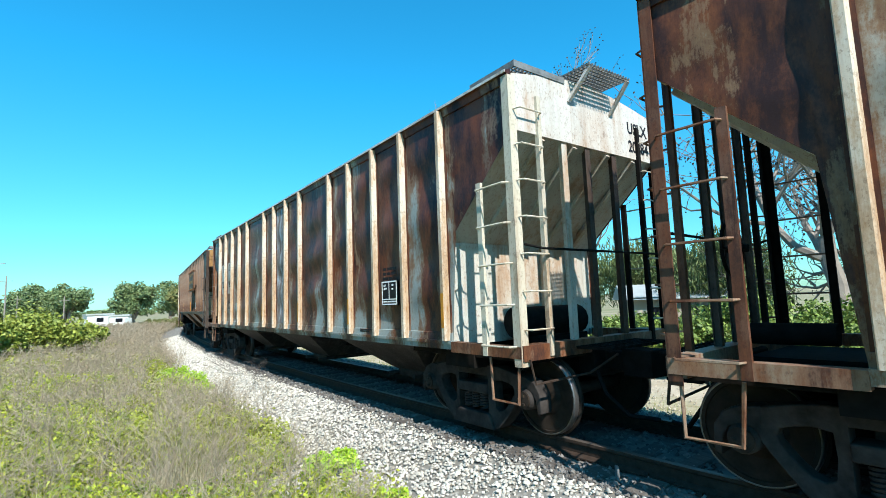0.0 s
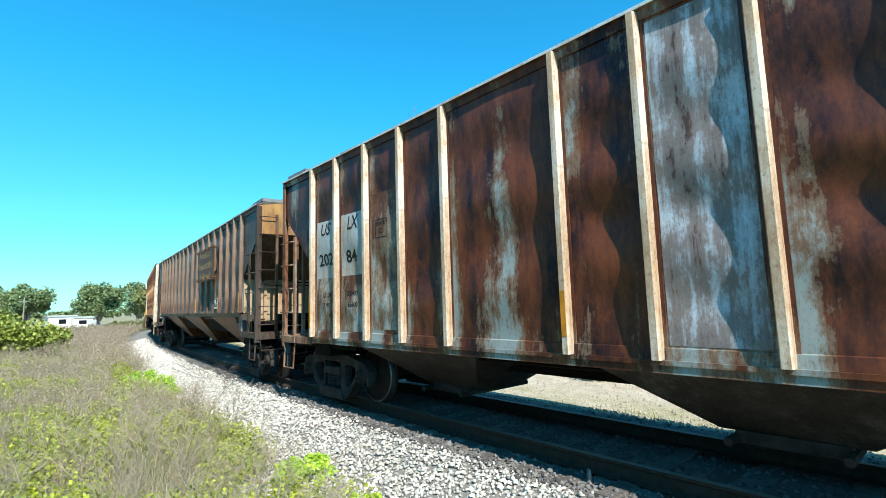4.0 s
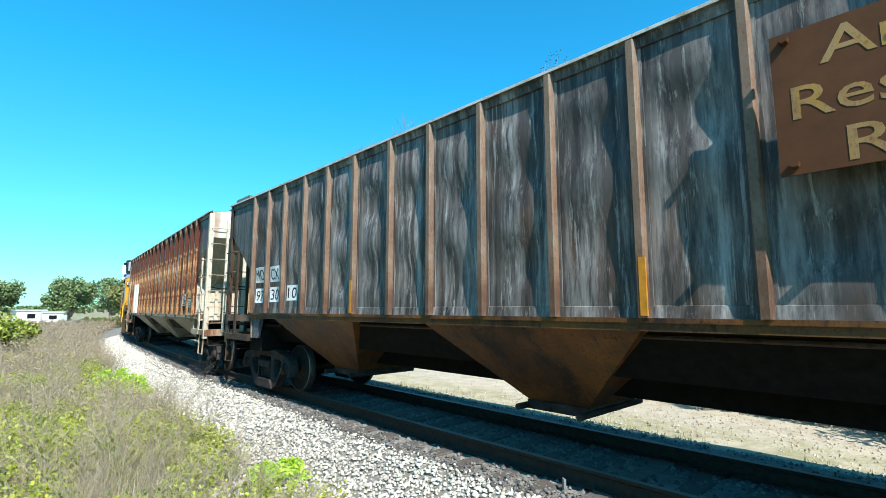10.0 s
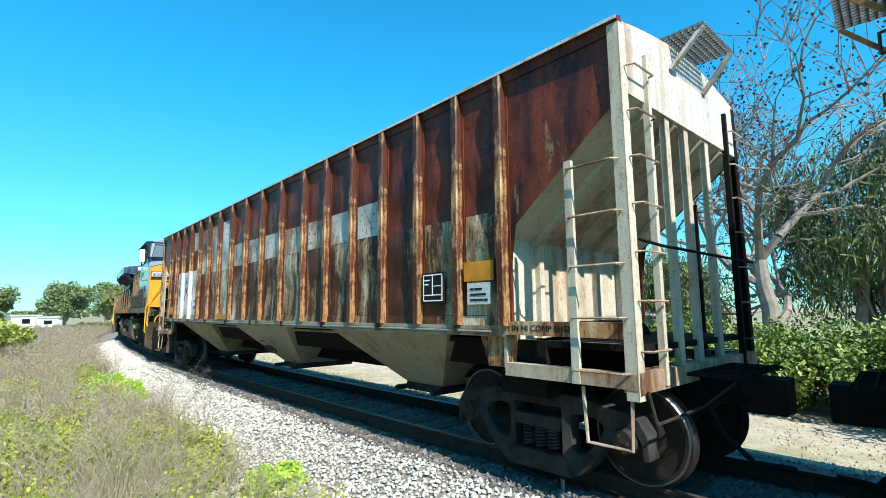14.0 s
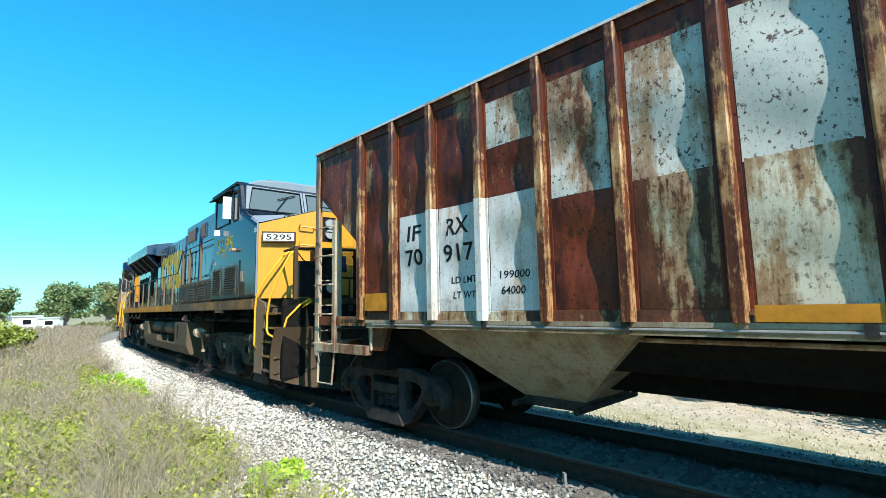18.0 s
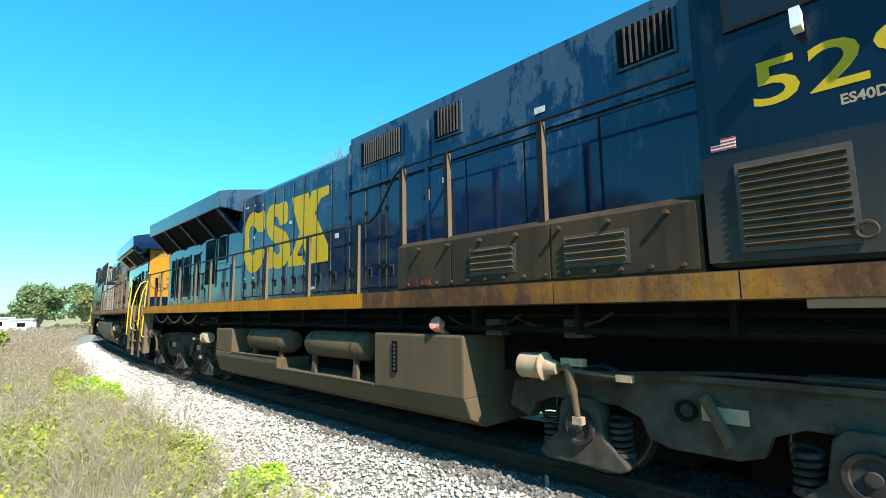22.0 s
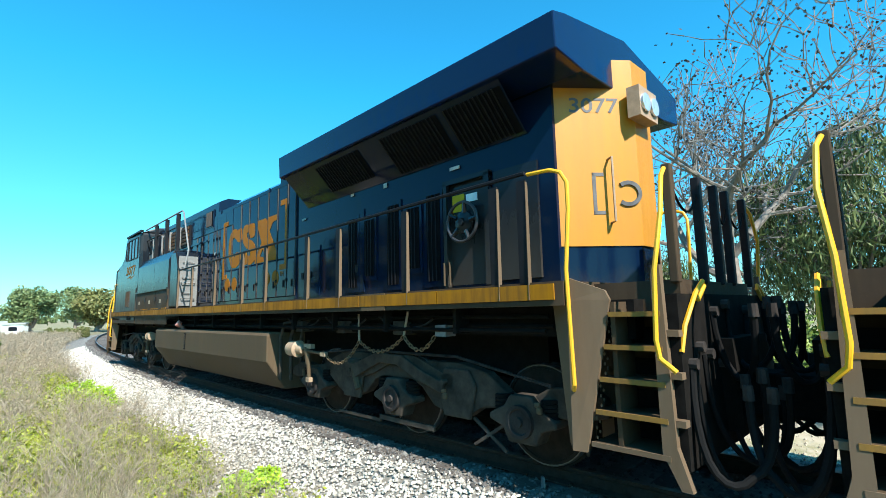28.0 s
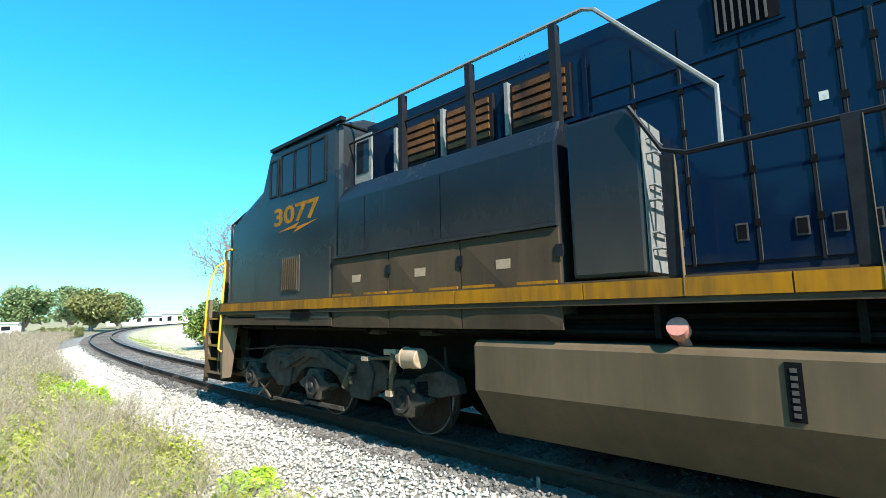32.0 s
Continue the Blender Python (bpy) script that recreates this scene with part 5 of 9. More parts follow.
    for (w, s, z, wd) in (("America's", 26.87, 3.27, 1.66), ("Resourceful", 27.04, 2.93, 1.98), ("Railroad", 26.77, 2.59, 1.42)):
        writing(w, 0.235, "slogan_word", M_["gold"], c, X(c, s), z, 1.702, wd, bold=0.008)
    for s in np.linspace(27.05, 24.93, 4):
        for z in (2.62, 3.5):
            part("board_bolt", Solid().rod([(X(c, s), 1.6, z), (X(c, s), 1.76, z)], 0.03, 6), M_["board"], slogan)
    for (w, s, s2, z, z2) in (("MO", 36.58, 36.11, 2.21, 2.53), ("CX", 35.85, 35.4, 2.2, 2.51), ("97", 36.57, 36.16, 1.79, 2.09), ("30", 35.85, 35.44, 1.8, 2.1), ("10", 35.09, 34.68, 1.82, 2.11)):
        side_patch(c, "number_square", s, s2, z, z2, M_["white"], "white painted number square", 0.0035)
        writing(w, (z2 - z) * 0.72, "car_number", M_["black"], c, X(c, s - 0.04), z + 0.045, 0, (s - s2) - 0.08, skin=DENT[c.name], bold=0.0)
    side_plate(c, "test_stencil", 25.52, 25.08, 1.7, 2.04, 1.53, M_["black"], "black test stencil panel")
    fr = Solid()
    for q in ((25.5, 25.1, 2.01, 2.025), (25.5, 25.1, 1.71, 1.725), (25.5, 25.485, 1.71, 2.025), (25.115, 25.1, 1.71, 2.025), (25.32, 25.31, 1.78, 2.0), (25.3, 25.12, 1.86, 1.87)):
        fr.box(X(c, q[0]), X(c, q[1]), 1.53, 1.533, q[2], q[3])
    part("stencil_frame", fr, M_["white"], c)
    bars([(0.1, 0.06), (0.1,)], "stencil_print", M_["white"], c, X(c, 25.47), 1.95, 1.531, 0.016, 0.04)
    bars([(0.12, 0.08, 0.1)], "stencil_print", M_["white"], c, X(c, 25.46), 1.74, 1.531, 0.02, 0.04)
    writing("EXT SERVICE", 0.065, "service_mark", M_["patch"], c, X(c, 24.74), 1.96, 0, 0.5, skin=DENT[c.name])
    bars([(0.08, 0.05)], "service_print", M_["steel"], c, X(c, 24.6), 1.87, Y + 0.004, 0.025, 0.1)
    writing("MRC", 0.055, "service_mark", M_["patch"], c, X(c, 24.34), 1.85, 0, 0.16, skin=DENT[c.name])
    side_plate(c, "service_panel", 24.6, 24.2, 2.12, 2.3, Y + 0.002, M_["black"], "black service panel")
    bars([(0.09, 0.05), (0.12, 0.06), (0.07, 0.08)], "service_print", M_["steel"], c, X(c, 24.5), 2.25, Y + 0.004, 0.02, 0.05)
    for s in (36.68, 32.75, 28.2, 24.9, 22.7):
        side_plate(c, "reflector", s + 0.03, s - 0.03, 1.6, 2.1, 1.56, M_["yellow_tape"], "amber reflective tape")
    # fourth car: white number panel, pale stripe
    for i in range(13, 16):
        side_patch(d, "number_panel", RIBS_D[i] + 0.1, RIBS_D[i + 1] - 0.1, 1.6, 2.87, M_["patch"], "white number panel")
    for r in range(14, 16):
        s = X(d, RIBS_D[r])
        part("painted_rib", Solid().prism([(s - 0.095, 1.48), (s - 0.095, 1.49), (s - 0.064, 1.49), (s - 0.057, 1.55), (s - 0.042, 1.569), (s + 0.042, 1.569), (s + 0.057, 1.55), (s + 0.064, 1.49), (s + 0.095, 1.49), (s + 0.095, 1.48)], 1.495, 2.87, "z"), M_["patch"], d, "white painted part of a rib")
    writing("IF", 0.21, "reporting_mark", M_["black"], d, X(d, 54.46), 2.52, 0, 0.26, skin=DENT[d.name], bold=0.018)
    writing("RX", 0.21, "reporting_mark", M_["black"], d, X(d, 53.74), 2.52, 0, 0.36, skin=DENT[d.name], bold=0.018)
    writing("70", 0.21, "car_number", M_["black"], d, X(d, 54.5), 2.2, 0, 0.32, skin=DENT[d.name], bold=0.018)
    writing("917", 0.21, "car_number", M_["black"], d, X(d, 53.8), 2.2, 0, 0.48, skin=DENT[d.name], bold=0.018)
    for (w, s, z, wd) in (("LD LMT", 53.7, 1.93, 0.42), ("LT WT", 53.65, 1.75, 0.36), ("199000", 52.95, 1.95, 0.4), ("64000", 52.92, 1.78, 0.32)):
        writing(w, 0.085, "weight_mark", M_["black"], d, X(d, s), z, 0, wd, skin=DENT[d.name], bold=0.012)
    for i in range(3, 14):
        za, zb = {13: (3.43, 3.98), 12: (2.71, 3.94), 11: (2.72, 3.93), 10: (2.7, 3.95)}.get(i, (2.75, 3.25))
        side_patch(d, "pale_stripe_panel", RIBS_D[i] + 0.1, RIBS_D[i + 1] - 0.1, za, zb, M_["patch_d"], "faded pale stripe pitted by rust")
    for i in range(12):
        side_patch(d, "worn_panel", RIBS_D[i] + 0.11, RIBS_D[i + 1] - 0.11, 1.6, 2.74, M_["patch_worn"], "cream panel streaked with dark rust")
    bay = X(d, 48.3)
    slant = Matrix.Translation((0, 1.075, 0.86)) @ Matrix.Rotation(radians(-42), 4, "X")
    part("bay_emblem", Solid().rod([(bay + 0.26 * math.cos(a), 0.0, 0.1 * math.sin(a)) for a in np.linspace(0, 6.283, 20)], 0.02, 4).box(bay - 0.13, bay - 0.03, -0.005, 0.006, -0.05, 0.05).box(bay + 0.04, bay + 0.13, -0.005, 0.006, -0.05, 0.05), M_["truck_l"], d, "rubbed oval emblem").matrix_basis = slant
    bars([(0.12, 0.14)], "bay_print", M_["black"], d, bay + 0.16, 0.24, 0.004, 0.035).matrix_basis = slant
    part("air_line", Solid().rod([(-6.9, 1.53, 1.43), (6.9, 1.53, 1.43)], 0.013, 6), M_["steel"], d, "pale air line along the sill")
    for q in range(9):
        part("line_clip", Solid().box(-6.4 + 1.6 * q, -6.33 + 1.6 * q, 1.5, 1.55, 1.4, 1.49), M_["truck"], d)
    writing("2 IN HI COMP SHOES", 0.062, "brake_note", M_["black"], d, X(d, 56.05), 1.445, 1.503, 0.95, bold=0.0)
    writing("2 IN HI COMP SHOES", 0.062, "brake_note", M_["black"], d, X(d, 41.2), 1.445, 1.503, 0.85, bold=0.0)
    side_plate(d, "test_stencil", 42.55, 42.15, 1.75, 2.12, 1.533, M_["black"], "black test stencil panel")
    fr = Solid()
    for q in ((42.53, 42.17, 2.085, 2.1), (42.53, 42.17, 1.77, 1.785), (42.53, 42.515, 1.77, 2.1), (42.185, 42.17, 1.77, 2.1), (42.36, 42.348, 1.85, 2.09), (42.52, 42.18, 1.84, 1.853), (42.35, 42.18, 1.95, 1.96)):
        fr.box(X(d, q[0]), X(d, q[1]), 1.533, 1.536, q[2], q[3])
    part("stencil_frame", fr, M_["white"], d)
    bars([(0.1,), (0.07,)], "stencil_print", M_["white"], d, X(d, 42.5), 2.02, 1.534, 0.016, 0.05)
    side_plate(d, "notice_plate", 41.75, 41.4, 1.72, 1.96, 1.53, M_["notice"], "white notice plate")
    bars([(0.05, 0.12), (0.24,), (0.2, 0.05)], "notice_print", M_["blue_f"], d, X(d, 41.7), 1.88, 1.532, 0.022, 0.06)
    side_plate(d, "reflector", 55.38, 54.86, 1.62, 1.86, 1.533, M_["yellow_tape"], "amber reflective tape")
    side_plate(d, "reflector", 50.56, 49.86, 1.5, 1.62, 1.535, M_["yellow_tape"], "amber reflective tape")
    side_plate(d, "reflector", 41.8, 41.35, 1.98, 2.2, 1.533, M_["yellow_tape"], "amber reflective tape")


letter_cars()

# ---- diesel locomotives; n metres from the nose face backwards ----
LOCO_WHEEL = wheelset_mesh(0.53, M_["wheel"])


def coil(x, y, z0, z1, r, turns, bar):
    n = int(turns * 11)
    return Solid().rod([(x + r * math.cos(6.283 * turns * i / n), y + r * math.sin(6.283 * turns * i / n), z0 + (z1 - z0) * i / n) for i in range(n + 1)], bar, 5)


def loco_truck(parent, x, d, kind):
    """A three-axle truck; d tells which way the nose lies."""
    cast = M_["truck_l"]
    t = part("truck", Solid().box(-2.6, 2.6, -0.5, 0.5, 0.5, 0.95), M_["under"], parent, "dusty grey three-axle locomotive truck", (x, 0, 0))
    axles = (-2.12, 0.0, 2.12)
    for y in (1, -1):
        y0, y1 = 0.98 * y, 1.13 * y
        s = Solid()
        if kind == "straight":
            low = []
            for q in axles:                       # arched over each axle, hanging down between them
                low += [(q - 0.62, 0.5), (q - 0.56, 0.66), (q - 0.36, 0.74), (q + 0.36, 0.74), (q + 0.56, 0.66), (q + 0.62, 0.5)]
                if q < 2:
                    low += [(q + 0.8, 0.44), (q + 1.32, 0.44)]
            up = [(3.02, 0.6), (2.96, 0.86), (2.7, 0.96), (1.6, 1.0), (1.45, 1.06), (0.4, 1.06), (0.3, 1.14), (-0.3, 1.14), (-0.4, 1.06), (-1.45, 1.06), (-1.6, 1.0), (-2.7, 0.96), (-2.96, 0.86), (-3.02, 0.6)]
            s.prism(low + up, y0, y1, "y")
            part("side_frame", s, cast, t, "", None, 0.02)
            fl = Solid().prism([(2.9, 0.89), (2.72, 0.98), (1.62, 1.02), (1.45, 1.08), (-1.45, 1.08), (-1.62, 1.02), (-2.72, 0.98), (-2.9, 0.89), (-2.72, 0.93), (-1.6, 0.97), (-1.4, 1.03), (1.4, 1.03), (1.6, 0.97), (2.72, 0.93)], y1, y1 + 0.06 * y, "y")
            part("frame_flange", fl, cast, t)
            for q in (-1.06, 1.06):
                part("frame_boss", Solid().spin([(0, 0.09), (0.03 * y, 0.09), (0.03 * y, 0.06), (-0.02 * y, 0.05), (-0.02 * y, 0.001)], (q + 0.1, y1, 0.78), "y", 16), M_["under"], t)
                part("frame_pad", Solid().box(q - 0.36, q - 0.02, y1, y1 + 0.02 * y, 0.72, 0.84), M_["beige"], t, "beige maker's plate", None, 0.006)
            for q in (-0.2, 0.2):
                for z in (0.8, 0.92, 1.04):
                    part("frame_bolt", Solid().rod([(q, y1 - 0.01 * y, z), (q, y1 + 0.025 * y, z)], 0.02, 6), cast, t)
        else:
            s.prism([(-3.05, 0.66), (-3.0, 0.84), (-2.75, 0.92), (-2.4, 0.86), (-2.15, 0.72), (-1.9, 0.76), (-1.6, 0.96), (-1.2, 1.04), (-0.6, 1.04), (-0.3, 0.96), (0.0, 0.94), (0.35, 0.98), (0.7, 1.08), (1.3, 1.08), (1.6, 0.98), (1.95, 0.84), (2.3, 0.8), (2.7, 0.84), (3.0, 0.74), (3.05, 0.6),
                     (2.8, 0.56), (2.5, 0.66), (2.1, 0.66), (1.75, 0.68), (1.45, 0.5), (1.3, 0.44), (0.95, 0.44), (0.72, 0.52), (0.5, 0.72), (0.3, 0.78), (-0.3, 0.78), (-0.5, 0.7), (-0.72, 0.5), (-0.95, 0.44), (-1.3, 0.44), (-1.5, 0.56), (-1.9, 0.62), (-2.3, 0.6), (-2.7, 0.58)], y0, y1, "y")
            part("side_frame", s, cast, t, "", None, 0.02)
            for q in (-1.15, 1.05):
                part("frame_web", Solid().prism([(q - 0.22, 0.42), (q + 0.2, 0.42), (q + 0.3, 0.8), (q + 0.18, 0.98), (q - 0.2, 0.98), (q - 0.32, 0.8)], y1, y1 + 0.05 * y, "y"), cast, t, "", None, 0.02)
            for g in (-1, 1):
                part("equalizer_arm", Solid().prism([(g * u, z) for u, z in ((-1.0, 0.8), (-0.55, 0.94), (-0.2, 1.09), (0.38, 1.1), (0.62, 1.02), (0.92, 0.92), (1.14, 0.93), (1.1, 0.73), (0.86, 0.73), (0.56, 0.86), (0.28, 0.97), (-0.1, 0.96), (-0.5, 0.8), (-0.95, 0.68))], y1 + (0.05 if g > 0 else 0.01) * y, y1 + (0.1 if g > 0 else 0.05) * y, "y"), cast, t, "", None, 0.012)
                part("arm_bolt", Solid().rod([(g * 1.0, y1, 0.82), (g * 1.0, y1 + 0.13 * y, 0.82)], 0.03, 6), cast, t)
            for q in (-2.38, -1.05, 2.38):
                part("lever_end", Solid().box(q - 0.03, q + 0.03, y1 + 0.1 * y, y1 + 0.14 * y, 0.63, 0.7).box(q - 0.01, q + 0.06, y1 + 0.1 * y, y1 + 0.13 * y, 0.69, 0.74), M_["tank"], t, "pale worn lever end", None, 0.02)
            part("tie_bar", Solid().box(-0.75, 0.35, y1, y1 + 0.04 * y, 0.2, 0.26).box(0.35, 1.4, y1, y1 + 0.03 * y, 0.16, 0.2), cast, t)
            for a, b in ((1.45, 1.9), (1.9, 1.45)):
                part("lattice_brace", Solid().rod([(d * a, y1 + 0.05 * y, 0.18), (d * b, y1 + 0.05 * y, 0.46)], 0.022, 4), cast, t)
        for q in axles:
            w = 0.46 if kind == "straight" else 0.4
            box = [(q - 0.42, 0.56), (q - 0.22, 0.66), (q - 0.13, 0.78), (q + 0.13, 0.78), (q + 0.22, 0.66), (q + 0.42, 0.56), (q + 0.42, 0.5), (q + 0.24, 0.44), (q + 0.17, 0.3), (q - 0.17, 0.3), (q - 0.24, 0.44), (q - 0.42, 0.5)]
            if kind == "straight":
                box = [(q - w, 0.24), (q - w, 0.2), (q - w + 0.08, 0.16), (q + w - 0.08, 0.16), (q + w, 0.2), (q + w, 0.24), (q + w - 0.1, 0.34), (q + 0.25, 0.44), (q + 0.2, 0.72), (q + 0.12, 0.8), (q - 0.12, 0.8), (q - 0.2, 0.72), (q - 0.25, 0.44), (q - w + 0.1, 0.34)]
            jb = part("journal_box", Solid().prism(box, y0 + 0.02 * y, y1 + 0.09 * y, "y"), cast, t, "", None, 0.02)
            part("journal_cap", Solid().spin([(0.0, 0.17), (0.05 * y, 0.165), (0.05 * y, 0.13), (0.03 * y, 0.12), (0.03 * y, 0.05), (0.06 * y, 0.045), (0.06 * y, 0.001)], (q, y1 + 0.085 * y, 0.52), "y", 22), M_["truck"], jb)
            base = 0.33 if kind == "straight" else 0.57
            for e in (-1, 1):
                part("coil_spring", coil(q + e * (w - 0.1), 1.09 * y, base, base + (0.29 if kind == "straight" else 0.2), 0.088, 5, 0.024), M_["under"] if kind != "straight" else M_["truck"], t)
                part("spring_seat", Solid().spin([(0.0, 0.001), (0.0, 0.115), (0.035, 0.115), (0.035, 0.001)], (q + e * (w - 0.1), 1.09 * y, base - 0.03), "z", 14), cast, t)
    for q in axles:
        add_wheel(t, q, 0.53, LOCO_WHEEL)
        # Dark block, added also to hold back sky light between the wheels.
        part("traction_motor", Solid().box(q + 0.12, q + 0.85, -0.62, 0.62, 0.18, 0.85) if q < 1 else Solid().box(q - 0.85, q - 0.12, -0.62, 0.62, 0.18, 0.85), M_["under"], t)
    # brake cylinders with their struts
    for q in ((d * 2.3, -d * 2.5) if kind == "straight" else (-d * 2.47,)):
        c = -1 if q > 0 else 1                     # towards the middle of the truck
        paint = M_["truck_l"] if kind == "straight" and q * d > 0 else M_["beige"]
        bc = part("brake_cylinder", Solid().rod([(q - c * 0.16, 1.36, 1.08), (q + c * 0.1, 1.36, 1.08)], 0.125, 20), paint, t, "dusty brake cylinder", None, 0.015)
        part("cylinder_head", Solid().rod([(q + c * 0.1, 1.36, 1.08), (q + c * 0.12, 1.36, 1.08), (q + c * 0.14, 1.36, 1.08), (q + c * 0.26, 1.36, 1.07)], [0.14, 0.14, 0.09, 0.06], 18), paint, bc)
        part("cylinder_rod", Solid().rod([(q + c * 0.26, 1.36, 1.07), (q + c * 0.95, 1.36, 1.03)], 0.022, 8), M_["tank"], bc)
        part("rod_clevis", Solid().box(q + c * 0.86, q + c * 1.0, 1.33, 1.39, 1.0, 1.06), paint, bc)
        part("brake_strut", Solid().rod([(q + c * 0.36, 1.34, 1.12), (q + c * 0.4, 1.34, 0.86), (q + c * 0.41, 1.34, 0.84), (q + c * 0.44, 1.34, 0.62)], [0.05, 0.05, 0.035, 0.03], 10), M_["tank"], t)
        part("strut_clamp", Solid().box(q + c * 0.3, q + c * 0.54, 1.3, 1.37, 1.1, 1.17).box(q + c * 0.4, q + c * 0.5, 1.31, 1.38, 0.57, 0.64), paint, t)
    part("brake_pipe", Solid().rod([(-2.5, 1.2, 0.9), (-1.2, 1.2, 1.12), (0.8, 1.2, 1.12), (2.4, 1.2, 1.0)], 0.018, 5), M_["truck"], t)
    part("snubber", Solid().rod([(-d * 1.0, 1.18, 0.92), (-d * 0.82, 1.2, 0.56)], 0.05, 8), M_["tank"], t)
    part("sand_pipe", Solid().rod([(d * 2.7, 1.0, 1.2), (d * 2.75, 1.02, 0.7), (d * 2.62, 0.8, 0.2)], 0.022, 5), M_["truck"], t)
    part("sand_pipe", Solid().rod([(-d * 2.7, 1.0, 1.2), (-d * 2.75, 1.02, 0.7), (-d * 2.62, 0.8, 0.2)], 0.022, 5), M_["truck"], t)
    return t


ASKEW = random.Random(77)


def set_askew(ob, at):
    """Hangs a door a fraction of a degree out of line."""
    c = Vector(at)
    ob.matrix_basis = Matrix.Translation(c) @ pose(0, 0, 0, ASKEW.uniform(-0.35, 0.35), 0, ASKEW.uniform(-0.3, 0.3)) @ Matrix.Translation(-c)


def locomotive(label, nose_s, d, older):
    """d = 1: the nose points towards the passing side (small s); -1: away."""
    sc = nose_s + d * 9.89
    eng = thing("diesel_locomotive", label, "locomotive", "pair of locomotives")
    MOVING.append((eng, sc, 14.2))
    eng["centre"] = sc
    x = lambda n: d * (n - 9.89)
    blue, cab_m = (M_["blue"], M_["cab_e"]) if older else (M_["blue_f"], M_["grey_cab"])

    def bx(name, n0, n1, y0, y1, z0, z1, mat, lab="", parent=eng, bevel=0.0):
        return part(name, Solid().box(x(n0), x(n1), y0, y1, z0, z1), mat, parent, lab, None, bevel)

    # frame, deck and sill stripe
    # Near-black blocks: the shade below the deck is put into their colour.
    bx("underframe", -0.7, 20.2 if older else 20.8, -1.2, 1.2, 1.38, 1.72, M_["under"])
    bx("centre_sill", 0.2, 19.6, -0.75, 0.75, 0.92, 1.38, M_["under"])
    deck = bx("deck", 0.0, 19.75 if older else 20.33, -1.55, 1.55, 1.68, 1.9, M_["dusty"], "dusty walkway deck")
    for y in (1.552, -1.552):
        n = 0.03 if older else 0.1
        while n < (19.0 if older else 20.0):
            w = 1.55
            bx("sill_stripe", n, min(n + w - 0.012, 19.72 if older else 20.31), y - 0.012, y + 0.012, 1.69 if older else 1.735, 1.895 if older else 1.88, M_["stripe_f"] if not older else M_["stripe_old"] if n < 7.3 else M_["stripe"], "gold sill stripe", deck)
            n += w
    # long hood with a chamfered roof
    he = 19.45 if older else 19.93
    hood = part("long_hood", Solid().prism([(-0.95, 1.9), (0.95, 1.9), (0.95, 4.34), (0.74, 4.5), (-0.74, 4.5), (-0.95, 4.34)], x(3.3), x(he), "x"), blue, eng)
    if older:
        part("hood_end", Solid().box(x(he - 0.01), x(he + 0.03), -0.93, 0.93, 2.35, 4.4), M_["yellow"], eng, "yellow rear end panel")
    else:
        plan = [(x(he - 0.02), 0.93), (x(20.5), 0.2), (x(20.5), -0.2), (x(he - 0.02), -0.93)]
        part("hood_end", Solid().prism(plan, 2.3, 4.4, "z"), M_["yellow_f"], eng, "yellow bevelled rear end")
        part("hood_end_foot", Solid().prism([(a * 0.998, b) for a, b in plan], 1.9, 2.3, "z"), blue, eng)
    # doors on the outer side
    if older:
        seams = [7.08, 7.54, 7.97, 8.15, 8.52, 8.97, 9.07, 9.57, 10.08, 10.58, 11.0, 11.44, 11.87, 12.38, 12.9, 13.4]
    else:
        seams = [7.76, 8.2, 8.63, 9.13, 9.54, 9.77, 9.97, 10.4, 10.83, 11.36, 11.84, 12.32, 12.85, 13.3, 13.75, 14.1]
    spans = list(zip(seams, seams[1:]))
    bx("door_recess", seams[0], seams[-1], 0.95, 0.953, 2.0, 4.27, M_["black"], "", hood)
    bx("door_recess", 3.38, 7.04, 0.95, 0.953, 2.58, 3.62, M_["black"], "", hood)
    for a, b in spans:
        top = 4.25 if a > (9.0 if older else 10.6) else 3.62 if older else 3.84
        door = bx("hood_door", a + 0.018, b - 0.018, 0.95, 0.968, 2.02, top, blue, "", hood)
        set_askew(door, (x((a + b) / 2), 0.96, 3.1))
        part("door_seam", Solid().box(x(b - 0.011), x(b + 0.011), 0.962, 0.979, 2.0, top + 0.02), M_["black"], hood)
        if top < 4:
            bx("upper_panel", a + 0.01, b - 0.01, 0.95, 0.966, top + 0.03, 4.26, blue, "", hood)
        latch = bx("door_latch", b - 0.16, b - 0.07, 0.966, 0.976, 2.19, 2.34, M_["louvre"], "recessed door latch", hood)
        bx("latch_pocket", b - 0.148, b - 0.082, 0.976, 0.981, 2.205, 2.325, M_["dark"], "", latch)
        part("seam_edge", Solid().box(x(b + 0.011), x(b + 0.016), 0.962, 0.981, 2.02, top), M_["steel"] if older else M_["louvre"], hood)
        for z in (2.3, 2.75, 3.2, 3.6):
            if z < top and not (z > 2.5 and (9.5 < a < 13.4 if older else 10.2 < a < 13.8)):
                part("door_hinge", Solid().box(x(a - 0.02), x(a + 0.03), 0.96, 0.985, z, z + 0.06), M_["dark"], hood)
    for a, b in ((3.4, 4.4), (4.43, 5.35), (5.38, 6.28), (6.31, 7.02)):
        bx("hood_door", a, b, 0.95, 0.966, 2.6, 3.6, blue, "", hood)
    for a in ((7.04, 9.02, 13.44) if older else (7.7, 9.97, 12.85, 14.12)):
        bx("hood_seam", a - 0.025, a + 0.025, 0.95, 1.0 if older else 0.968, 1.95, 4.36, blue, "", hood)
    bx("hood_ledge", 3.4, 9.0, 0.95, 0.985, 3.66, 3.7, blue, "", hood)
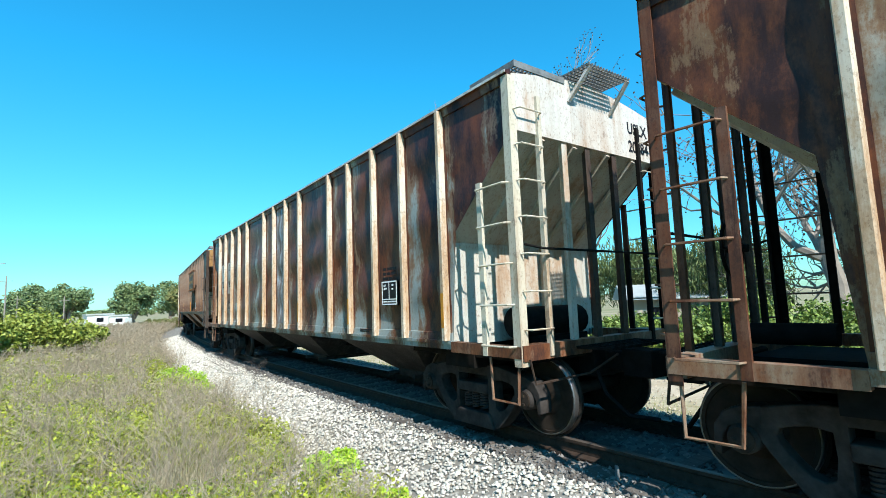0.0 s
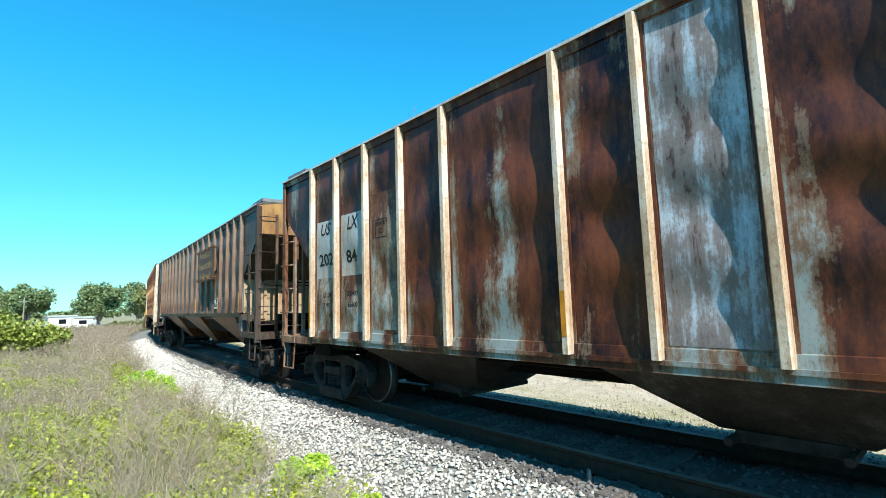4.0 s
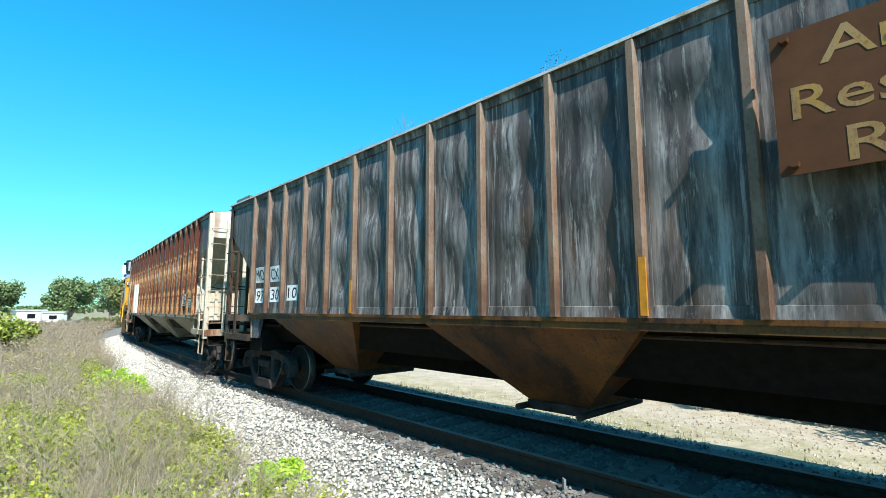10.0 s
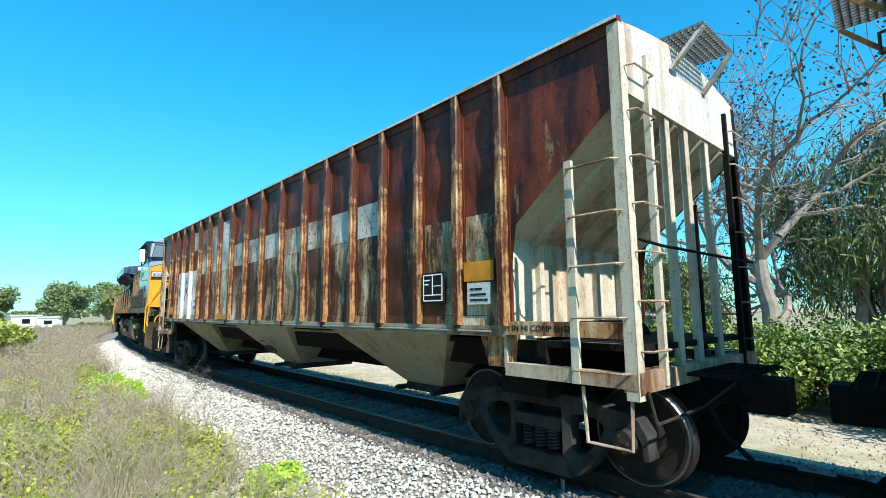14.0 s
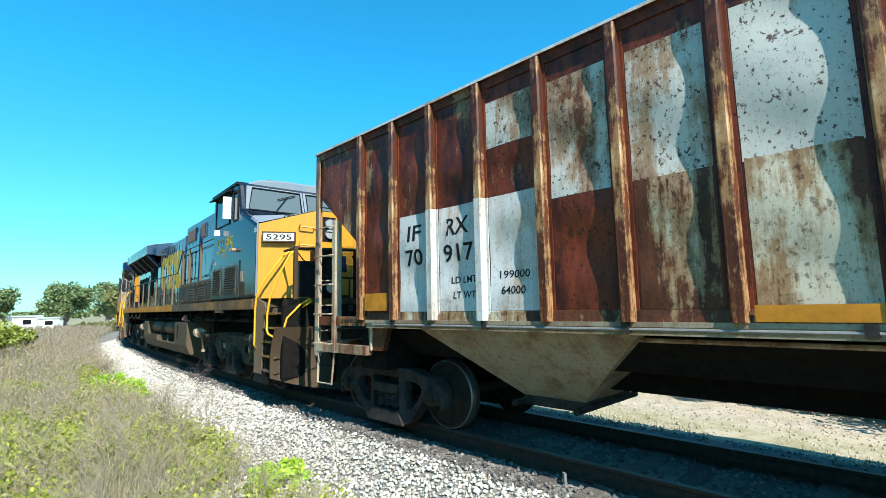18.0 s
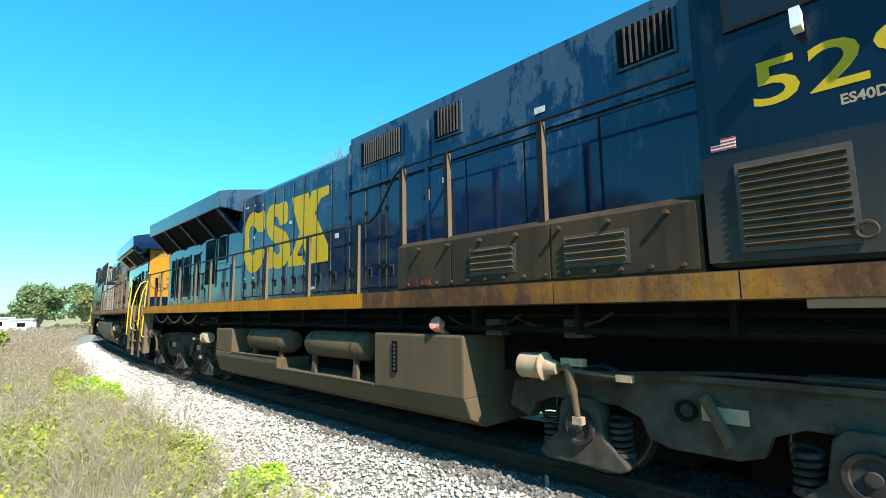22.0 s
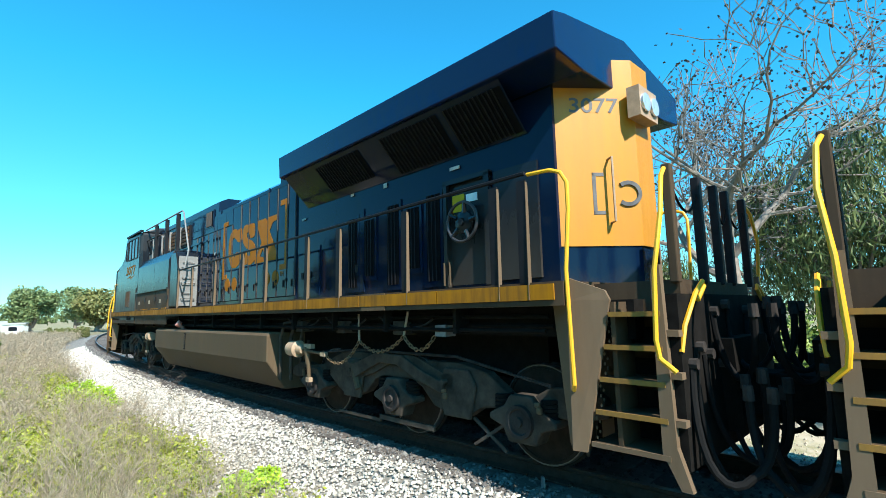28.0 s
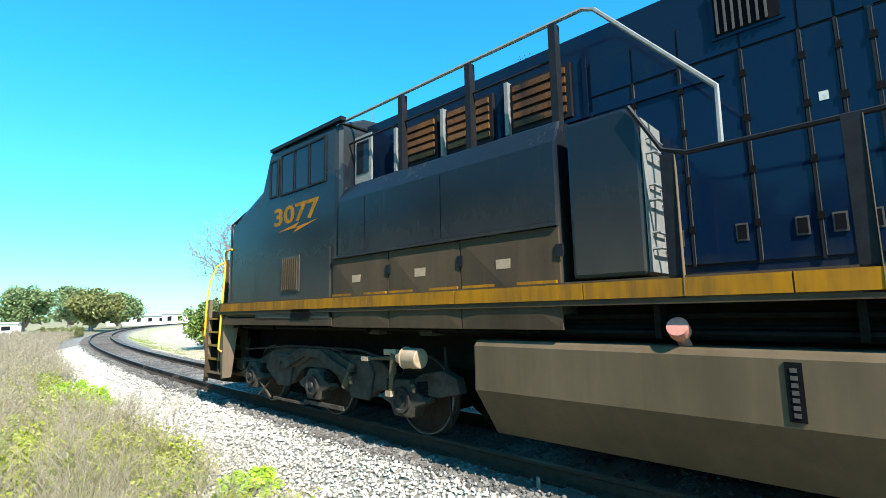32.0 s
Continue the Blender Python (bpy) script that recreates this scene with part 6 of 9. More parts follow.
    # upper grilles
    for a, b in (((3.6, 4.2), (6.35, 6.9), (7.58, 8.68)) if older else ((8.93, 9.47),)):
        g = bx("grille_frame", a, b, 0.94, 0.98, 4.0, 4.47, blue, "dark radiator grille")
        bx("grille_backing", a + 0.03, b - 0.03, 0.98, 0.986, 4.03, 4.44, M_["dark"], "", g)
        for i in range(int((b - a - 0.08) / 0.06)):
            q = a + 0.05 + i * 0.06
            bx("slat", q, q + 0.018, 0.986, 1.005, 4.04, 4.43, M_["louvre"], "", g)
    # radiator wings
    r0, r1 = (13.6, 19.7) if older else (14.48, 20.36)
    wing = part("radiator_wing", Solid().prism([(1.0, 4.06), (1.5, 4.12), (1.52, 4.5), (1.3, 4.56), (0.0, 4.78), (-1.3, 4.56), (-1.52, 4.5), (-1.5, 4.12), (-1.0, 4.06)], x(r0), x(r1), "x"), blue if older else M_["blue_w"], eng, "overhanging radiator wing", None, 0.015)
    for y in (1, -1):
        slope = Solid().add([(x(r0 + 0.1), y * 0.96, 3.62), (x(19.6), y * 0.96, 3.62), (x(19.6), y * 1.44, 4.11), (x(r0 + 0.1), y * 1.44, 4.11)], [(0, 1, 2, 3)])
        part("intake_screen", slope, M_["dark"] if older else M_["blue_f"], wing, "black intake screen" if older else "")
        for a, b, f0, f1 in (() if older else ((15.6, 16.86, 0.2, 0.9), (17.38, 18.56, 0.06, 0.9), (18.67, 19.58, 0.06, 0.9))):
            out = lambda n, f, k: (x(n), y * (0.966 + 0.48 * f + k * 0.714), 3.614 + 0.49 * f - k * 0.7)
            sc = part("slope_screen", Solid().add([out(a, f0, 0.0), out(b, f0, 0.0), out(b, f1, 0.0), out(a, f1, 0.0)], [(0, 1, 2, 3)]), M_["dark"], wing, "black slatted intake screen")
            for i in range(int((b - a) / 0.07)):
                q = a + 0.03 + 0.07 * i
                part("slat", Solid().rod([out(q, f0, 0.008), out(q, f1, 0.008)], 0.012, 4), M_["black"], sc)
        for i in range(5 if older else 0):
            q = r0 + 0.2 + (19.5 - r0 - 0.2) * i / 4
            part("wing_strut", Solid().rod([(x(q), y * 0.97, 3.6), (x(q), y * 1.46, 4.11)], 0.06, 4), blue, wing)
    # screens under the wings
    tall = ((16.5, 16.95, 2.15, 3.32), (17.37, 17.85, 2.15, 3.32), (18.11, 18.5, 2.15, 3.32), (18.75, 19.05, 2.15, 3.32), (15.29, 15.99, 2.42, 3.6), (14.55, 15.03, 3.0, 3.6))
    if not older:
        tall = ((15.97, 16.22, 2.06, 3.17), (16.43, 16.69, 2.22, 3.09), (17.02, 17.29, 2.05, 3.22), (17.47, 17.74, 2.25, 3.1), (17.9, 18.16, 2.05, 3.21))
    for a, b, z0, z1 in tall:
        f = bx("screen_frame", a - 0.05, b + 0.05, 0.95, 0.975, z0 - 0.08, z1 + 0.06, blue)
        bx("screen", a, b, 0.97, 0.982, z0, z1, M_["dark"], "black mesh screen", f)
        for i in range(int((b - a) / 0.075)):
            bx("slat", a + 0.03 + 0.075 * i, a + 0.045 + 0.075 * i, 0.982, 0.992, z0, z1, M_["black"], "", f)
    for a, b, z1 in ((14.25, 14.52, 2.85), (14.55, 15.03, 2.88), (16.05, 16.4, 3.3)):
        bx("end_door", a, b, 0.95, 0.968, 1.98, z1, blue, "", hood)
        bx("door_latch", a + 0.12, a + 0.2, 0.968, 0.985, 2.3, 2.42, M_["black"], "", hood)
    if not older:
        bay = bx("brake_recess", 18.34, 18.98, 0.95, 0.958, 1.97, 3.26, M_["grey_cab"], "recessed panel behind the brake wheel", hood)
        for a, b in ((18.28, 18.34), (18.98, 19.06)):
            bx("recess_edge", a, b, 0.95, 1.03, 1.95, 3.3, M_["grey_cab"], "", bay)
        bx("recess_edge", 18.28, 19.06, 0.95, 1.03, 3.26, 3.32, M_["grey_cab"], "", bay)
        wheel = part("hand_brake_wheel", Solid().rod([(x(18.68) + 0.245 * math.cos(a), 1.1, 2.73 + 0.245 * math.sin(a)) for a in np.linspace(0, 6.284, 30)], 0.02, 8), M_["wheel_grey"], eng, "grey steel hand brake wheel")
        part("wheel_hub", Solid().spin([(0.0, 0.001), (0.0, 0.15), (0.02, 0.14), (0.04, 0.05), (0.07, 0.04), (0.07, 0.001)], (x(18.68), 1.06, 2.73), "y", 24), M_["grey_cab"], wheel, "dark dished hub")
        for j in range(5):
            c, s_ = math.cos(j * 1.2566 + 0.5), math.sin(j * 1.2566 + 0.5)
            part("wheel_spoke", Solid().rod([(x(18.68) + 0.12 * c, 1.075, 2.73 + 0.12 * s_), (x(18.68) + 0.24 * c, 1.1, 2.73 + 0.24 * s_)], [0.035, 0.022], 6), M_["grey_cab"], wheel)
        part("wheel_shaft", Solid().rod([(x(18.68), 0.95, 2.73), (x(18.68), 1.07, 2.73)], 0.05, 8), M_["black"], wheel)
        bx("brake_notice", 18.39, 18.6, 0.958, 0.964, 2.9, 3.12, M_["logo_e"], "yellow brake notice", bay)
        bx("brake_notice", 18.63, 18.82, 0.958, 0.964, 3.0, 3.1, M_["white"], "white brake notice", bay)
        for q in (18.3, 18.4):
            part("brake_rod", Solid().rod([(x(q), 1.05, 1.97), (x(q), 1.05, 2.26)], 0.014, 6), M_["tank"], eng)
        door = bx("end_door", 19.1, 19.72, 0.95, 0.985, 1.99, 3.28, M_["grey_cab"], "grey end door", hood)
        for z in (2.3, 2.9):
            part("hinge", Solid().rod([(x(19.09), 0.99, z), (x(19.09), 0.99, z + 0.12)], 0.018, 6), M_["steel"], door)
    part("hood_raise", Solid().prism([(-0.948, 4.3), (0.948, 4.3), (0.948, 4.62), (0.72, 4.74), (-0.72, 4.74), (-0.948, 4.62)], x(3.4), x(9.02 if older else 9.78), "x"), blue, hood, "raised roof section behind the cab")
    if not older:
        part("hood_raise", Solid().prism([(-0.95, 4.3), (0.95, 4.3), (0.95, 4.5), (0.74, 4.68), (-0.74, 4.68), (-0.95, 4.5)], x(13.36), x(r0 + 0.05), "x"), blue, hood, "raised roof section before the radiator")
    # roof gear
    bx("roof_box", 6.5, 9.0, -0.6, 0.6, 4.48, 4.78, blue, "", hood)
    for n in (6.4, 9.06, 14.1):
        part("lifting_eye", Solid().rod([(x(n), 0.85, 4.4), (x(n) + 0.05, 0.9, 4.56), (x(n) + 0.12, 0.85, 4.42)], 0.022, 5), M_["steel"], hood)
    # cab
    cr = 3.35 if older else 3.97
    W = 1.5
    if older:
        n0, f0, f1 = 0.0, (1.09, 3.88), (1.3, 4.53)
        side = [(n0, 1.9), (n0, 3.44), f0, f1, (1.46, 4.64), (cr, 4.58), (cr, 1.9)]
    else:
        n0, f0, f1 = 0.36, (1.55, 3.92), (1.8, 4.54)
        side = [(0.14, 1.6), (n0, 3.45), f0, f1, (1.9, 4.62), (cr, 4.56), (cr, 1.6)]
    side = [(x(a), b) for a, b in side]
    cab = part("cab", Solid().prism(side, -W, W, "y"), cab_m, eng, "wide-nosed cab", None, 0.09)
    for y in (1, -1):
        bx("roof_edge", f1[0] + 0.1, cr + 0.1, y * 1.44, y * 1.53, 4.56, 4.62, M_["black"], "", cab)
    fy, fn, fz = (0.42, 0.48, 3.74) if older else (0.75, 0.35, 3.6)
    pts = [(x(n0 + 0.01), W - 0.02), (x(n0 - fn), fy), (x(n0 - fn), -fy), (x(n0 + 0.01), -W + 0.02)]
    nose = Solid()
    v = [(a, b, 1.9) for a, b in pts] + [(a, b, 3.44 if i in (0, 3) else fz) for i, (a, b) in enumerate(pts)] + [(x(n0 + 0.4), W - 0.06, 3.58), (x(n0 + 0.4), -W + 0.06, 3.58)]
    f = [(0, 1, 5, 4), (1, 2, 6, 5), (2, 3, 7, 6), (4, 5, 6, 7), (3, 2, 1, 0), (0, 4, 7, 3)]
    nose.add(v, f if d > 0 else [q[::-1] for q in f])
    nose = part("nose", nose, M_["yellow"], eng, "yellow sloped nose")
    top = [(x(n0 - 0.01), W - 0.01, 3.452), (x(n0 - fn - 0.01), fy, fz + 0.012), (x(n0 - fn - 0.01), -fy, fz + 0.012), (x(n0 - 0.01), -W + 0.01, 3.452),
           (x(n0 + 0.6), W - 0.06, 3.7), (x(n0 + 0.75), fy, 3.86), (x(n0 + 0.75), -fy, 3.86), (x(n0 + 0.6), -W + 0.06, 3.7)]
    # On the older engine the nose top is painted as lit by the sun.
    part("nose_top", Solid().add(top, [(0, 1, 5, 4), (1, 2, 6, 5), (2, 3, 7, 6)]), M_["sunlit_top"] if older else cab_m, nose, "grey nose top")
    part("nose_corner", Solid().rod([(x(n0), W, 1.95), (x(n0), W, 3.44), (x(n0 + 0.5), W - 0.04, 3.62)], 0.022, 5), M_["sunlit_top"] if older else cab_m, nose)
    crown = Solid().prism([(-1.46, 4.55), (-1.0, 4.74), (-0.35, 4.8), (0.35, 4.8), (1.0, 4.74), (1.46, 4.55)], x(f1[0] + 0.12), x(cr), "x")
    part("roof_crown", crown, M_["sunlit_top"] if older else cab_m, cab, "", None, 0.03)
    part("roof_grab", Solid().rod([(x(f1[0] + 0.5), q, z) for q, z in ((0.7, 4.76), (0.7, 4.86), (0.3, 4.88), (0.3, 4.79))], 0.014, 5), M_["steel"], cab)
    bx("nose_lower", n0 - fn - 0.01, n0, -fy + 0.05, fy - 0.05, 1.9, 2.3, M_["dusty"], "", nose)
    # windscreen, two panes on the slope
    for a, b in ((0.08, 1.34), (-1.34, -0.08)):
        def wp(f, y, o):
            n, z = f0[0] + (f1[0] - f0[0]) * f, f0[1] + (f1[1] - f0[1]) * f
            return (x(n - 0.9 * o), y, z + 0.41 * o)
        sur = [wp(-.02, a - 0.07, .004), wp(-.02, b + 0.07, .004), wp(1.0, b + (.0 if b > 0 else .07), .004), wp(1.0, a - (.0 if a < 0 else .07), .004)]
        part("windscreen_surround", Solid().add(sur, [(0, 1, 2, 3)]), M_["sunlit_top"] if older else cab_m, cab, "windscreen surround with sunlight painted in" if older else "")
        fr = Solid().add([wp(.1, a, .01), wp(.1, b, .01), wp(.9, b - (.12 if b > 0 else 0), .01), wp(.9, a + (.12 if a < 0 else 0), .01)], [(0, 1, 2, 3)])
        part("windscreen", fr, M_["pane"], cab, "grey windscreen pane")
        ed = [wp(.08, a, .02), wp(.08, b, .02), wp(.92, b - (.12 if b > 0 else 0), .02), wp(.92, a + (.12 if a < 0 else 0), .02), wp(.08, a, .02)]
        part("windscreen_seal", Solid().rod(ed, 0.02, 4), M_["rubber"], cab)
        part("wiper", Solid().rod([wp(.12, (a + b) / 2, .05), wp(.7, (a + b) / 2 - .3, .05)], 0.012, 4).rod([wp(.8, (a + b) / 2 - .5, .05), wp(.55, (a + b) / 2 - .05, .05)], 0.014, 4), M_["rubber"], cab)
    wins = ((1.34, 1.62, 3.74, 4.38), (1.96, 3.06, 3.74, 4.44)) if older else ((1.92, 2.14, 3.74, 4.36), (2.3, 2.7, 3.72, 4.4), (2.74, 3.16, 3.72, 4.4), (3.2, 3.62, 3.72, 4.4))
    for a, b, z0, z1 in wins:
        w = bx("side_window", a, b, W - 0.05, W + 0.006, z0, z1, M_["glass"], "dark side window", cab)
        for q in ((a, b, z0 - 0.03, z0), (a, b, z1, z1 + 0.03), (a - 0.03, a, z0 - 0.03, z1 + 0.03), (b, b + 0.03, z0 - 0.03, z1 + 0.03)):
            bx("window_frame", q[0], q[1], W, W + 0.022, q[2], q[3], M_["black"], "", cab)
    # cab side writing
    num = "5295" if older else "3077"
    if older:
        writing(num, 0.34, "road_number", M_["logo_e"], eng, x(2.94), 3.07, W + 0.003, 1.3, bold=0.015)
    else:
        writing(num, 0.3, "road_number", M_["stripe_f"], eng, x(2.05), 3.19, W + 0.003, 1.42)
        part("bolt_mark", Solid().prism([(x(2.2), 3.06), (x(2.9), 3.16), (x(2.75), 3.08), (x(3.45), 3.14), (x(2.7), 3.0), (x(2.85), 3.08)], W + 0.001, W + 0.004, "y"), M_["logo_f"], eng)
    # walkway rails on the outer side and the inner side
    if older:
        posts = [7.93, 9.34, 10.93, 12.54, 13.9, 14.93, 16.2, 17.9, 19.2]
        line = [(8.25, 2.9), (19.3, 2.88)]
    else:
        posts = [8.66, 9.82, 11.43, 13.0, 14.09, 15.65, 16.6, 18.13, 19.57, 19.93]
        line = [(8.35, 3.4), (8.6, 2.95), (8.79, 2.88), (19.95, 2.97)]
    for y in (1.53, -1.53):
        part("handrail", Solid().rod([(x(a), y, z) for a, z in line], 0.021, 6), M_["black"], eng, "walkway handrail")
        for n in posts:
            ps = part("handrail_post", Solid().box(x(n) - 0.036, x(n) + 0.075, y - 0.012, y + 0.02, 1.72, 2.9), M_["black"], eng)
            # Tan only on the sunward side: the lit edge of the post as paint.
            for k_ in (-1,):
                part("post_flange", Solid().prism([(y - 0.012, 2.88), (y + 0.024, 2.88), (y + 0.04, 1.74), (y - 0.012, 1.74)] if y > 0 else [(y + 0.012, 2.88), (y - 0.024, 2.88), (y - 0.04, 1.74), (y + 0.012, 1.74)], x(n) + k_ * 0.036, x(n) + k_ * 0.042, "x"), M_["well"], ps, "post flange with sunlit tan painted in")
    # fuel tank
    t0, t1 = (5.92, 13.5) if older else (6.5, 14.12)
    if older:
        lower = [(1.12, 0.3), (1.38, 0.42), (1.5, 0.74), (1.5, 0.84), (1.0, 0.84), (-1.0, 0.84), (-1.5, 0.84), (-1.5, 0.74), (-1.38, 0.42), (-1.12, 0.3)]
        tank = part("fuel_tank", Solid().prism(lower, x(10.5), x(t1), "x"), M_["tank"], eng, "brown dusty fuel tank", None, 0.02)
        part("tank_trough", Solid().prism([(1.12, 0.3), (1.38, 0.42), (1.48, 0.64), (1.48, 0.66), (-1.48, 0.66), (-1.48, 0.64), (-1.38, 0.42), (-1.12, 0.3)], x(t0), x(10.5), "x"), M_["tank"], tank, "", None, 0.02)
        for a, b, z in ((10.47, 12.6, 0.84), (7.6, 10.47, 0.66)):
            bx("tank_lip", a, b, 1.44, 1.51, z, z + 0.018, M_["tank"], "", tank)
        bx("tank_lip", 10.46, 10.5, 1.44, 1.51, 0.66, 0.858, M_["tank"], "", tank)
        bx("tank_box", t0, 7.6, -1.49, 1.49, 0.64, 1.36, M_["tank"], "", tank, 0.03)
        bx("tank_box", 12.6, t1, -1.49, 1.49, 0.83, 1.33, M_["tank"], "", tank, 0.03)
        # Near-black core gives the shade behind the air tanks.
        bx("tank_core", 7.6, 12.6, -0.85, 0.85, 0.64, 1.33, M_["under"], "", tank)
        for a, b in ((7.95, 9.75), (10.35, 12.1)):
            q = Solid()
            q.spin([(x(a) if d > 0 else x(b), 0.001), ((x(a) if d > 0 else x(b)) + 0.04, 0.17), ((x(a) if d > 0 else x(b)) + 0.14, 0.215), ((x(b) if d > 0 else x(a)) - 0.14, 0.215), ((x(b) if d > 0 else x(a)) - 0.04, 0.17), (x(b) if d > 0 else x(a), 0.001)], (0, 1.22, 1.13), "x", 24)
            at = part("air_tank", q, M_["tank"], eng, "brown cylindrical air reservoir")
            for m in (a + 0.3, b - 0.3):
                part("tank_strap", Solid().spin([(-0.025, 0.22), (-0.025, 0.226), (0.025, 0.226), (0.025, 0.22)], (x(m), 1.22, 1.13), "x", 24), M_["dusty"], at)
                part("strap_foot", Solid().prism([(x(m) - 0.06, 0.66 if m < 10.5 else 0.83), (x(m) + 0.06, 0.66 if m < 10.5 else 0.83), (x(m) + 0.03, 1.0), (x(m) - 0.03, 1.0)], 1.3, 1.36, "y"), M_["tank"], at)
    else:
        prof = [(1.12, 0.3), (1.5, 0.82), (1.5, 1.28), (1.45, 1.34), (-1.45, 1.34), (-1.5, 1.28), (-1.5, 0.82), (-1.12, 0.3)]
        tank = part("fuel_tank", Solid().prism(prof, x(t0), x(t1), "x"), M_["tank"], eng, "brown dusty fuel tank", None, 0.025)
    ng = 7.08 if older else 9.28
    nc = 6.37 if older else 8.6
    bx("fuel_gauge", ng, ng + 0.1, 1.5, 1.512, 0.86, 1.26, M_["dark"], "fuel sight gauge", tank)
    for i in range(7):
        bx("gauge_port", ng + 0.03, ng + 0.07, 1.512, 1.518, 0.89 + 0.05 * i, 0.92 + 0.05 * i, M_["louvre"], "", tank)
    part("fuel_filler", Solid().rod([(x(nc), 1.3, 1.32), (x(nc), 1.45, 1.46)], 0.05, 10).rod([(x(nc), 1.42, 1.45), (x(nc), 1.5, 1.5)], 0.085, 12), plain("faded red cap" + num, (0.5, 0.2, 0.15)), tank, "faded red filler cap")
    # trucks
    loco_truck(eng, x(2.55 if older else 2.92), -d, "straight" if older else "wavy")
    loco_truck(eng, x(16.94 if older else 17.42), d, "straight" if older else "wavy")
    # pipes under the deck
    # Pipes and brackets are coloured as dark as the shade they hang in.
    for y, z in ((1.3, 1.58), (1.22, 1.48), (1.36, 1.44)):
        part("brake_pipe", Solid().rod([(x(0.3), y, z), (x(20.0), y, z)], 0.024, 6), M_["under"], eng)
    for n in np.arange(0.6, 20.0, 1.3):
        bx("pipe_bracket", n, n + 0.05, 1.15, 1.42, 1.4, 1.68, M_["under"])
    # conduits that drop behind the tank
    for i in range(3):
        a = (13.7 if older else 14.25) + 0.2 * i
        part("conduit", Solid().rod([(x(a + 0.7), 1.3 - 0.1 * i, 1.56), (x(a + 0.2), 1.32 - 0.1 * i, 1.5), (x(a), 1.3 - 0.1 * i, 1.25), (x(a - 0.02), 1.28 - 0.1 * i, 0.5)], 0.032, 8), M_["truck_l"], eng)
    for n in (4.2, 5.2, 14.6, 15.9, 17.3):
        part("air_pipe", Solid().rod([(x(n + 1.1 * j / 8), 1.34, 1.6 - 0.14 * math.sin(math.pi * j / 8) ** 0.7 - 0.03 * j / 8) for j in range(9)], 0.014, 6), M_["truck"], eng)
        bx("valve_box", n + 0.3, n + 0.52, 1.1, 1.34, 1.36, 1.54, M_["truck_l"], "", eng, 0.015)
    # end steps, pilot and platform
    for n0, n1, sg in ((-1.0, 0.0, -1), (19.72, 20.45, 1)) if older else ((-0.75, 0.1, -1), (20.33, 21.12, 1)):
        near, farn = (n1, n0) if sg < 0 else (n0, n1)
        foot = 0.28 if older else 0.1
        for y in (1, -1):
            st = part("step_well", Solid().box(x(near), x(farn), y * 0.98, y * 1.02, 0.42, 1.72), M_["dusty"], eng, "dusty step well")
            # folded cheek: one leaf along the side, one turned back under the sill
            lo, hi = near + foot * sg, near + 0.37 * sg
            cheek = Solid().add([(x(near - 0.02 * sg), y * 1.5, 0.44), (x(lo), y * 1.47, 0.44), (x(hi), y * 1.44, 1.72), (x(near), y * 1.5, 1.72), (x(near), y * 1.5, 1.93), (x(hi - 0.04 * sg), y * 1.44, 1.8),
                                 (x(near - 0.02 * sg), y * 1.47, 0.44), (x(lo), y * 1.44, 0.44), (x(hi), y * 1.41, 1.72), (x(near), y * 1.47, 1.72), (x(near), y * 1.47, 1.93), (x(hi - 0.04 * sg), y * 1.41, 1.8)],
                                [(0, 1, 2, 3), (3, 2, 5, 4), (9, 8, 7, 6), (10, 11, 8, 9), (0, 6, 7, 1), (1, 7, 8, 2), (2, 8, 11, 5), (5, 11, 10, 4)])
            part("well_cheek", cheek, M_["well"], st, "dusty tan cheek plate")
            fold = Solid().add([(x(near - 0.02 * sg), y * 1.495, 0.44), (x(near), y * 1.495, 1.7), (x(near - 0.28 * sg), y * 1.3, 1.7), (x(near - 0.13 * sg), y * 1.36, 0.46)], [(0, 1, 2, 3)])
            part("cheek_fold", fold, M_["well"], st)
            part("cheek_strip", Solid().box(x(near + 0.36 * sg), x(near + 0.4 * sg), y * 1.1, y * 1.42, 0.5, 1.7), M_["dusty"], st)
            for i in range(5):
                z = 0.5 + 0.27 * i
                inner = near + (0.14 + 0.055 * i) * sg
                part("step", Solid().box(x(inner), x(farn), y * 1.02, y * 1.45, z, z + 0.03), M_["dusty"], st)
                part("step_edge", Solid().box(x(inner), x(farn), y * 1.45, y * 1.465, z - 0.004, z + 0.036), M_["tread_edge"] if i else M_["well"], st, "worn gold edge" if i else "")
                if i < 4:
                    part("riser", Solid().box(x(inner), x(farn), y * 1.03, y * 1.05, z + 0.03, z + 0.17), M_["under"], st)
                    for j in range(5):
                        part("cheek_hole", Solid().rod([(x(inner + 0.02 * sg), y * (1.4 - 0.05 * (j % 2)), z + 0.06 + 0.04 * j), (x(inner + 0.026 * sg), y * (1.4 - 0.05 * (j % 2)), z + 0.06 + 0.04 * j)], 0.014, 8), M_["well"], st)
            post = Solid().prism([(x(farn - 0.05 * sg), 1.98), (x(farn + 0.02 * sg), 1.98), (x(farn + 0.03 * sg), 1.5), (x(farn + 0.05 * sg), 0.6), (x(farn + 0.14 * sg), 0.3), (x(farn + 0.06 * sg), 0.3), (x(farn - 0.06 * sg), 0.55), (x(farn - 0.06 * sg), 1.4)], y * 1.4, y * 1.46, "y")
            if not (older and sg < 0):
                part("end_post", post, M_["well"], st, "worn tan end post")
            for z in (0.75, 1.1, 1.42) if sg > 0 else ():
                part("post_bracket", Solid().box(x(farn + 0.02 * sg), x(farn + 0.12 * sg), y * 1.36, y * 1.44, z, z + 0.05), M_["well"], st)
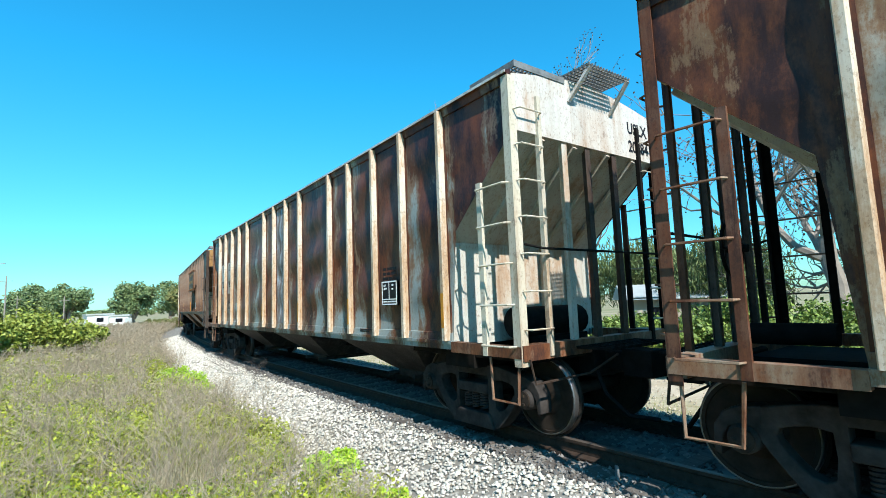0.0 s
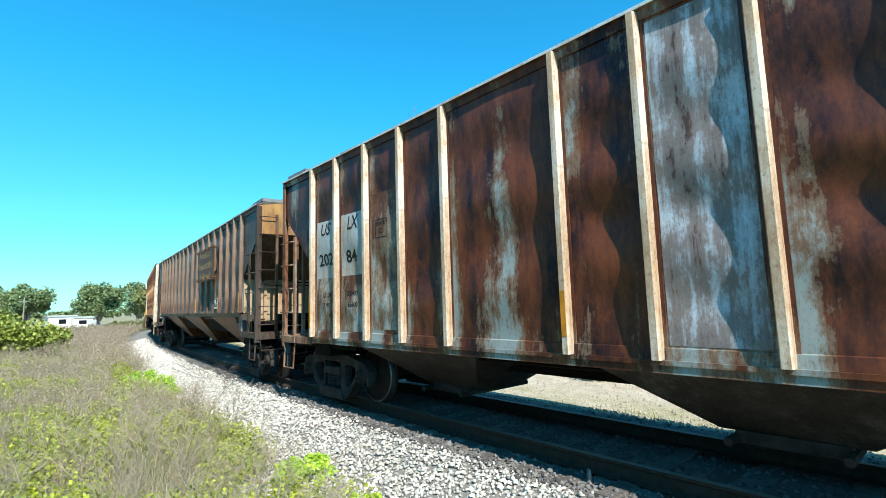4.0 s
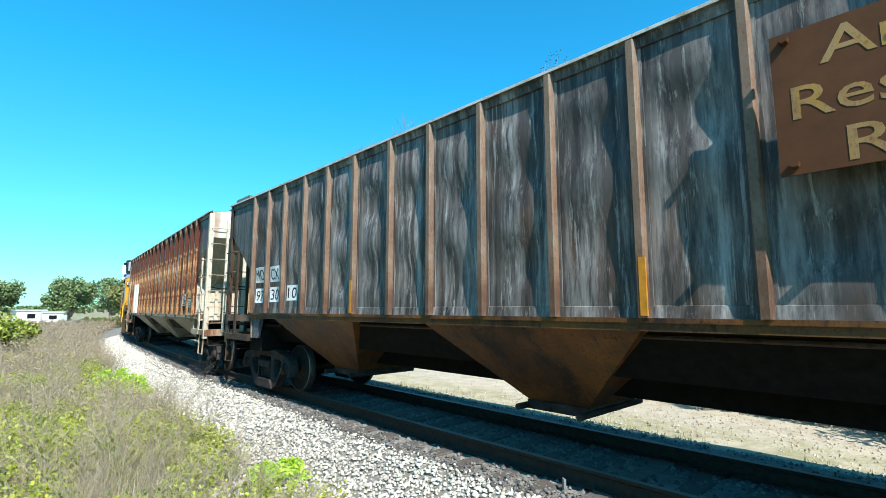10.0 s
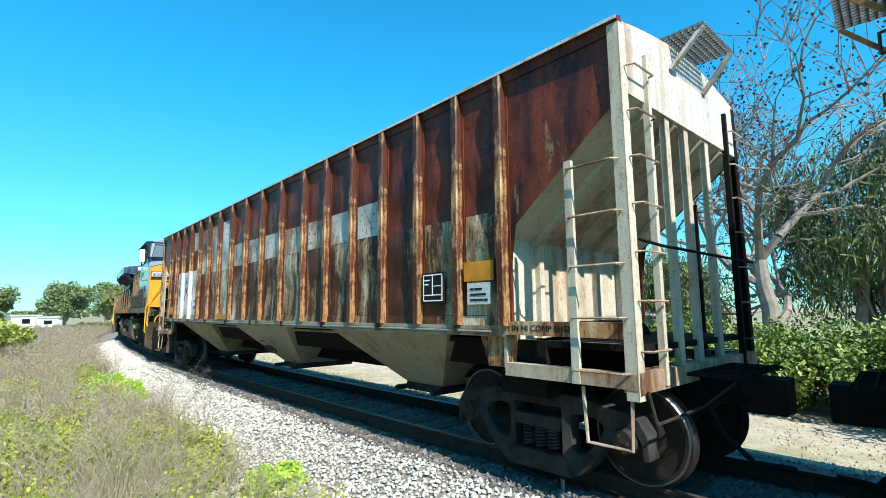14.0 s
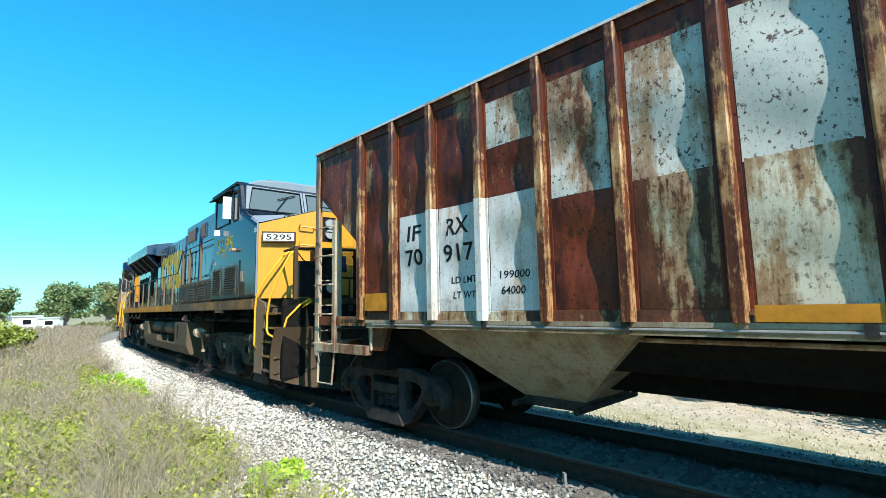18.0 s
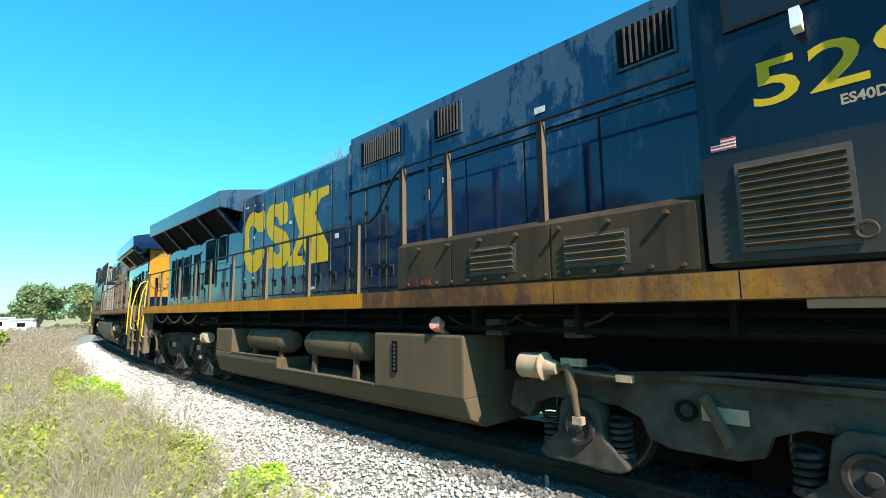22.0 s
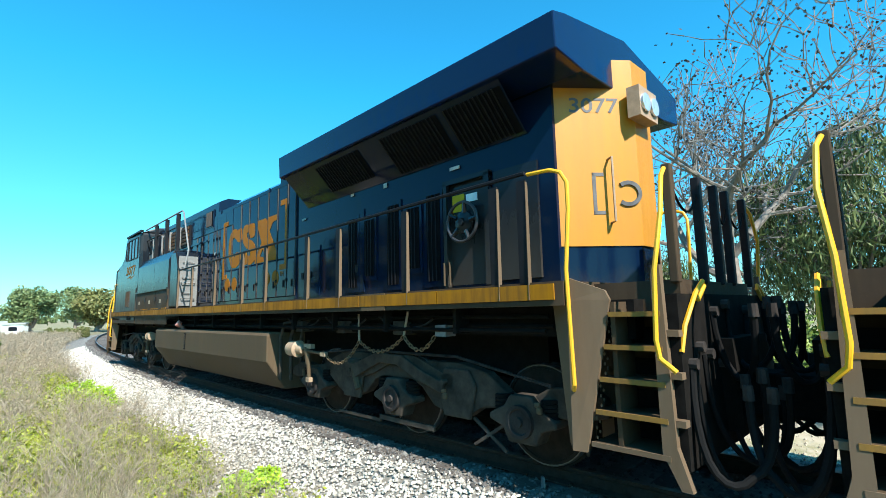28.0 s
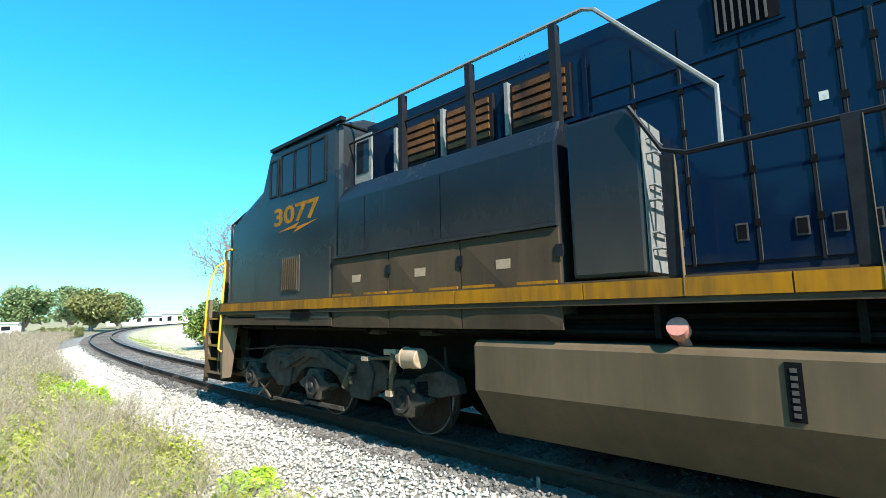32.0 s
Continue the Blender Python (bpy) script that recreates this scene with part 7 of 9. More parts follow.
            lever = [(x(farn + 0.1 * sg), y * 1.35, 1.3), (x(farn + 0.12 * sg), y * 1.3, 1.5), (x(farn + 0.13 * sg), y * 1.05, 1.75), (x(farn + 0.13 * sg), y * 0.85, 1.86), (x(farn + 0.13 * sg), y * 0.82, 1.82), (x(farn + 0.13 * sg), y * 1.0, 1.7)]
            part("uncoupling_lever", Solid().rod(lever, 0.02, 6), M_["rail_y"], eng, "yellow bent uncoupling lever")
            if older and sg < 0:
                a_ = [(-0.28, 0.92, 2.86), (-0.36, 1.12, 2.72), (-0.26, 1.4, 2.3), (-0.14, 1.53, 1.95), (-0.1, 1.54, 1.7), (-0.1, 1.54, 0.98), (-0.06, 1.5, 0.93)]
                b_ = [(-0.98, 1.1, 2.8), (-0.98, 1.2, 2.72), (-0.92, 1.38, 2.34), (-0.79, 1.5, 1.89), (-0.75, 1.53, 1.6), (-0.74, 1.53, 1.3), (-0.78, 1.52, 1.22), (-0.96, 1.48, 1.16)]
            else:
                a_ = [(near - 0.35 * sg, 1.53, 2.95), (near - 0.1 * sg, 1.52, 2.94), (near, 1.5, 2.9), (near + 0.05 * sg, 1.48, 2.8), (near + 0.05 * sg, 1.48, 2.55), (near + 0.02 * sg, 1.52, 2.0), (near + 0.06 * sg, 1.55, 1.0), (near + 0.02 * sg, 1.5, 0.95)]
                b_ = [(farn, 1.15, 2.82), (farn + 0.03 * sg, 1.3, 2.72), (farn + 0.05 * sg, 1.42, 2.4), (farn, 1.5, 1.94), (farn - 0.02 * sg, 1.52, 1.4), (farn, 1.52, 1.26), (farn + 0.1 * sg, 1.48, 1.16)]
            for q in (a_, b_):
                part("grab_iron", Solid().rod([(x(n), y * w, z) for n, w, z in q], 0.02, 8), M_["rail_y"], eng, "yellow grab iron")
        a, b = (n0 - 0.1, n0) if sg < 0 else (n1, n1 + 0.1)
        bx("end_plate", a, b, -1.36, 1.36, 0.42, 1.75, M_["under"], "dark pilot plate")
        bx("end_platform", n0, n1, -1.0, 1.0, 1.72, 1.88, M_["dusty"])
        out = (a + b) / 2
        if sg < 0:
            # swept blade, hollow from top to foot
            V, F = [], []
            for i in range(17):
                u = -1 + i / 8
                for j in range(8):
                    v = j / 7
                    zb = 0.12 + 0.3 * u * u
                    V.append((x(out + sg * (-0.1 + 0.2 * v + 0.5 * (1 - abs(u)) * (1 - 0.6 * v) - 0.1 * math.sin(math.pi * v))), 1.52 * u, zb + (1.34 - zb) * v))
            for i in range(16):
                F += [(i * 8 + j, i * 8 + j + 1, i * 8 + j + 9, i * 8 + j + 8) for j in range(7)]
            back = [(px + d * 0.03, py, pz) for px, py, pz in V]
            part("plow", Solid().add(V, F, True).add(back, [q[::-1] for q in F], True), M_["dusty"], eng, "curved dusty plough blade")
        part("coupler", Solid().box(x(a + (0 if sg < 0 else 0.1)), x(out + 0.5 * sg), -0.12, 0.12, 0.75, 0.98).box(x(out + 0.38 * sg), x(out + 0.72 * sg), -0.2, 0.16, 0.66, 1.04), M_["under"], eng, bevel=0.02)
        part("draft_pocket", Solid().prism([(-0.55, 1.36), (0.55, 1.36), (0.42, 0.55), (-0.42, 0.55)], x(out), x(out + 0.18 * sg), "x"), M_["under"], eng, "dark coupler pocket")
        for y in (1.05, 0.36, -0.13, -0.5, -1.13) if sg > 0 else (1.1, -0.2, -0.85):
            # Nearest post is browner: its sunlit tone is put into the paint.
            bx("end_rail_post", farn - 0.05, farn + 0.03, y - 0.04, y + 0.04, 1.85, 2.88, M_["dusty"] if y > 1 else M_["black"], "", eng, 0.012)
        for ya, yb in ((1.05, 0.36), (-0.13, -0.5), (-0.5, -1.13)):
            part("end_chain", Solid().rod([(x(farn), ya + (yb - ya) * i / 8, 2.75 - 0.25 * (1 - (i / 4 - 1) ** 2)) for i in range(9)], 0.012, 5), M_["under"], eng)
    # headlights
    hb = he if older else 20.5
    hl = bx("headlight_box", hb, hb + 0.14, -0.08, 0.36, 3.68, 4.02, M_["beige"], "twin headlight box")
    for y in (0.03, 0.25):
        part("headlight", Solid().spin([(0, 0.1), (0.03 * d, 0.1), (0.035 * d, 0.085), (0.02 * d, 0.001)][::(1 if d < 0 else 1)], (x(hb + 0.14), y, 3.84), "x", 18), M_["lens"], hl, "glass headlight")
    return eng, x, bx


loco_e, XE, BE = locomotive("older dark blue and yellow diesel locomotive with dusty flanks", 59.1, 1, True)
loco_f, XF, BF = locomotive("dark blue diesel locomotive with grey cab and yellow rear", 101.62, -1, False)


def rounded(poly, keep=0.82, times=2):
    """Cuts the corners of an outline."""
    for _ in range(times):
        poly = [q for (a, b), (c, d) in zip(poly, poly[1:] + poly[:1]) for q in ((a * keep + c * (1 - keep), b * keep + d * (1 - keep)), (c * keep + a * (1 - keep), d * keep + b * (1 - keep)))]
    return poly


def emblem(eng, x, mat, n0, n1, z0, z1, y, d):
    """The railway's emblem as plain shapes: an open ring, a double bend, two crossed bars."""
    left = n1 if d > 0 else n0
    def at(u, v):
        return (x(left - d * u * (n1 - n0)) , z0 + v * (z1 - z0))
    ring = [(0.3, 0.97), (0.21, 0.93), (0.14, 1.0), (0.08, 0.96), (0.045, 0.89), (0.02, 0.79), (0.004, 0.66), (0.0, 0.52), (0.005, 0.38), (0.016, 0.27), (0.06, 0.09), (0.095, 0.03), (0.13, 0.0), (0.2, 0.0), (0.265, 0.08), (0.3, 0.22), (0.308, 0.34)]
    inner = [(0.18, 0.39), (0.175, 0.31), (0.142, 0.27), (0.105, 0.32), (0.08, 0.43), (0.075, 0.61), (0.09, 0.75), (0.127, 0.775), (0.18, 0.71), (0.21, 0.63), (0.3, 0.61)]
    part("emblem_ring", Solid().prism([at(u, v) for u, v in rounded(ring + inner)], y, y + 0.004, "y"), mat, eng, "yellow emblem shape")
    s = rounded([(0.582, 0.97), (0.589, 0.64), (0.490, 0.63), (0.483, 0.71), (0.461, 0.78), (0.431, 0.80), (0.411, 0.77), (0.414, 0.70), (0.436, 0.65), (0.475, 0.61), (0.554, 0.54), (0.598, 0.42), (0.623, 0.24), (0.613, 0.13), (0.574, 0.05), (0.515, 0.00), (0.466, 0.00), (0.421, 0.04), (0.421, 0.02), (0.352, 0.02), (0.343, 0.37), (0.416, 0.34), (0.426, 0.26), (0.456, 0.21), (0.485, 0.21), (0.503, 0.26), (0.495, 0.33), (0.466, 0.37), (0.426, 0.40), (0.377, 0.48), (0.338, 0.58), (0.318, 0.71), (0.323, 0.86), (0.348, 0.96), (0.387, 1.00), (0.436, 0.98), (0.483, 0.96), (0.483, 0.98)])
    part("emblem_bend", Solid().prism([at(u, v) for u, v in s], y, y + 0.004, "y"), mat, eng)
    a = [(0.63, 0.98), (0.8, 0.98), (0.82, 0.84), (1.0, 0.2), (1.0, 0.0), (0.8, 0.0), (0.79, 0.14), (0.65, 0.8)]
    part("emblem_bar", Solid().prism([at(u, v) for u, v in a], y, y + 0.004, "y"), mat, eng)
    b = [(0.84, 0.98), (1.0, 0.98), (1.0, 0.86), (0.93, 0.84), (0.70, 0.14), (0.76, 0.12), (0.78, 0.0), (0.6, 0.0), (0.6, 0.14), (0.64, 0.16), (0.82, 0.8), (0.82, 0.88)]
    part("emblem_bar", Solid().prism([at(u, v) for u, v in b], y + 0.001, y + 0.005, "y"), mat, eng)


def signs(eng, bx, rows, y):
    for n, z, w, h in rows:
        bx("notice_label", n + 0.2 * w, n + 0.8 * w, y, y + 0.004, z + 0.2 * h, z + 0.8 * h, M_["notice"], "small white notice label")


def detail_e():
    """Fittings of the older engine on its outer side."""
    e, x, bx = loco_e, XE, BE
    W = 1.5
    # dusty lower casing behind the cab, with louvres
    case = part("lower_casing", Solid().prism([(1.46, 1.9), (1.5, 1.9), (1.5, 2.46), (1.44, 2.52), (0.95, 2.54), (0.95, 1.9)], x(3.36), x(7.05), "x"), M_["soot"], e, "sooty brown lower casing")
    for a, b in ((3.38, 4.7), (4.72, 6.05), (6.07, 7.04)):
        bx("casing_panel", a + 0.01, b, 1.5, 1.512, 1.93, 2.44, M_["soot"], "", case)
    for a in (3.95, 5.15):
        fr = bx("louvre_frame", a - 0.02, a + 0.62, 1.5, 1.516, 2.02, 2.32, M_["louvre"], "pale slatted louvre")
        for i in range(4):
            part("slat", Solid().box(-0.29, 0.29, -0.022, 0.022, -0.006, 0.006), M_["tank"], fr).matrix_basis = pose(x(a + 0.3), 1.53, 2.07 + 0.068 * i, 35, 0, 0)
    for i in range(14):
        part("casing_bolt", Solid().rod([(x(3.5 + 0.255 * i), 1.48, 1.97), (x(3.5 + 0.255 * i), 1.55, 1.97)], 0.018, 6), M_["dusty"], case)
    for i in range(7):
        part("casing_bolt", Solid().rod([(x(3.6 + 0.5 * i), 1.48, 2.4), (x(3.6 + 0.5 * i), 1.58, 2.4)], 0.02, 6), M_["dusty"], case)
    # louvred doors under the cab side
    fr = bx("cab_door_panel", 1.1, 3.32, W, W + 0.02, 1.96, 2.77, M_["grey_cab"], "panel with louvred doors")
    for a, wd in ((1.26, 0.84), (2.43, 0.67)):
        d = bx("louvred_door", a, a + wd, W + 0.02, W + 0.035, 2.02, 2.68, M_["louvre"], "dark louvred door")
        for i in range(11):
            part("slat", Solid().box(0.03 - wd / 2, wd / 2 - 0.03, -0.02, 0.02, -0.005, 0.005), M_["dusty"], d).matrix_basis = pose(x(a + wd / 2), W + 0.045, 2.07 + 0.055 * i, 35, 0, 0)
        part("door_ring", Solid().rod([(x(a - 0.02) + 0.05 * math.cos(t), W + 0.06, 2.1 + 0.05 * math.sin(t)) for t in np.linspace(0, 6.284, 14)], 0.014, 5), M_["dusty"], d)
    bx("stencil_plate", 0.85, 1.03, W, W + 0.008, 2.3, 2.52, M_["beige"], "beige round-marked plate")
    bx("stencil_plate", 0.72, 1.0, W, W + 0.008, 2.0, 2.27, M_["dusty"], "brown access plate")
    bx("builder_plate", -0.0, 0.18, W, W + 0.006, 3.27, 3.36, M_["patch"], "pale number plate")
    writing("ES40DC", 0.07, "class_mark", M_["beige"], e, x(2.46), 2.94, W + 0.002, 0.3)
    flag = bx("flag_decal", 3.08, 3.25, W, W + 0.004, 2.81, 2.9, M_["white"], "small striped flag decal")
    for i in range(4):
        bx("flag_stripe", 3.08, 3.25, W + 0.004, W + 0.006, 2.812 + 0.025 * i, 2.824 + 0.025 * i, M_["red"], "", flag)
    bx("flag_canton", 3.18, 3.25, W + 0.006, W + 0.008, 2.858, 2.9, M_["blue_f"], "", flag)
    hp = bx("sill_plate", 2.1, 2.75, W + 0.02, W + 0.06, 1.62, 1.86, M_["tank"], "brown bracket plate with two holes")
    for q in (2.28, 2.57):
        part("plate_hole", Solid().rod([(x(q), W + 0.055, 1.76), (x(q), W + 0.063, 1.76)], 0.03, 12), M_["dark"], hp)
    # mirrors and awning
    part("wind_deflector", Solid().box(x(1.8), x(1.84), W + 0.02, W + 0.2, 3.8, 4.32), M_["white"], e, "white wind deflector panel")
    part("mirror", Solid().box(x(2.6), x(2.66), W + 0.04, W + 0.16, 3.5, 3.64), M_["white"], e, "small white mirror")
    part("awning", Solid().prism([(W - 0.05, 4.5), (W + 0.14, 4.44), (W + 0.14, 4.47), (W - 0.05, 4.56)], x(1.8), x(3.3), "x"), M_["black"], e)
    part("horn_knob", Solid().rod([(x(1.42), W, 3.03), (x(1.42), W + 0.1, 3.03)], [0.035, 0.05], 8), M_["beige"], e)
    # number board on the angled nose
    a0, a1 = Vector((x(0.01), W - 0.02, 0)), Vector((x(-0.48), 0.42, 0))
    along = (a1 - a0).normalized()
    out = Vector((along.y, -along.x, 0))
    if out.y < 0:
        out = -out
    m = Matrix(((along.x, out.x, 0, a0.x), (along.y, out.y, 0, a0.y), (0, 0, 1, 0), (0, 0, 0, 1)))
    nb = part("number_board", Solid().box(0.08, 0.74, 0.0, 0.1, 3.04, 3.26, m), M_["dusty"], e, "framed number board")
    part("board_face", Solid().box(0.11, 0.71, 0.1, 0.106, 3.07, 3.23, m), M_["notice"], nb)
    w = writing("5295", 0.11, "board_number", M_["black"], nb, 0, 0, 0, 0.5, bold=0.015)
    w.matrix_basis = m @ Matrix(((-1, 0, 0, 0.16), (0, 1, 0, 0.107), (0, 0, 1, 3.095), (0, 0, 0, 1)))
    # nose fittings
    for z in (3.38, 3.0):
        part("nose_grab", Solid().rod([m @ Vector((0.82, 0.0, z + 0.05)), m @ Vector((0.82, 0.09, z + 0.05)), m @ Vector((0.82, 0.09, z)), m @ Vector((1.1, 0.09, z - 0.03)), m @ Vector((1.1, 0.0, z - 0.03))], 0.016, 6), M_["yellow"], e, "yellow grab step")
    part("nose_door", Solid().box(x(-0.48), x(-0.5), -0.32, 0.32, 1.95, 2.95), M_["yellow"], e, "yellow nose door", None, 0.01)
    part("headlight", Solid().rod([(x(-0.49), 0.15, 3.47), (x(-0.55), 0.15, 3.47)], 0.1, 16), M_["lens"], e, "glass headlight")
    part("headlight", Solid().rod([(x(-0.49), 0.15, 3.25), (x(-0.55), 0.15, 3.25)], 0.1, 16), M_["lens"], e, "glass headlight")
    part("ditch_light", Solid().rod([(x(-0.94), -0.85, 2.08), (x(-1.07), -0.85, 2.08)], [0.08, 0.1], 16), M_["lens"], e, "ditch light")
    part("ditch_light", Solid().rod([(x(-0.94), 0.38, 2.08), (x(-1.07), 0.38, 2.08)], [0.08, 0.1], 16), M_["lens"], e, "ditch light")
    bx("front_stripe", -1.006, -1.0, -1.0, 1.0, 1.73, 1.86, M_["stripe_old"], "rusty gold platform edge")
    for y in (-0.85, 0.38):
        part("light_bucket", Solid().rod([(x(-0.9), y, 2.08), (x(-1.05), y, 2.08)], [0.12, 0.145], 18), M_["black"], e, "black lamp housing")
    bx("headlight_plate", -0.5, -0.485, 0.0, 0.3, 3.1, 3.62, M_["black"], "black headlight plate")
    part("wheel_box", Solid().box(x(-0.62), x(-0.94), 0.06, 0.64, 1.88, 2.86), M_["black"], e, "black equipment box on the front platform", None, 0.02)
    part("nose_shape", Solid().prism([(-0.28, 2.45), (0.28, 2.45), (0.24, 2.8), (-0.24, 2.8)], x(-0.503), x(-0.507), "x"), M_["blue"], e, "dark blue emblem patch")
    part("platform_rail", Solid().rod([(x(-0.45), 1.1, 2.84), (x(-0.98), 1.1, 2.84), (x(-1.0), -0.2, 2.88)], 0.03, 6), M_["dusty"], e)
    part("platform_panel", Solid().box(x(-1.0), x(-0.97), 0.7, 1.06, 1.9, 2.6), M_["black"], e, "dark platform panel")
    part("nose_rail", Solid().rod([(x(0.1), -1.0, 3.5), (x(0.1), -1.0, 3.66), (x(0.1), 0.9, 3.7), (x(0.1), 0.9, 3.5)], 0.016, 5), M_["black"], e)
    signs(e, bx, ((10.1, 2.05, 0.22, 0.08), (10.9, 2.05, 0.16, 0.07), (11.06, 3.4, 0.16, 0.1), (9.3, 2.9, 0.2, 0.14), (7.5, 3.3, 0.18, 0.14), (6.6, 3.35, 0.16, 0.13), (5.0, 3.85, 0.24, 0.12), (15.2, 3.45, 0.14, 0.08), (13.2, 4.07, 0.2, 0.06), (12.8, 4.06, 0.14, 0.06), (12.36, 4.0, 0.12, 0.07), (12.82, 3.3, 0.16, 0.1), (13.26, 2.41, 0.14, 0.04), (12.76, 2.4, 0.2, 0.06)), 0.972)
    for n in (12.87,):
        part("peep_hole", Solid().spin([(0.0, 0.001), (0.0, 0.07), (0.008, 0.07), (0.008, 0.045), (0.002, 0.04), (0.002, 0.001)], (x(n), 0.972, 3.5), "y", 16), M_["black"], e, "round inspection port")
    bx("warning_label", 6.66, 6.84, 1.512, 1.52, 1.94, 2.06, M_["rust_d"], "faded red warning label")
    bx("warning_label", 6.42, 6.6, 1.512, 1.52, 1.95, 2.02, M_["rust_d"], "faded red warning label")
    bx("arrow_mark", 7.0, 7.06, 0.966, 0.972, 3.18, 3.34, M_["yellow_tape"])
    for a, z in ((4.84, 2.5), (6.2, 2.5), (7.05, 2.0)):
        part("hood_post", Solid().box(x(a - 0.045), x(a + 0.02), 1.41, 1.46, z, 3.55), M_["black"], e)
        # Tan strip paints the sunlit edge onto the dark post.
        part("post_flange", Solid().box(x(a - 0.052), x(a - 0.046), 1.4, 1.465, z, 3.55), M_["well"], e)
    part("upper_rail", Solid().rod([(x(8.3), 1.45, 2.91), (x(7.78), 1.45, 2.92), (x(7.6), 1.45, 3.0), (x(7.2), 1.45, 3.46), (x(7.04), 1.45, 3.56), (x(3.37), 1.45, 3.55)], 0.017, 6), M_["black"], e, "dark upper handrail")
    for n in (15.64, 16.83, 18.04):
        pts = [(x(n - 0.62 + 1.24 * i / 8), 1.45, 1.62 - 0.2 * (1 - (i / 4 - 1) ** 2)) for i in range(9)]
        part("safety_chain", Solid().rod(pts, 0.018, 5), M_["chain"], e, "rusty hanging chain")


MARK = plain("grey emblem paint", (0.1, 0.1, 0.1), 0.6)


def detail_f():
    """Fittings of the newer engine on its outer side."""
    e, x, bx = loco_f, XF, BF
    W = 1.5
    case = part("equipment_casing", Solid().prism([(0.95, 1.6), (1.5, 1.6), (1.5, 3.3), (1.38, 3.55), (0.95, 3.58)], x(3.98), x(7.6), "x"), M_["grey_cab"], e, "dark equipment casing beside the hood", None, 0.02)
    for a, b in ((4.0, 4.6), (4.62, 6.05), (6.07, 7.58)):
        bx("casing_panel", a, b, W, W + 0.012, 2.5, 3.28, M_["grey_cab"], "", case)
    for i in range(3):
        a, b = ((3.88, 5.12), (5.14, 6.35), (6.37, 7.6))[i]
        q = [Vector((x(a), W, 1.46)), Vector((x(b), W, 1.46)), Vector((x(b), W, 2.44)), Vector((x(a), W, 2.44)), Vector((x((a + b) / 2), W + 0.035, 1.9))]
        q += [p - Vector((0, 0.03, 0)) for p in q[:4]]
        fc = [(0, 1, 4), (1, 2, 4), (2, 3, 4), (3, 0, 4), (0, 5, 6, 1), (1, 6, 7, 2), (2, 7, 8, 3), (3, 8, 5, 0)]
        part("skirt_panel", Solid().add([p + Vector((0, 0.016, 0)) for p in q], fc), M_["dusty"], case, "dusty creased lower skirt")
        bx("sill_stripe", a + 0.03, b - 0.03, W, W + 0.043, 1.78, 1.93, M_["stripe_f"], "gold sill stripe", case)
        bx("skirt_label", a + 0.5, a + 0.68, W + 0.016, W + 0.042, 2.08, 2.18, M_["beige"], "", case)
        for z in (1.75, 2.15):
            bx("skirt_hinge", b - 0.03, b + 0.05, W + 0.012, W + 0.035, z, z + 0.12, M_["black"], "", case)
    bx("casing_ledge", 3.9, 7.6, W, W + 0.05, 2.45, 2.49, M_["grey_cab"], "", case)
    # ladder box
    lb = part("ladder_box", Solid().prism([(x(7.72), 1.92), (x(8.42), 1.92), (x(8.42), 3.3), (x(8.3), 3.43), (x(7.72), 3.43)], 0.95, 1.5, "y"), M_["grey_cab"], e, "ladder box with rungs", None, 0.04)
    for i in range(3):
        z = 2.15 + 0.42 * i
        part("rung", Solid().rod([(x(8.42), 1.08, z), (x(8.5), 1.08, z), (x(8.5), 1.4, z), (x(8.42), 1.4, z)], 0.015, 5), M_["steel"], lb)
        part("rung", Solid().rod([(x(8.42), 1.1, z + 0.14), (x(8.47), 1.1, z + 0.14), (x(8.47), 1.38, z + 0.14), (x(8.42), 1.38, z + 0.14)], 0.012, 5), M_["steel"], lb)
    bx("ladder_face", 8.42, 8.428, 1.0, 1.48, 1.95, 3.3, M_["steel"], "grey ladder face", lb)
    # slatted brown filters and the rail above them
    for a in (4.78, 5.72, 6.77):
        fr = bx("filter_frame", a, a + 0.78, 0.95, 1.0, 3.72, 4.34, M_["black"], "filter with brown slats")
        for i in range(5):
            bx("slat", a + 0.05, a + 0.73, 1.0, 1.03, 3.78 + 0.11 * i, 3.85 + 0.11 * i, M_["hop_c"], "", fr)
        bx("filter_edge", a - 0.05, a, 0.95, 1.06, 3.7, 4.36, M_["steel"], "", fr)
    for a in (5.2, 6.4, 7.55):
        part("rail_post", Solid().box(x(a - 0.04), x(a + 0.04), 1.26, 1.36, 3.5, 4.62), M_["black"], e)
    part("upper_rail", Solid().rod([(x(3.72), 1.3, 4.66), (x(7.87), 1.3, 4.66), (x(8.0), 1.3, 4.6), (x(9.02), 1.42, 3.4), (x(9.03), 1.5, 2.9)], 0.022, 6), M_["steel"], e, "grey upper handrail")
    part("upper_rail", Solid().rod([(x(3.72), 1.3, 4.25), (x(7.55), 1.3, 4.25)], 0.016, 6), M_["black"], e)
    bx("side_screen", 4.02, 4.42, 1.2, 1.23, 3.55, 4.35, M_["steel"], "pale window shield")
    part("window_frame", Solid().box(x(4.08), x(4.36), 1.23, 1.24, 3.75, 4.25), M_["glass"], e)
    # cab lower side
    bx("cab_step_panel", 1.5, 3.8, W, W + 0.03, 1.56, 2.66, M_["grey_cab"], "lower cab side panel")
    fr = bx("cab_grille", 2.4, 2.98, W + 0.03, W + 0.045, 2.02, 2.6, M_["louvre"], "small dark grille")
    for i in range(8):
        bx("slat", 2.44 + 0.065 * i, 2.468 + 0.065 * i, W + 0.045, W + 0.06, 2.05, 2.57, M_["dusty"], "", fr)
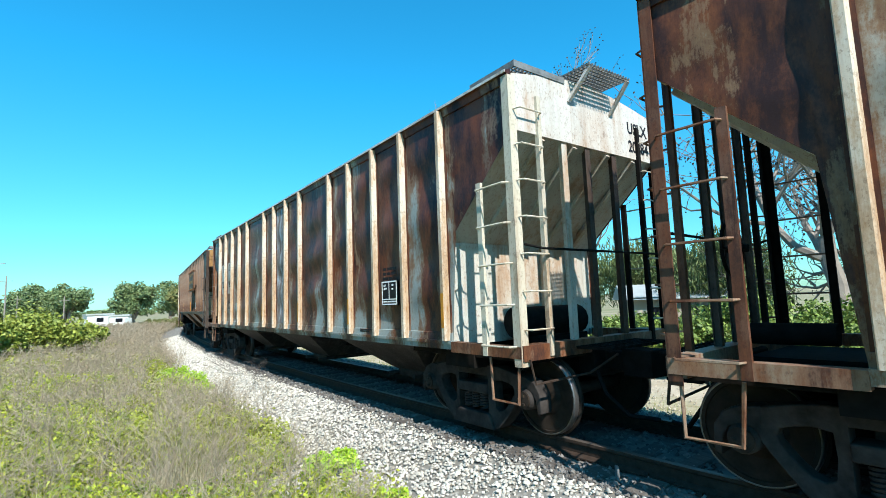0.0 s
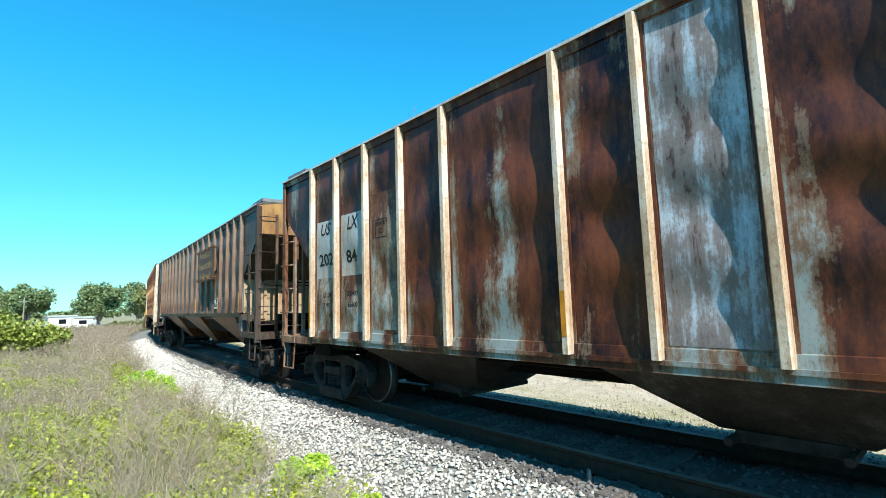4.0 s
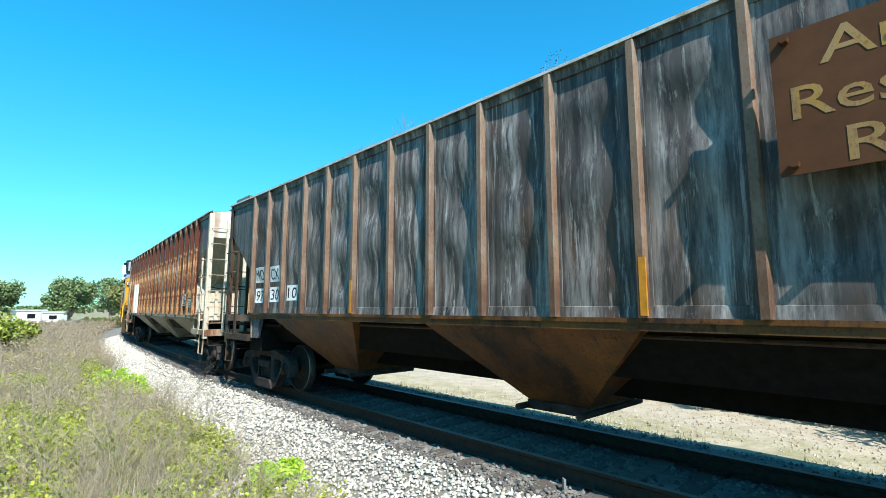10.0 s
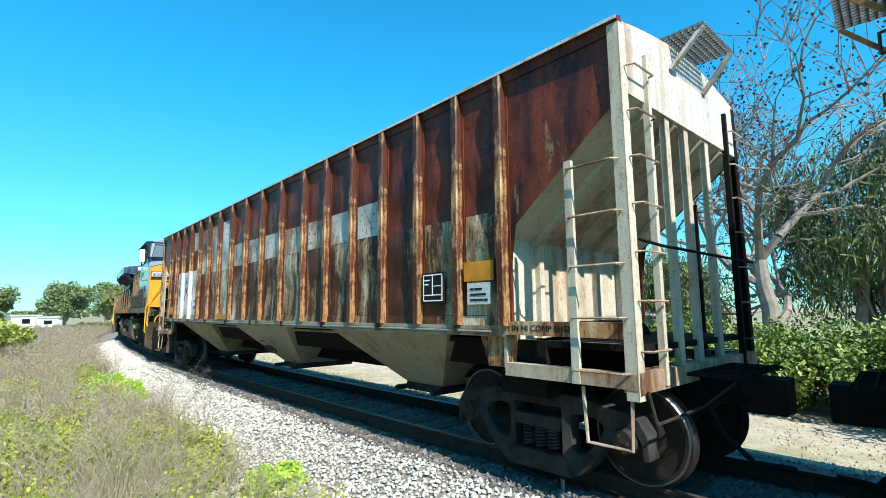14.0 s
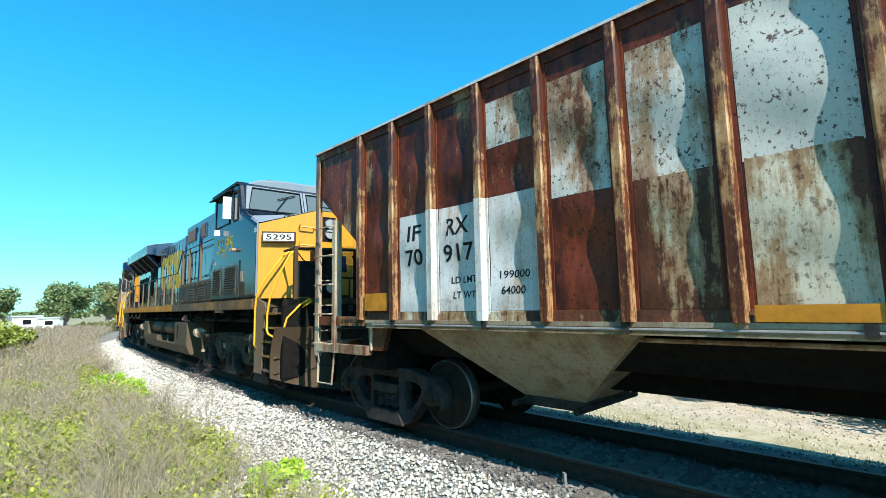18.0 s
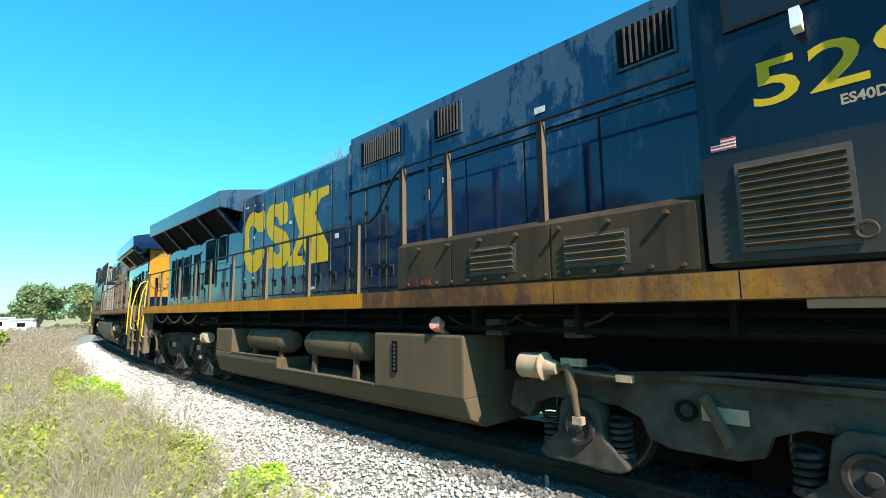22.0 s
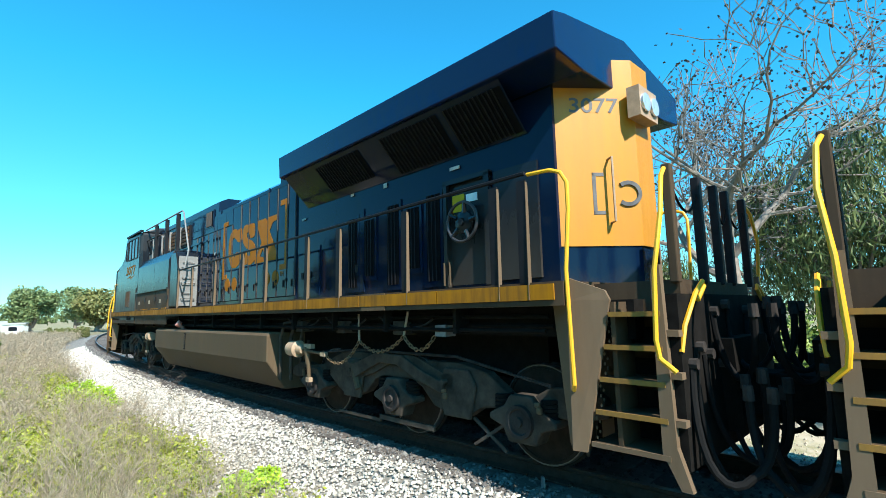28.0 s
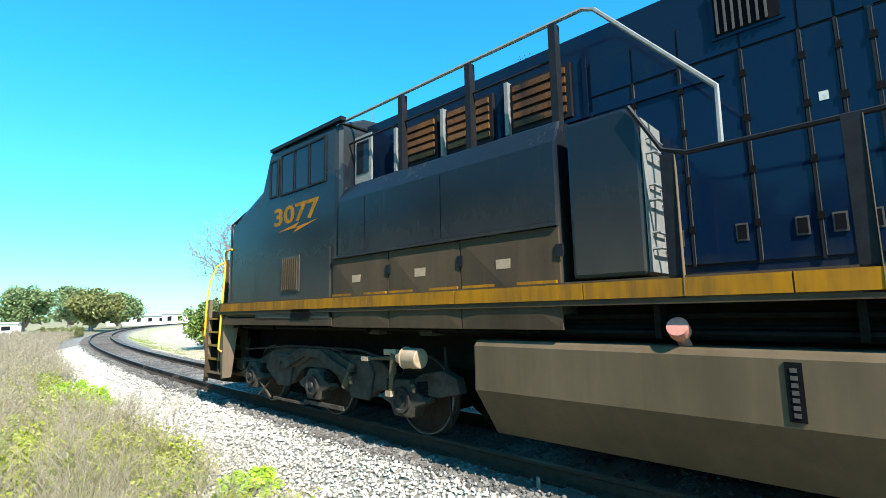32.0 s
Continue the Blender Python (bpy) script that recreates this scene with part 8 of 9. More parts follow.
    bx("step_pocket", 2.75, 3.3, W + 0.03, W + 0.05, 1.6, 1.84, M_["dark"])
    bx("cab_skirt", 0.1, 3.86, 1.4, 1.53, 1.48, 1.6, M_["dusty"], "dusty cab skirt")
    # number and emblem at the rear
    w = writing("3077", 0.17, "rear_number", MARK, e, 0, 0, 0, 0.56, bold=0.015)
    ga, gb = Vector((x(19.91), 0.93, 0)), Vector((x(20.5), 0.2, 0))
    al = (gb - ga).normalized()
    nm = Vector((-al.y, al.x, 0))
    nm = -nm if nm.x > 0 else nm
    m = Matrix(((-al.x, nm.x, 0, ga.x), (-al.y, nm.y, 0, ga.y), (0, 0, 1, 0), (0, 0, 0, 1)))
    w.matrix_basis = m @ Matrix.Translation((-0.2, 0.004, 3.78))
    for u0, u1, z0, z1 in ((-0.45, -0.41, 2.64, 3.1), (-0.54, -0.41, 3.06, 3.1), (-0.54, -0.41, 2.64, 2.68)):
        part("emblem_bracket", Solid().box(u0, u1, 0.0, 0.004, z0, z1, m), MARK, e)
    part("emblem_ring", Solid().rod([m @ Vector((-0.8 + 0.13 * math.cos(t), 0.0, 2.87 + 0.12 * math.sin(t))) for t in np.linspace(0.9, 5.4, 16)], 0.03, 4), MARK, e)
    part("rear_grab", Solid().rod([m @ Vector((-0.6, q, z)) for q, z in ((0, 3.25), (0.1, 3.25), (0.1, 2.55), (0, 2.55))], 0.014, 5), M_["beige"], e)
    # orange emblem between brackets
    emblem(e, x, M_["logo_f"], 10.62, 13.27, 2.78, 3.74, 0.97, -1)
    for n, k in ((10.24, 1), (13.74, -1)):
        part("emblem_bracket", Solid().box(x(n), x(n + 0.09 * k), 0.97, 0.974, 2.55, 3.98).box(x(n), x(n + 0.3 * k), 0.97, 0.975, 3.87, 3.98).box(x(n), x(n + 0.3 * k), 0.97, 0.975, 2.55, 2.66), M_["logo_f"], e)
    for n in (10.6, 11.05, 12.83, 13.25):
        part("emblem_dot", Solid().rod([(x(n), 0.968, 2.4), (x(n), 0.974, 2.4)], 0.16, 20), M_["logo_f"], e)
    writing("TM", 0.1, "trade_mark", M_["logo_f"], e, x(13.45), 2.42, 0.974, 0.17, bold=0.0)
    signs(e, bx, ((14.3, 3.4, 0.25, 0.06), (16.0, 3.55, 0.14, 0.07), (16.9, 3.5, 0.14, 0.12), (18.3, 3.45, 0.3, 0.07), (9.6, 3.2, 0.1, 0.12)), 0.968)
    for (na, za), (nb, zb), sag in (((15.84, 1.07), (16.84, 1.26), 0.24), ((16.84, 1.26), (17.84, 1.35), 0.17), ((17.84, 1.35), (18.42, 1.36), 0.17)):
        at = lambda f: Vector((x(na + (nb - na) * f), 1.35, za + (zb - za) * f - 4 * sag * f * (1 - f)))
        chain, m = Solid(), int((nb - na) / 0.052)
        for i in range(m):
            p, q = at((i - 0.15) / m), at((i + 1.15) / m)
            side = Vector((0, 0.02, 0)) if i % 2 else (q - p).cross(Vector((0, 1, 0))).normalized() * 0.02
            chain.rod([p, p * 0.75 + q * 0.25 + side, p * 0.25 + q * 0.75 + side, q, p * 0.25 + q * 0.75 - side, p * 0.75 + q * 0.25 - side, p], 0.008, 5)
        part("safety_chain", chain, M_["chain"], e, "rusty hanging chain")
    for a, b in (((16.84, 1.26), (16.83, 1.64)), ((17.84, 1.35), (17.93, 1.66))):
        part("chain_hanger", Solid().rod([(x(a[0]), 1.35, a[1]), (x(b[0]), 1.35, b[1])], 0.016, 6), M_["beige"], e)
    bx("junction_box", 18.44, 18.62, 1.2, 1.36, 1.36, 1.49, M_["steel"], "pale junction box")
    hp = bx("sill_plate", 17.19, 17.71, W + 0.02, W + 0.06, 1.68, 1.9, M_["tank"], "brown bracket plate with two holes")
    for q in (17.33, 17.57):
        part("plate_hole", Solid().rod([(x(q), W + 0.055, 1.8), (x(q), W + 0.063, 1.8)], 0.028, 12), M_["dark"], hp)


def end_hoses(e, n, out, within=2.0):
    """Rubber hoses that loop down from an end plate."""
    for i, (y, top, low, reach) in enumerate(((1.2, 1.2, 0.36, 0.5), (1.02, 1.32, 0.28, 0.42), (0.82, 1.25, 0.4, 0.55), (0.62, 1.6, 1.02, 0.34), (0.5, 1.15, 0.32, 0.46), (0.3, 1.66, 1.1, 0.42), (-0.35, 1.6, 1.0, 0.4), (-0.6, 1.2, 0.4, 0.5), (-0.85, 1.3, 0.35, 0.44), (-1.1, 1.62, 0.95, 0.36))):
        if abs(y) > within:
            continue
        pts = []
        for j in range(15):
            a = math.pi * j / 14
            pts.append((n + out * reach * (1 - math.cos(a)) / 2, y + 0.1 * math.sin(a * 1.5 + i), top - (top - low) * math.sin(a) ** 0.8 - (0.0 if top > 1.5 else 0.35 * max(0, j - 9) / 5 * 0.6)))
        hose = part("air_hose", Solid().rod(pts, 0.024 if i % 3 else 0.03, 8), M_["rubber"], e, "black rubber air hose")
        end = Vector(pts[-1])
        part("hose_coupling", Solid().rod([end + Vector((0, 0, -0.05)), end + Vector((0, 0, 0.06))], [0.042, 0.036], 8), M_["truck"], hose)
        part("pipe_stub", Solid().rod([(n - out * 0.02, y, top), (n + out * 0.05, y, top)], 0.045, 8), M_["truck"], hose)


detail_e()
detail_f()
end_hoses(loco_e, XE(20.56), 1)
end_hoses(loco_e, XE(-1.25), -1, 0.7)
end_hoses(loco_f, XF(21.23), -1)
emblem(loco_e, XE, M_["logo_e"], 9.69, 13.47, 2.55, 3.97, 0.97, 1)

# ---- plants and distance ----
def leaf_mat(name, a, b, c=None, rough=0.6):
    k = Nodes(name)
    col = k.mix(k.island(), a, b)
    if c:
        col = k.mix(k.ramp(k.noise(0.35, (1, 1, 1), 4, 0.6), 0.45, 0.6), col, c)
    k.b.inputs["Subsurface Weight"].default_value = 0.0
    return k.done(col, rough)


L_ = {"oak": leaf_mat("oak leaves", (0.08, 0.12, 0.045), (0.21, 0.27, 0.1)),
      "tan": leaf_mat("yellowing leaves", (0.1, 0.125, 0.035), (0.22, 0.2, 0.06)),
      "shrub": leaf_mat("shrub leaves", (0.07, 0.12, 0.02), (0.22, 0.3, 0.05)),
      "lime": leaf_mat("lime green leaves", (0.22, 0.4, 0.01), (0.42, 0.58, 0.03)),
      "weed": leaf_mat("yellow-green weed leaves", (0.09, 0.15, 0.008), (0.44, 0.48, 0.025), (0.3, 0.32, 0.04)),
      "dry": leaf_mat("dry grass blades", (0.24, 0.21, 0.11), (0.5, 0.43, 0.26), (0.2, 0.21, 0.08)),
      "twig": leaf_mat("dead grey twigs", (0.21, 0.165, 0.115), (0.48, 0.4, 0.28)),
      "seed": leaf_mat("dry seed heads", (0.23, 0.18, 0.12), (0.4, 0.33, 0.22)),
      "olive": leaf_mat("olive shrub leaves", (0.12, 0.16, 0.02), (0.34, 0.38, 0.06)),
      "grass": leaf_mat("lawn blades", (0.1, 0.16, 0.025), (0.3, 0.33, 0.07)),
      "fine": leaf_mat("drooping fine leaves", (0.05, 0.08, 0.02), (0.16, 0.2, 0.06)),
      "bark": plain("grey bark", (0.2, 0.17, 0.14), 0.9, 0, 0.4, 4.0, 0.6),
      "pale": plain("pale sycamore bark", (0.24, 0.205, 0.17), 0.9, 0, 0.35, 3.0, 0.5),
      "darkbark": plain("dark twig bark", (0.07, 0.055, 0.045), 0.9, 0, 0.4, 6.0, 0.4)}


def leaves(name, P, size, mat, rnd, flat=0.5, long=1.7):
    """Diamond leaves at the points P."""
    n = len(P)
    size = size * rnd.uniform(0.6, 1.4, n)
    a = rnd.normal(0, 1, (n, 3))
    a[:, 2] *= flat
    a /= np.linalg.norm(a, axis=1)[:, None] + 1e-9
    b = np.cross(a, rnd.normal(0, 1, (n, 3)))
    b /= np.linalg.norm(b, axis=1)[:, None] + 1e-9
    a, b = a * size[:, None] * long / 2, b * size[:, None] / 2
    V = np.stack([P - a, P + b, P + a, P - b], 1).reshape(-1, 3)
    F = np.arange(n * 4).reshape(-1, 4)
    return V, F


def blades(P, H, lean, width, rnd):
    """Bent narrow blades: five corners, three triangles each."""
    n = len(P)
    th = rnd.uniform(0, 6.283, n)
    d = np.stack([np.cos(th), np.sin(th), np.zeros(n)], 1)
    e = np.stack([-np.sin(th), np.cos(th), np.zeros(n)], 1) * (width * rnd.uniform(0.6, 1.4, n))[:, None] / 2
    up = np.array([0, 0, 1.0])
    k = (lean * rnd.uniform(0.2, 1.3, n) * H)[:, None]
    mid = P + up * (H * 0.55)[:, None] + d * k * 0.35
    tip = P + up * H[:, None] + d * k
    V = np.stack([P - e, P + e, mid - e * 0.7, mid + e * 0.7, tip], 1).reshape(-1, 3)
    q = np.array([(0, 1, 2), (1, 3, 2), (2, 3, 4)])
    F = (q[None] + (np.arange(n) * 5)[:, None, None]).reshape(-1, 3)
    return V, F


def place(s, o):
    a, r = s / R, R + o
    x = CX - UX * r * np.cos(a) - UY * r * np.sin(a)
    y = CY - UY * r * np.cos(a) + UX * r * np.sin(a)
    z = np.array([ground_z(q) for q in o])
    return np.stack([x, y, z], 1)


def patchy(P, scale, shift):
    return np.array([noise.noise(Vector((p[0] * scale, p[1] * scale, shift))) for p in P])


def verge():
    rnd = np.random.RandomState(11)
    # dry grass over the whole verge, thinner with distance
    n = 84000
    s = 1.5 + 60 * rnd.rand(n) ** 1.9
    o = 2.9 + (5.0 + 0.12 * s) * rnd.rand(n)
    P = place(s, o)
    g = patchy(P, 0.8, 2.0)
    edge = np.clip((o - 2.95 - 0.5 * patchy(P, 0.5, 7.0)) / 1.2, 0, 1)
    ok = rnd.rand(n) < (0.35 + 0.65 * np.clip(0.5 + g, 0, 1)) * edge
    P, s, o, edge = P[ok], s[ok], o[ok], edge[ok]
    H = rnd.uniform(0.15, 0.52, len(P)) * (0.45 + 0.55 * edge)
    V, F = blades(P, H, 0.55, 0.003 + 0.0007 * s, rnd)
    m = 16000                                  # round and behind the viewer
    s = 1.8 - 16 * rnd.rand(m)
    o = 3.0 + 7.5 * rnd.rand(m)
    P = place(s, o)
    P = P[rnd.rand(m) < np.clip((o - 2.9) / 1.2, 0, 1)]
    V2, F2 = blades(P, rnd.uniform(0.12, 0.45, len(P)), 0.55, np.full(len(P), 0.011), rnd)
    V, F = np.concatenate([V, V2]), np.concatenate([F, F2 + len(V)])
    ob = fast_mesh("dry_grass", V, F, L_["dry"])
    tagged(ob, "dry straw-coloured grass on the verge", "grass", kind="stuff")
    # leafy yellow-green weeds in drifts
    n = 26000
    s = -7 + 63 * rnd.rand(n) ** 1.5
    o = 2.9 + (5.4 + 0.12 * np.maximum(s, 0)) * rnd.rand(n) ** 0.9
    P = place(s, o)
    ok = patchy(P, 0.45, 5.0) + 0.4 * patchy(P, 1.4, 6.0) + 0.1 * np.minimum(o - 4.5, 2.0) - 0.03 * np.maximum(0, s - 7) - 0.16 * np.maximum(0, 2.5 - s) - 0.3 * np.maximum(0, o - 7.5 - 0.12 * np.maximum(s, 0)) > -0.33
    P, s = P[ok], s[ok]
    m = np.where(s < 9, 105, np.where(s < 16, 50, 24))
    I = np.repeat(np.arange(len(P)), m)
    h = rnd.uniform(0.15, 0.55, len(P))[I] * rnd.rand(len(I)) ** 0.7
    Q = P[I] + np.stack([rnd.normal(0, 0.1, len(I)), rnd.normal(0, 0.1, len(I)), h], 1)
    V, F = leaves("", Q, (0.02 + 0.0011 * np.abs(s[I])), L_["weed"], rnd, 0.6)
    ob = fast_mesh("green_weeds", V, F, L_["weed"])
    tagged(ob, "yellow-green leafy weeds among dry grass", "weeds", kind="stuff")
    # dead branching stalks, thick all along the edge of the stone further off
    n = 2700
    s = 3.2 + 62 * rnd.rand(n) ** 1.15
    o = 2.75 + (3.4 + 0.16 * s) * rnd.rand(n) ** 1.15
    P = place(s, o)
    ok = ((patchy(P, 0.4, 9.0) > -0.25) | (s > 12)) & ~((s > 12.5) & (s < 17.5) & (o < 3.9)) & (o > 3.3 - 0.03 * s)
    P, s = P[ok], s[ok]
    starts, ends, wid, fluff, grow = [], [], [], [], []
    for p, q in zip(P, s):
        H = rnd.uniform(0.45, 1.0) if q < 9 else rnd.uniform(0.35, 0.85)
        top = p + np.array([rnd.normal(0, 0.12), rnd.normal(0, 0.12), H])
        w = 0.0010 + 0.00032 * q
        starts.append(p), ends.append(top), wid.append(w)
        for _ in range(13 if q < 10 else 9 if q < 18 else 6):
            f = rnd.uniform(0.25, 0.95)
            a = p + (top - p) * f
            b = a + np.array([rnd.normal(0, 0.14), rnd.normal(0, 0.14), rnd.uniform(0.06, 0.28)])
            starts.append(a), ends.append(b), wid.append(w * 0.65)
            if q > 8:
                fluff.append(b), grow.append(q)
            for _ in range(3 if q < 12 else 2):
                c = b + np.array([rnd.normal(0, 0.06), rnd.normal(0, 0.06), rnd.uniform(0.0, 0.12)])
                starts.append(b * 0.6 + a * 0.4), ends.append(c), wid.append(w * 0.5)
                if q > 8:
                    fluff.append(c), grow.append(q)
    V, F = sticks(np.array(starts), np.array(ends), np.array(wid))
    ob = fast_mesh("dead_stalks", V, F, L_["twig"])
    tagged(ob, "dead grey branching weed stalks", "weeds", kind="stuff")
    fluff, grow = np.repeat(np.array(fluff), 2, 0), np.repeat(np.array(grow), 2)
    V, F = leaves("", fluff + rnd.normal(0, 0.035, fluff.shape), 0.005 + 0.0007 * grow, L_["seed"], rnd, 0.8, 2.2)
    ob = fast_mesh("dry_seed_heads", V, F, L_["seed"])
    tagged(ob, "dry brown leaves and seed heads on dead weeds", "weeds", kind="stuff")
    # lawn on the inner side
    n = 26000
    s = -6 + 66 * rnd.rand(n)
    o = -2.2 - 12 * rnd.rand(n) ** 1.2
    P = place(s, o)
    ok = (patchy(P, 0.5, 3.0) > -0.05) & ~((o < -3.6) & (o > -7.6) & (rnd.rand(n) < 0.93))
    P, s = P[ok], s[ok]
    V, F = blades(P, rnd.uniform(0.04, 0.13, len(P)), 0.6, 0.006 + 0.0005 * abs(s), rnd)
    ob = fast_mesh("lawn_grass", V, F, L_["grass"])
    tagged(ob, "short green grass beside the sandy lane", "grass", kind="stuff")


def sticks(A, B, w):
    """Three-sided sticks from A to B."""
    n = len(A)
    d = B - A
    d /= np.linalg.norm(d, axis=1)[:, None] + 1e-9
    e = np.cross(d, np.array([0.31, 0.82, 0.48]))
    e /= np.linalg.norm(e, axis=1)[:, None] + 1e-9
    g = np.cross(d, e)
    V = []
    for P, k in ((A, 1.0), (B, 0.45)):
        for a in (0, 2.094, 4.189):
            V.append(P + (e * math.cos(a) + g * math.sin(a)) * (w * k)[:, None])
    V = np.stack(V, 1).reshape(-1, 3)
    q = np.array([(0, 1, 4, 3), (1, 2, 5, 4), (2, 0, 3, 5)])
    F = (q[None] + (np.arange(n) * 6)[:, None, None]).reshape(-1, 4)
    return V, F


def at_bearing(az, dist):
    """Degrees to the left of straight ahead, metres."""
    a = radians(az)
    return Vector((-math.sin(a) * dist, math.cos(a) * dist, 0))


def branchy(rnd, start, way, length, r, depth, out, tips, spread=0.75, lift=0.05):
    """Grows limbs; out gathers (a, b, ra, rb)."""
    p, d = Vector(start), Vector(way).normalized()
    steps = 5 if depth > 1 else 3
    for i in range(steps):
        d = (d + Vector((rnd.gauss(0, 0.24), rnd.gauss(0, 0.24), rnd.gauss(lift * 0.5, 0.16)))).normalized()
        q = p + d * (length / steps)
        rb = r * (1 - 0.5 * (i + 1) / steps)
        out.append((p, q, r * (1 - 0.5 * i / steps), rb))
        if depth > 0 and i >= 1 and (depth < 2 or i != 3):
            for _ in range(2 if depth > 1 else 3):
                side = d.orthogonal()
                side.rotate(Matrix.Rotation(rnd.uniform(0, 6.28), 3, d))
                nd = (d * rnd.uniform(0.5, 0.9) + side * rnd.uniform(0.5, 1.0) * spread * 1.4 + Vector((0, 0, lift))).normalized()
                branchy(rnd, q, nd, length * rnd.uniform(0.5, 0.72), rb * 0.66, depth - 1, out, tips, spread, lift)
        p = q
    if depth <= 1:
        tips.append(p)


def bare_tree(label, base, height, lean, seed, depth=4, balls=True, radius=0.24, wide=0.8, crest=False):
    """A leafless tree; with crest, the base names the place under its highest twig."""
    rnd = random.Random(seed)
    tree = thing("bare_tree", label, "tree", at=pose(base.x, base.y, -0.5))
    out, tips = [], []
    p = Vector((0, 0, 0))
    trunk = Solid()
    top = Vector((lean[0], lean[1], 1)).normalized()
    pts = [p + top * (height * 0.34 * i / 5) + Vector((rnd.gauss(0, 0.05), rnd.gauss(0, 0.05), 0)) for i in range(6)]
    for i in range(5):
        a = i * 1.257 + rnd.uniform(-0.3, 0.3)
        branchy(rnd, pts[2 + min(3, i)], Vector((math.cos(a) * wide, math.sin(a) * wide, 0.95)), height * 0.42, radius * 0.55, depth - 1, out, tips, 0.75 if wide > 0.5 else 0.4, 0.2)
    k_ = height / max(q[1].z for q in out)
    out = [(a * k_, b * k_, ra, rb) for a, b, ra, rb in out]
    tips = [t * k_ for t in tips]
    if crest:
        high = max((q[1] for q in out), key=lambda q: q.z)
        tree.matrix_basis = pose(base.x - high.x, base.y - high.y, -0.5)
        within = lambda q: (q - high).xy.length <= 0.7 + 0.85 * (height - q.z)      # the crown narrows to one crest
        out = [q for q in out if within(q[1])]
        tips = [q for q in tips if within(q)]
    trunk.rod([q * k_ for q in pts], [radius * (1.25 - 0.45 * i / 5) for i in range(6)], 10)
    part("trunk", trunk, L_["pale"], tree)
    limbs = [q for q in out if q[2] > 0.022]
    fine = [q for q in out if q[2] <= 0.022]
    s = Solid()
    for a, b, ra, rb in limbs:
        s.rod([a, b], [ra, rb], 6, False)
    part("limb_system", s, L_["pale"], tree)
    V, F = sticks(np.array([tuple(q[0]) for q in fine]), np.array([tuple(q[1]) for q in fine]), np.array([max(q[2], 0.016) for q in fine]))
    tw = fast_mesh("twig_spray", V, F, L_["pale"])
    tw.parent = tree
    tw["kind"] = "stuff"
    if balls:
        npr = np.random.RandomState(seed)
        P = np.array([tuple(t) for t in tips])
        P = np.concatenate([P, P + npr.normal(0, 0.16, P.shape), P + npr.normal(0, 0.28, P.shape)])
        V, F = leaves("", P, np.full(len(P), 0.066), L_["darkbark"], npr, 1.0, 1.2)
        V2, F2 = leaves("", P, np.full(len(P), 0.066), L_["darkbark"], npr, 1.0, 1.2)
        b = fast_mesh("seed_ball_cluster", np.concatenate([V, V2]), np.concatenate([F, F2 + len(V)]), L_["darkbark"])
        b.parent = tree
        b["kind"] = "stuff"
    return tree


def leafy(name, label, category, base, height, radius, mat, seed, count=5000, size=0.3, trunk_r=0.25, low=0.3, clumps=30, squash=1.0, bark="bark", droop=0.0, group="", hang=False):
    """A tree or shrub: trunk, limbs and a crown of many leaves in clumps."""
    rnd = np.random.RandomState(seed)
    tree = thing(name, label, category, group, pose(base.x, base.y, base.z))
    mid = height * (low + 1) / 2
    half = height * (1 - low) / 2
    C = []
    while len(C) < clumps:
        q = rnd.uniform(-1, 1, 3)
        if 0.25 < np.linalg.norm(q) < 1 and q[2] > -0.85:
            C.append(q * rnd.uniform(0.75, 1.0))
    C = np.array(C) * np.array([radius, radius * squash, half]) * 0.85 + np.array([0, 0, mid])
    s = Solid()
    lo = min(C[:, 2].min(), height * low)
    if trunk_r > 0:
        s.rod([(0, 0, -0.2), (0.05 * height * rnd.normal(), 0, lo * 0.6), (0, 0, mid)], [trunk_r * 1.3, trunk_r, trunk_r * 0.4], 8)
        part("trunk", s, L_[bark], tree)
        lim = Solid()
        for c in C[::3]:
            lim.rod([(0, 0, lo * 0.8), tuple(c * np.array([0.5, 0.5, 0.75])), tuple(c)], [trunk_r * 0.45, trunk_r * 0.22, 0.02], 5, False)
        part("limb_system", lim, L_[bark], tree)
    I = rnd.randint(0, clumps, count)
    rr = rnd.uniform(0.24, 0.46, clumps)[I] * min(radius, half * 1.4)
    u = rnd.normal(0, 1, (count, 3))
    u /= np.linalg.norm(u, axis=1)[:, None]
    P = C[I] + u * (rr * rnd.rand(count) ** 0.45)[:, None]
    if droop:
        P[:, 2] -= droop * rnd.rand(count) ** 2
    P[:, 2] = np.maximum(P[:, 2], 0.03)
    V, F = leaves("", P, np.full(count, size), None, rnd, 3.0 if hang else 0.8, 7.0 if hang else 1.7)
    crown = fast_mesh("crown", V, F, mat)
    crown.parent = tree
    crown["kind"] = "stuff"
    return tree


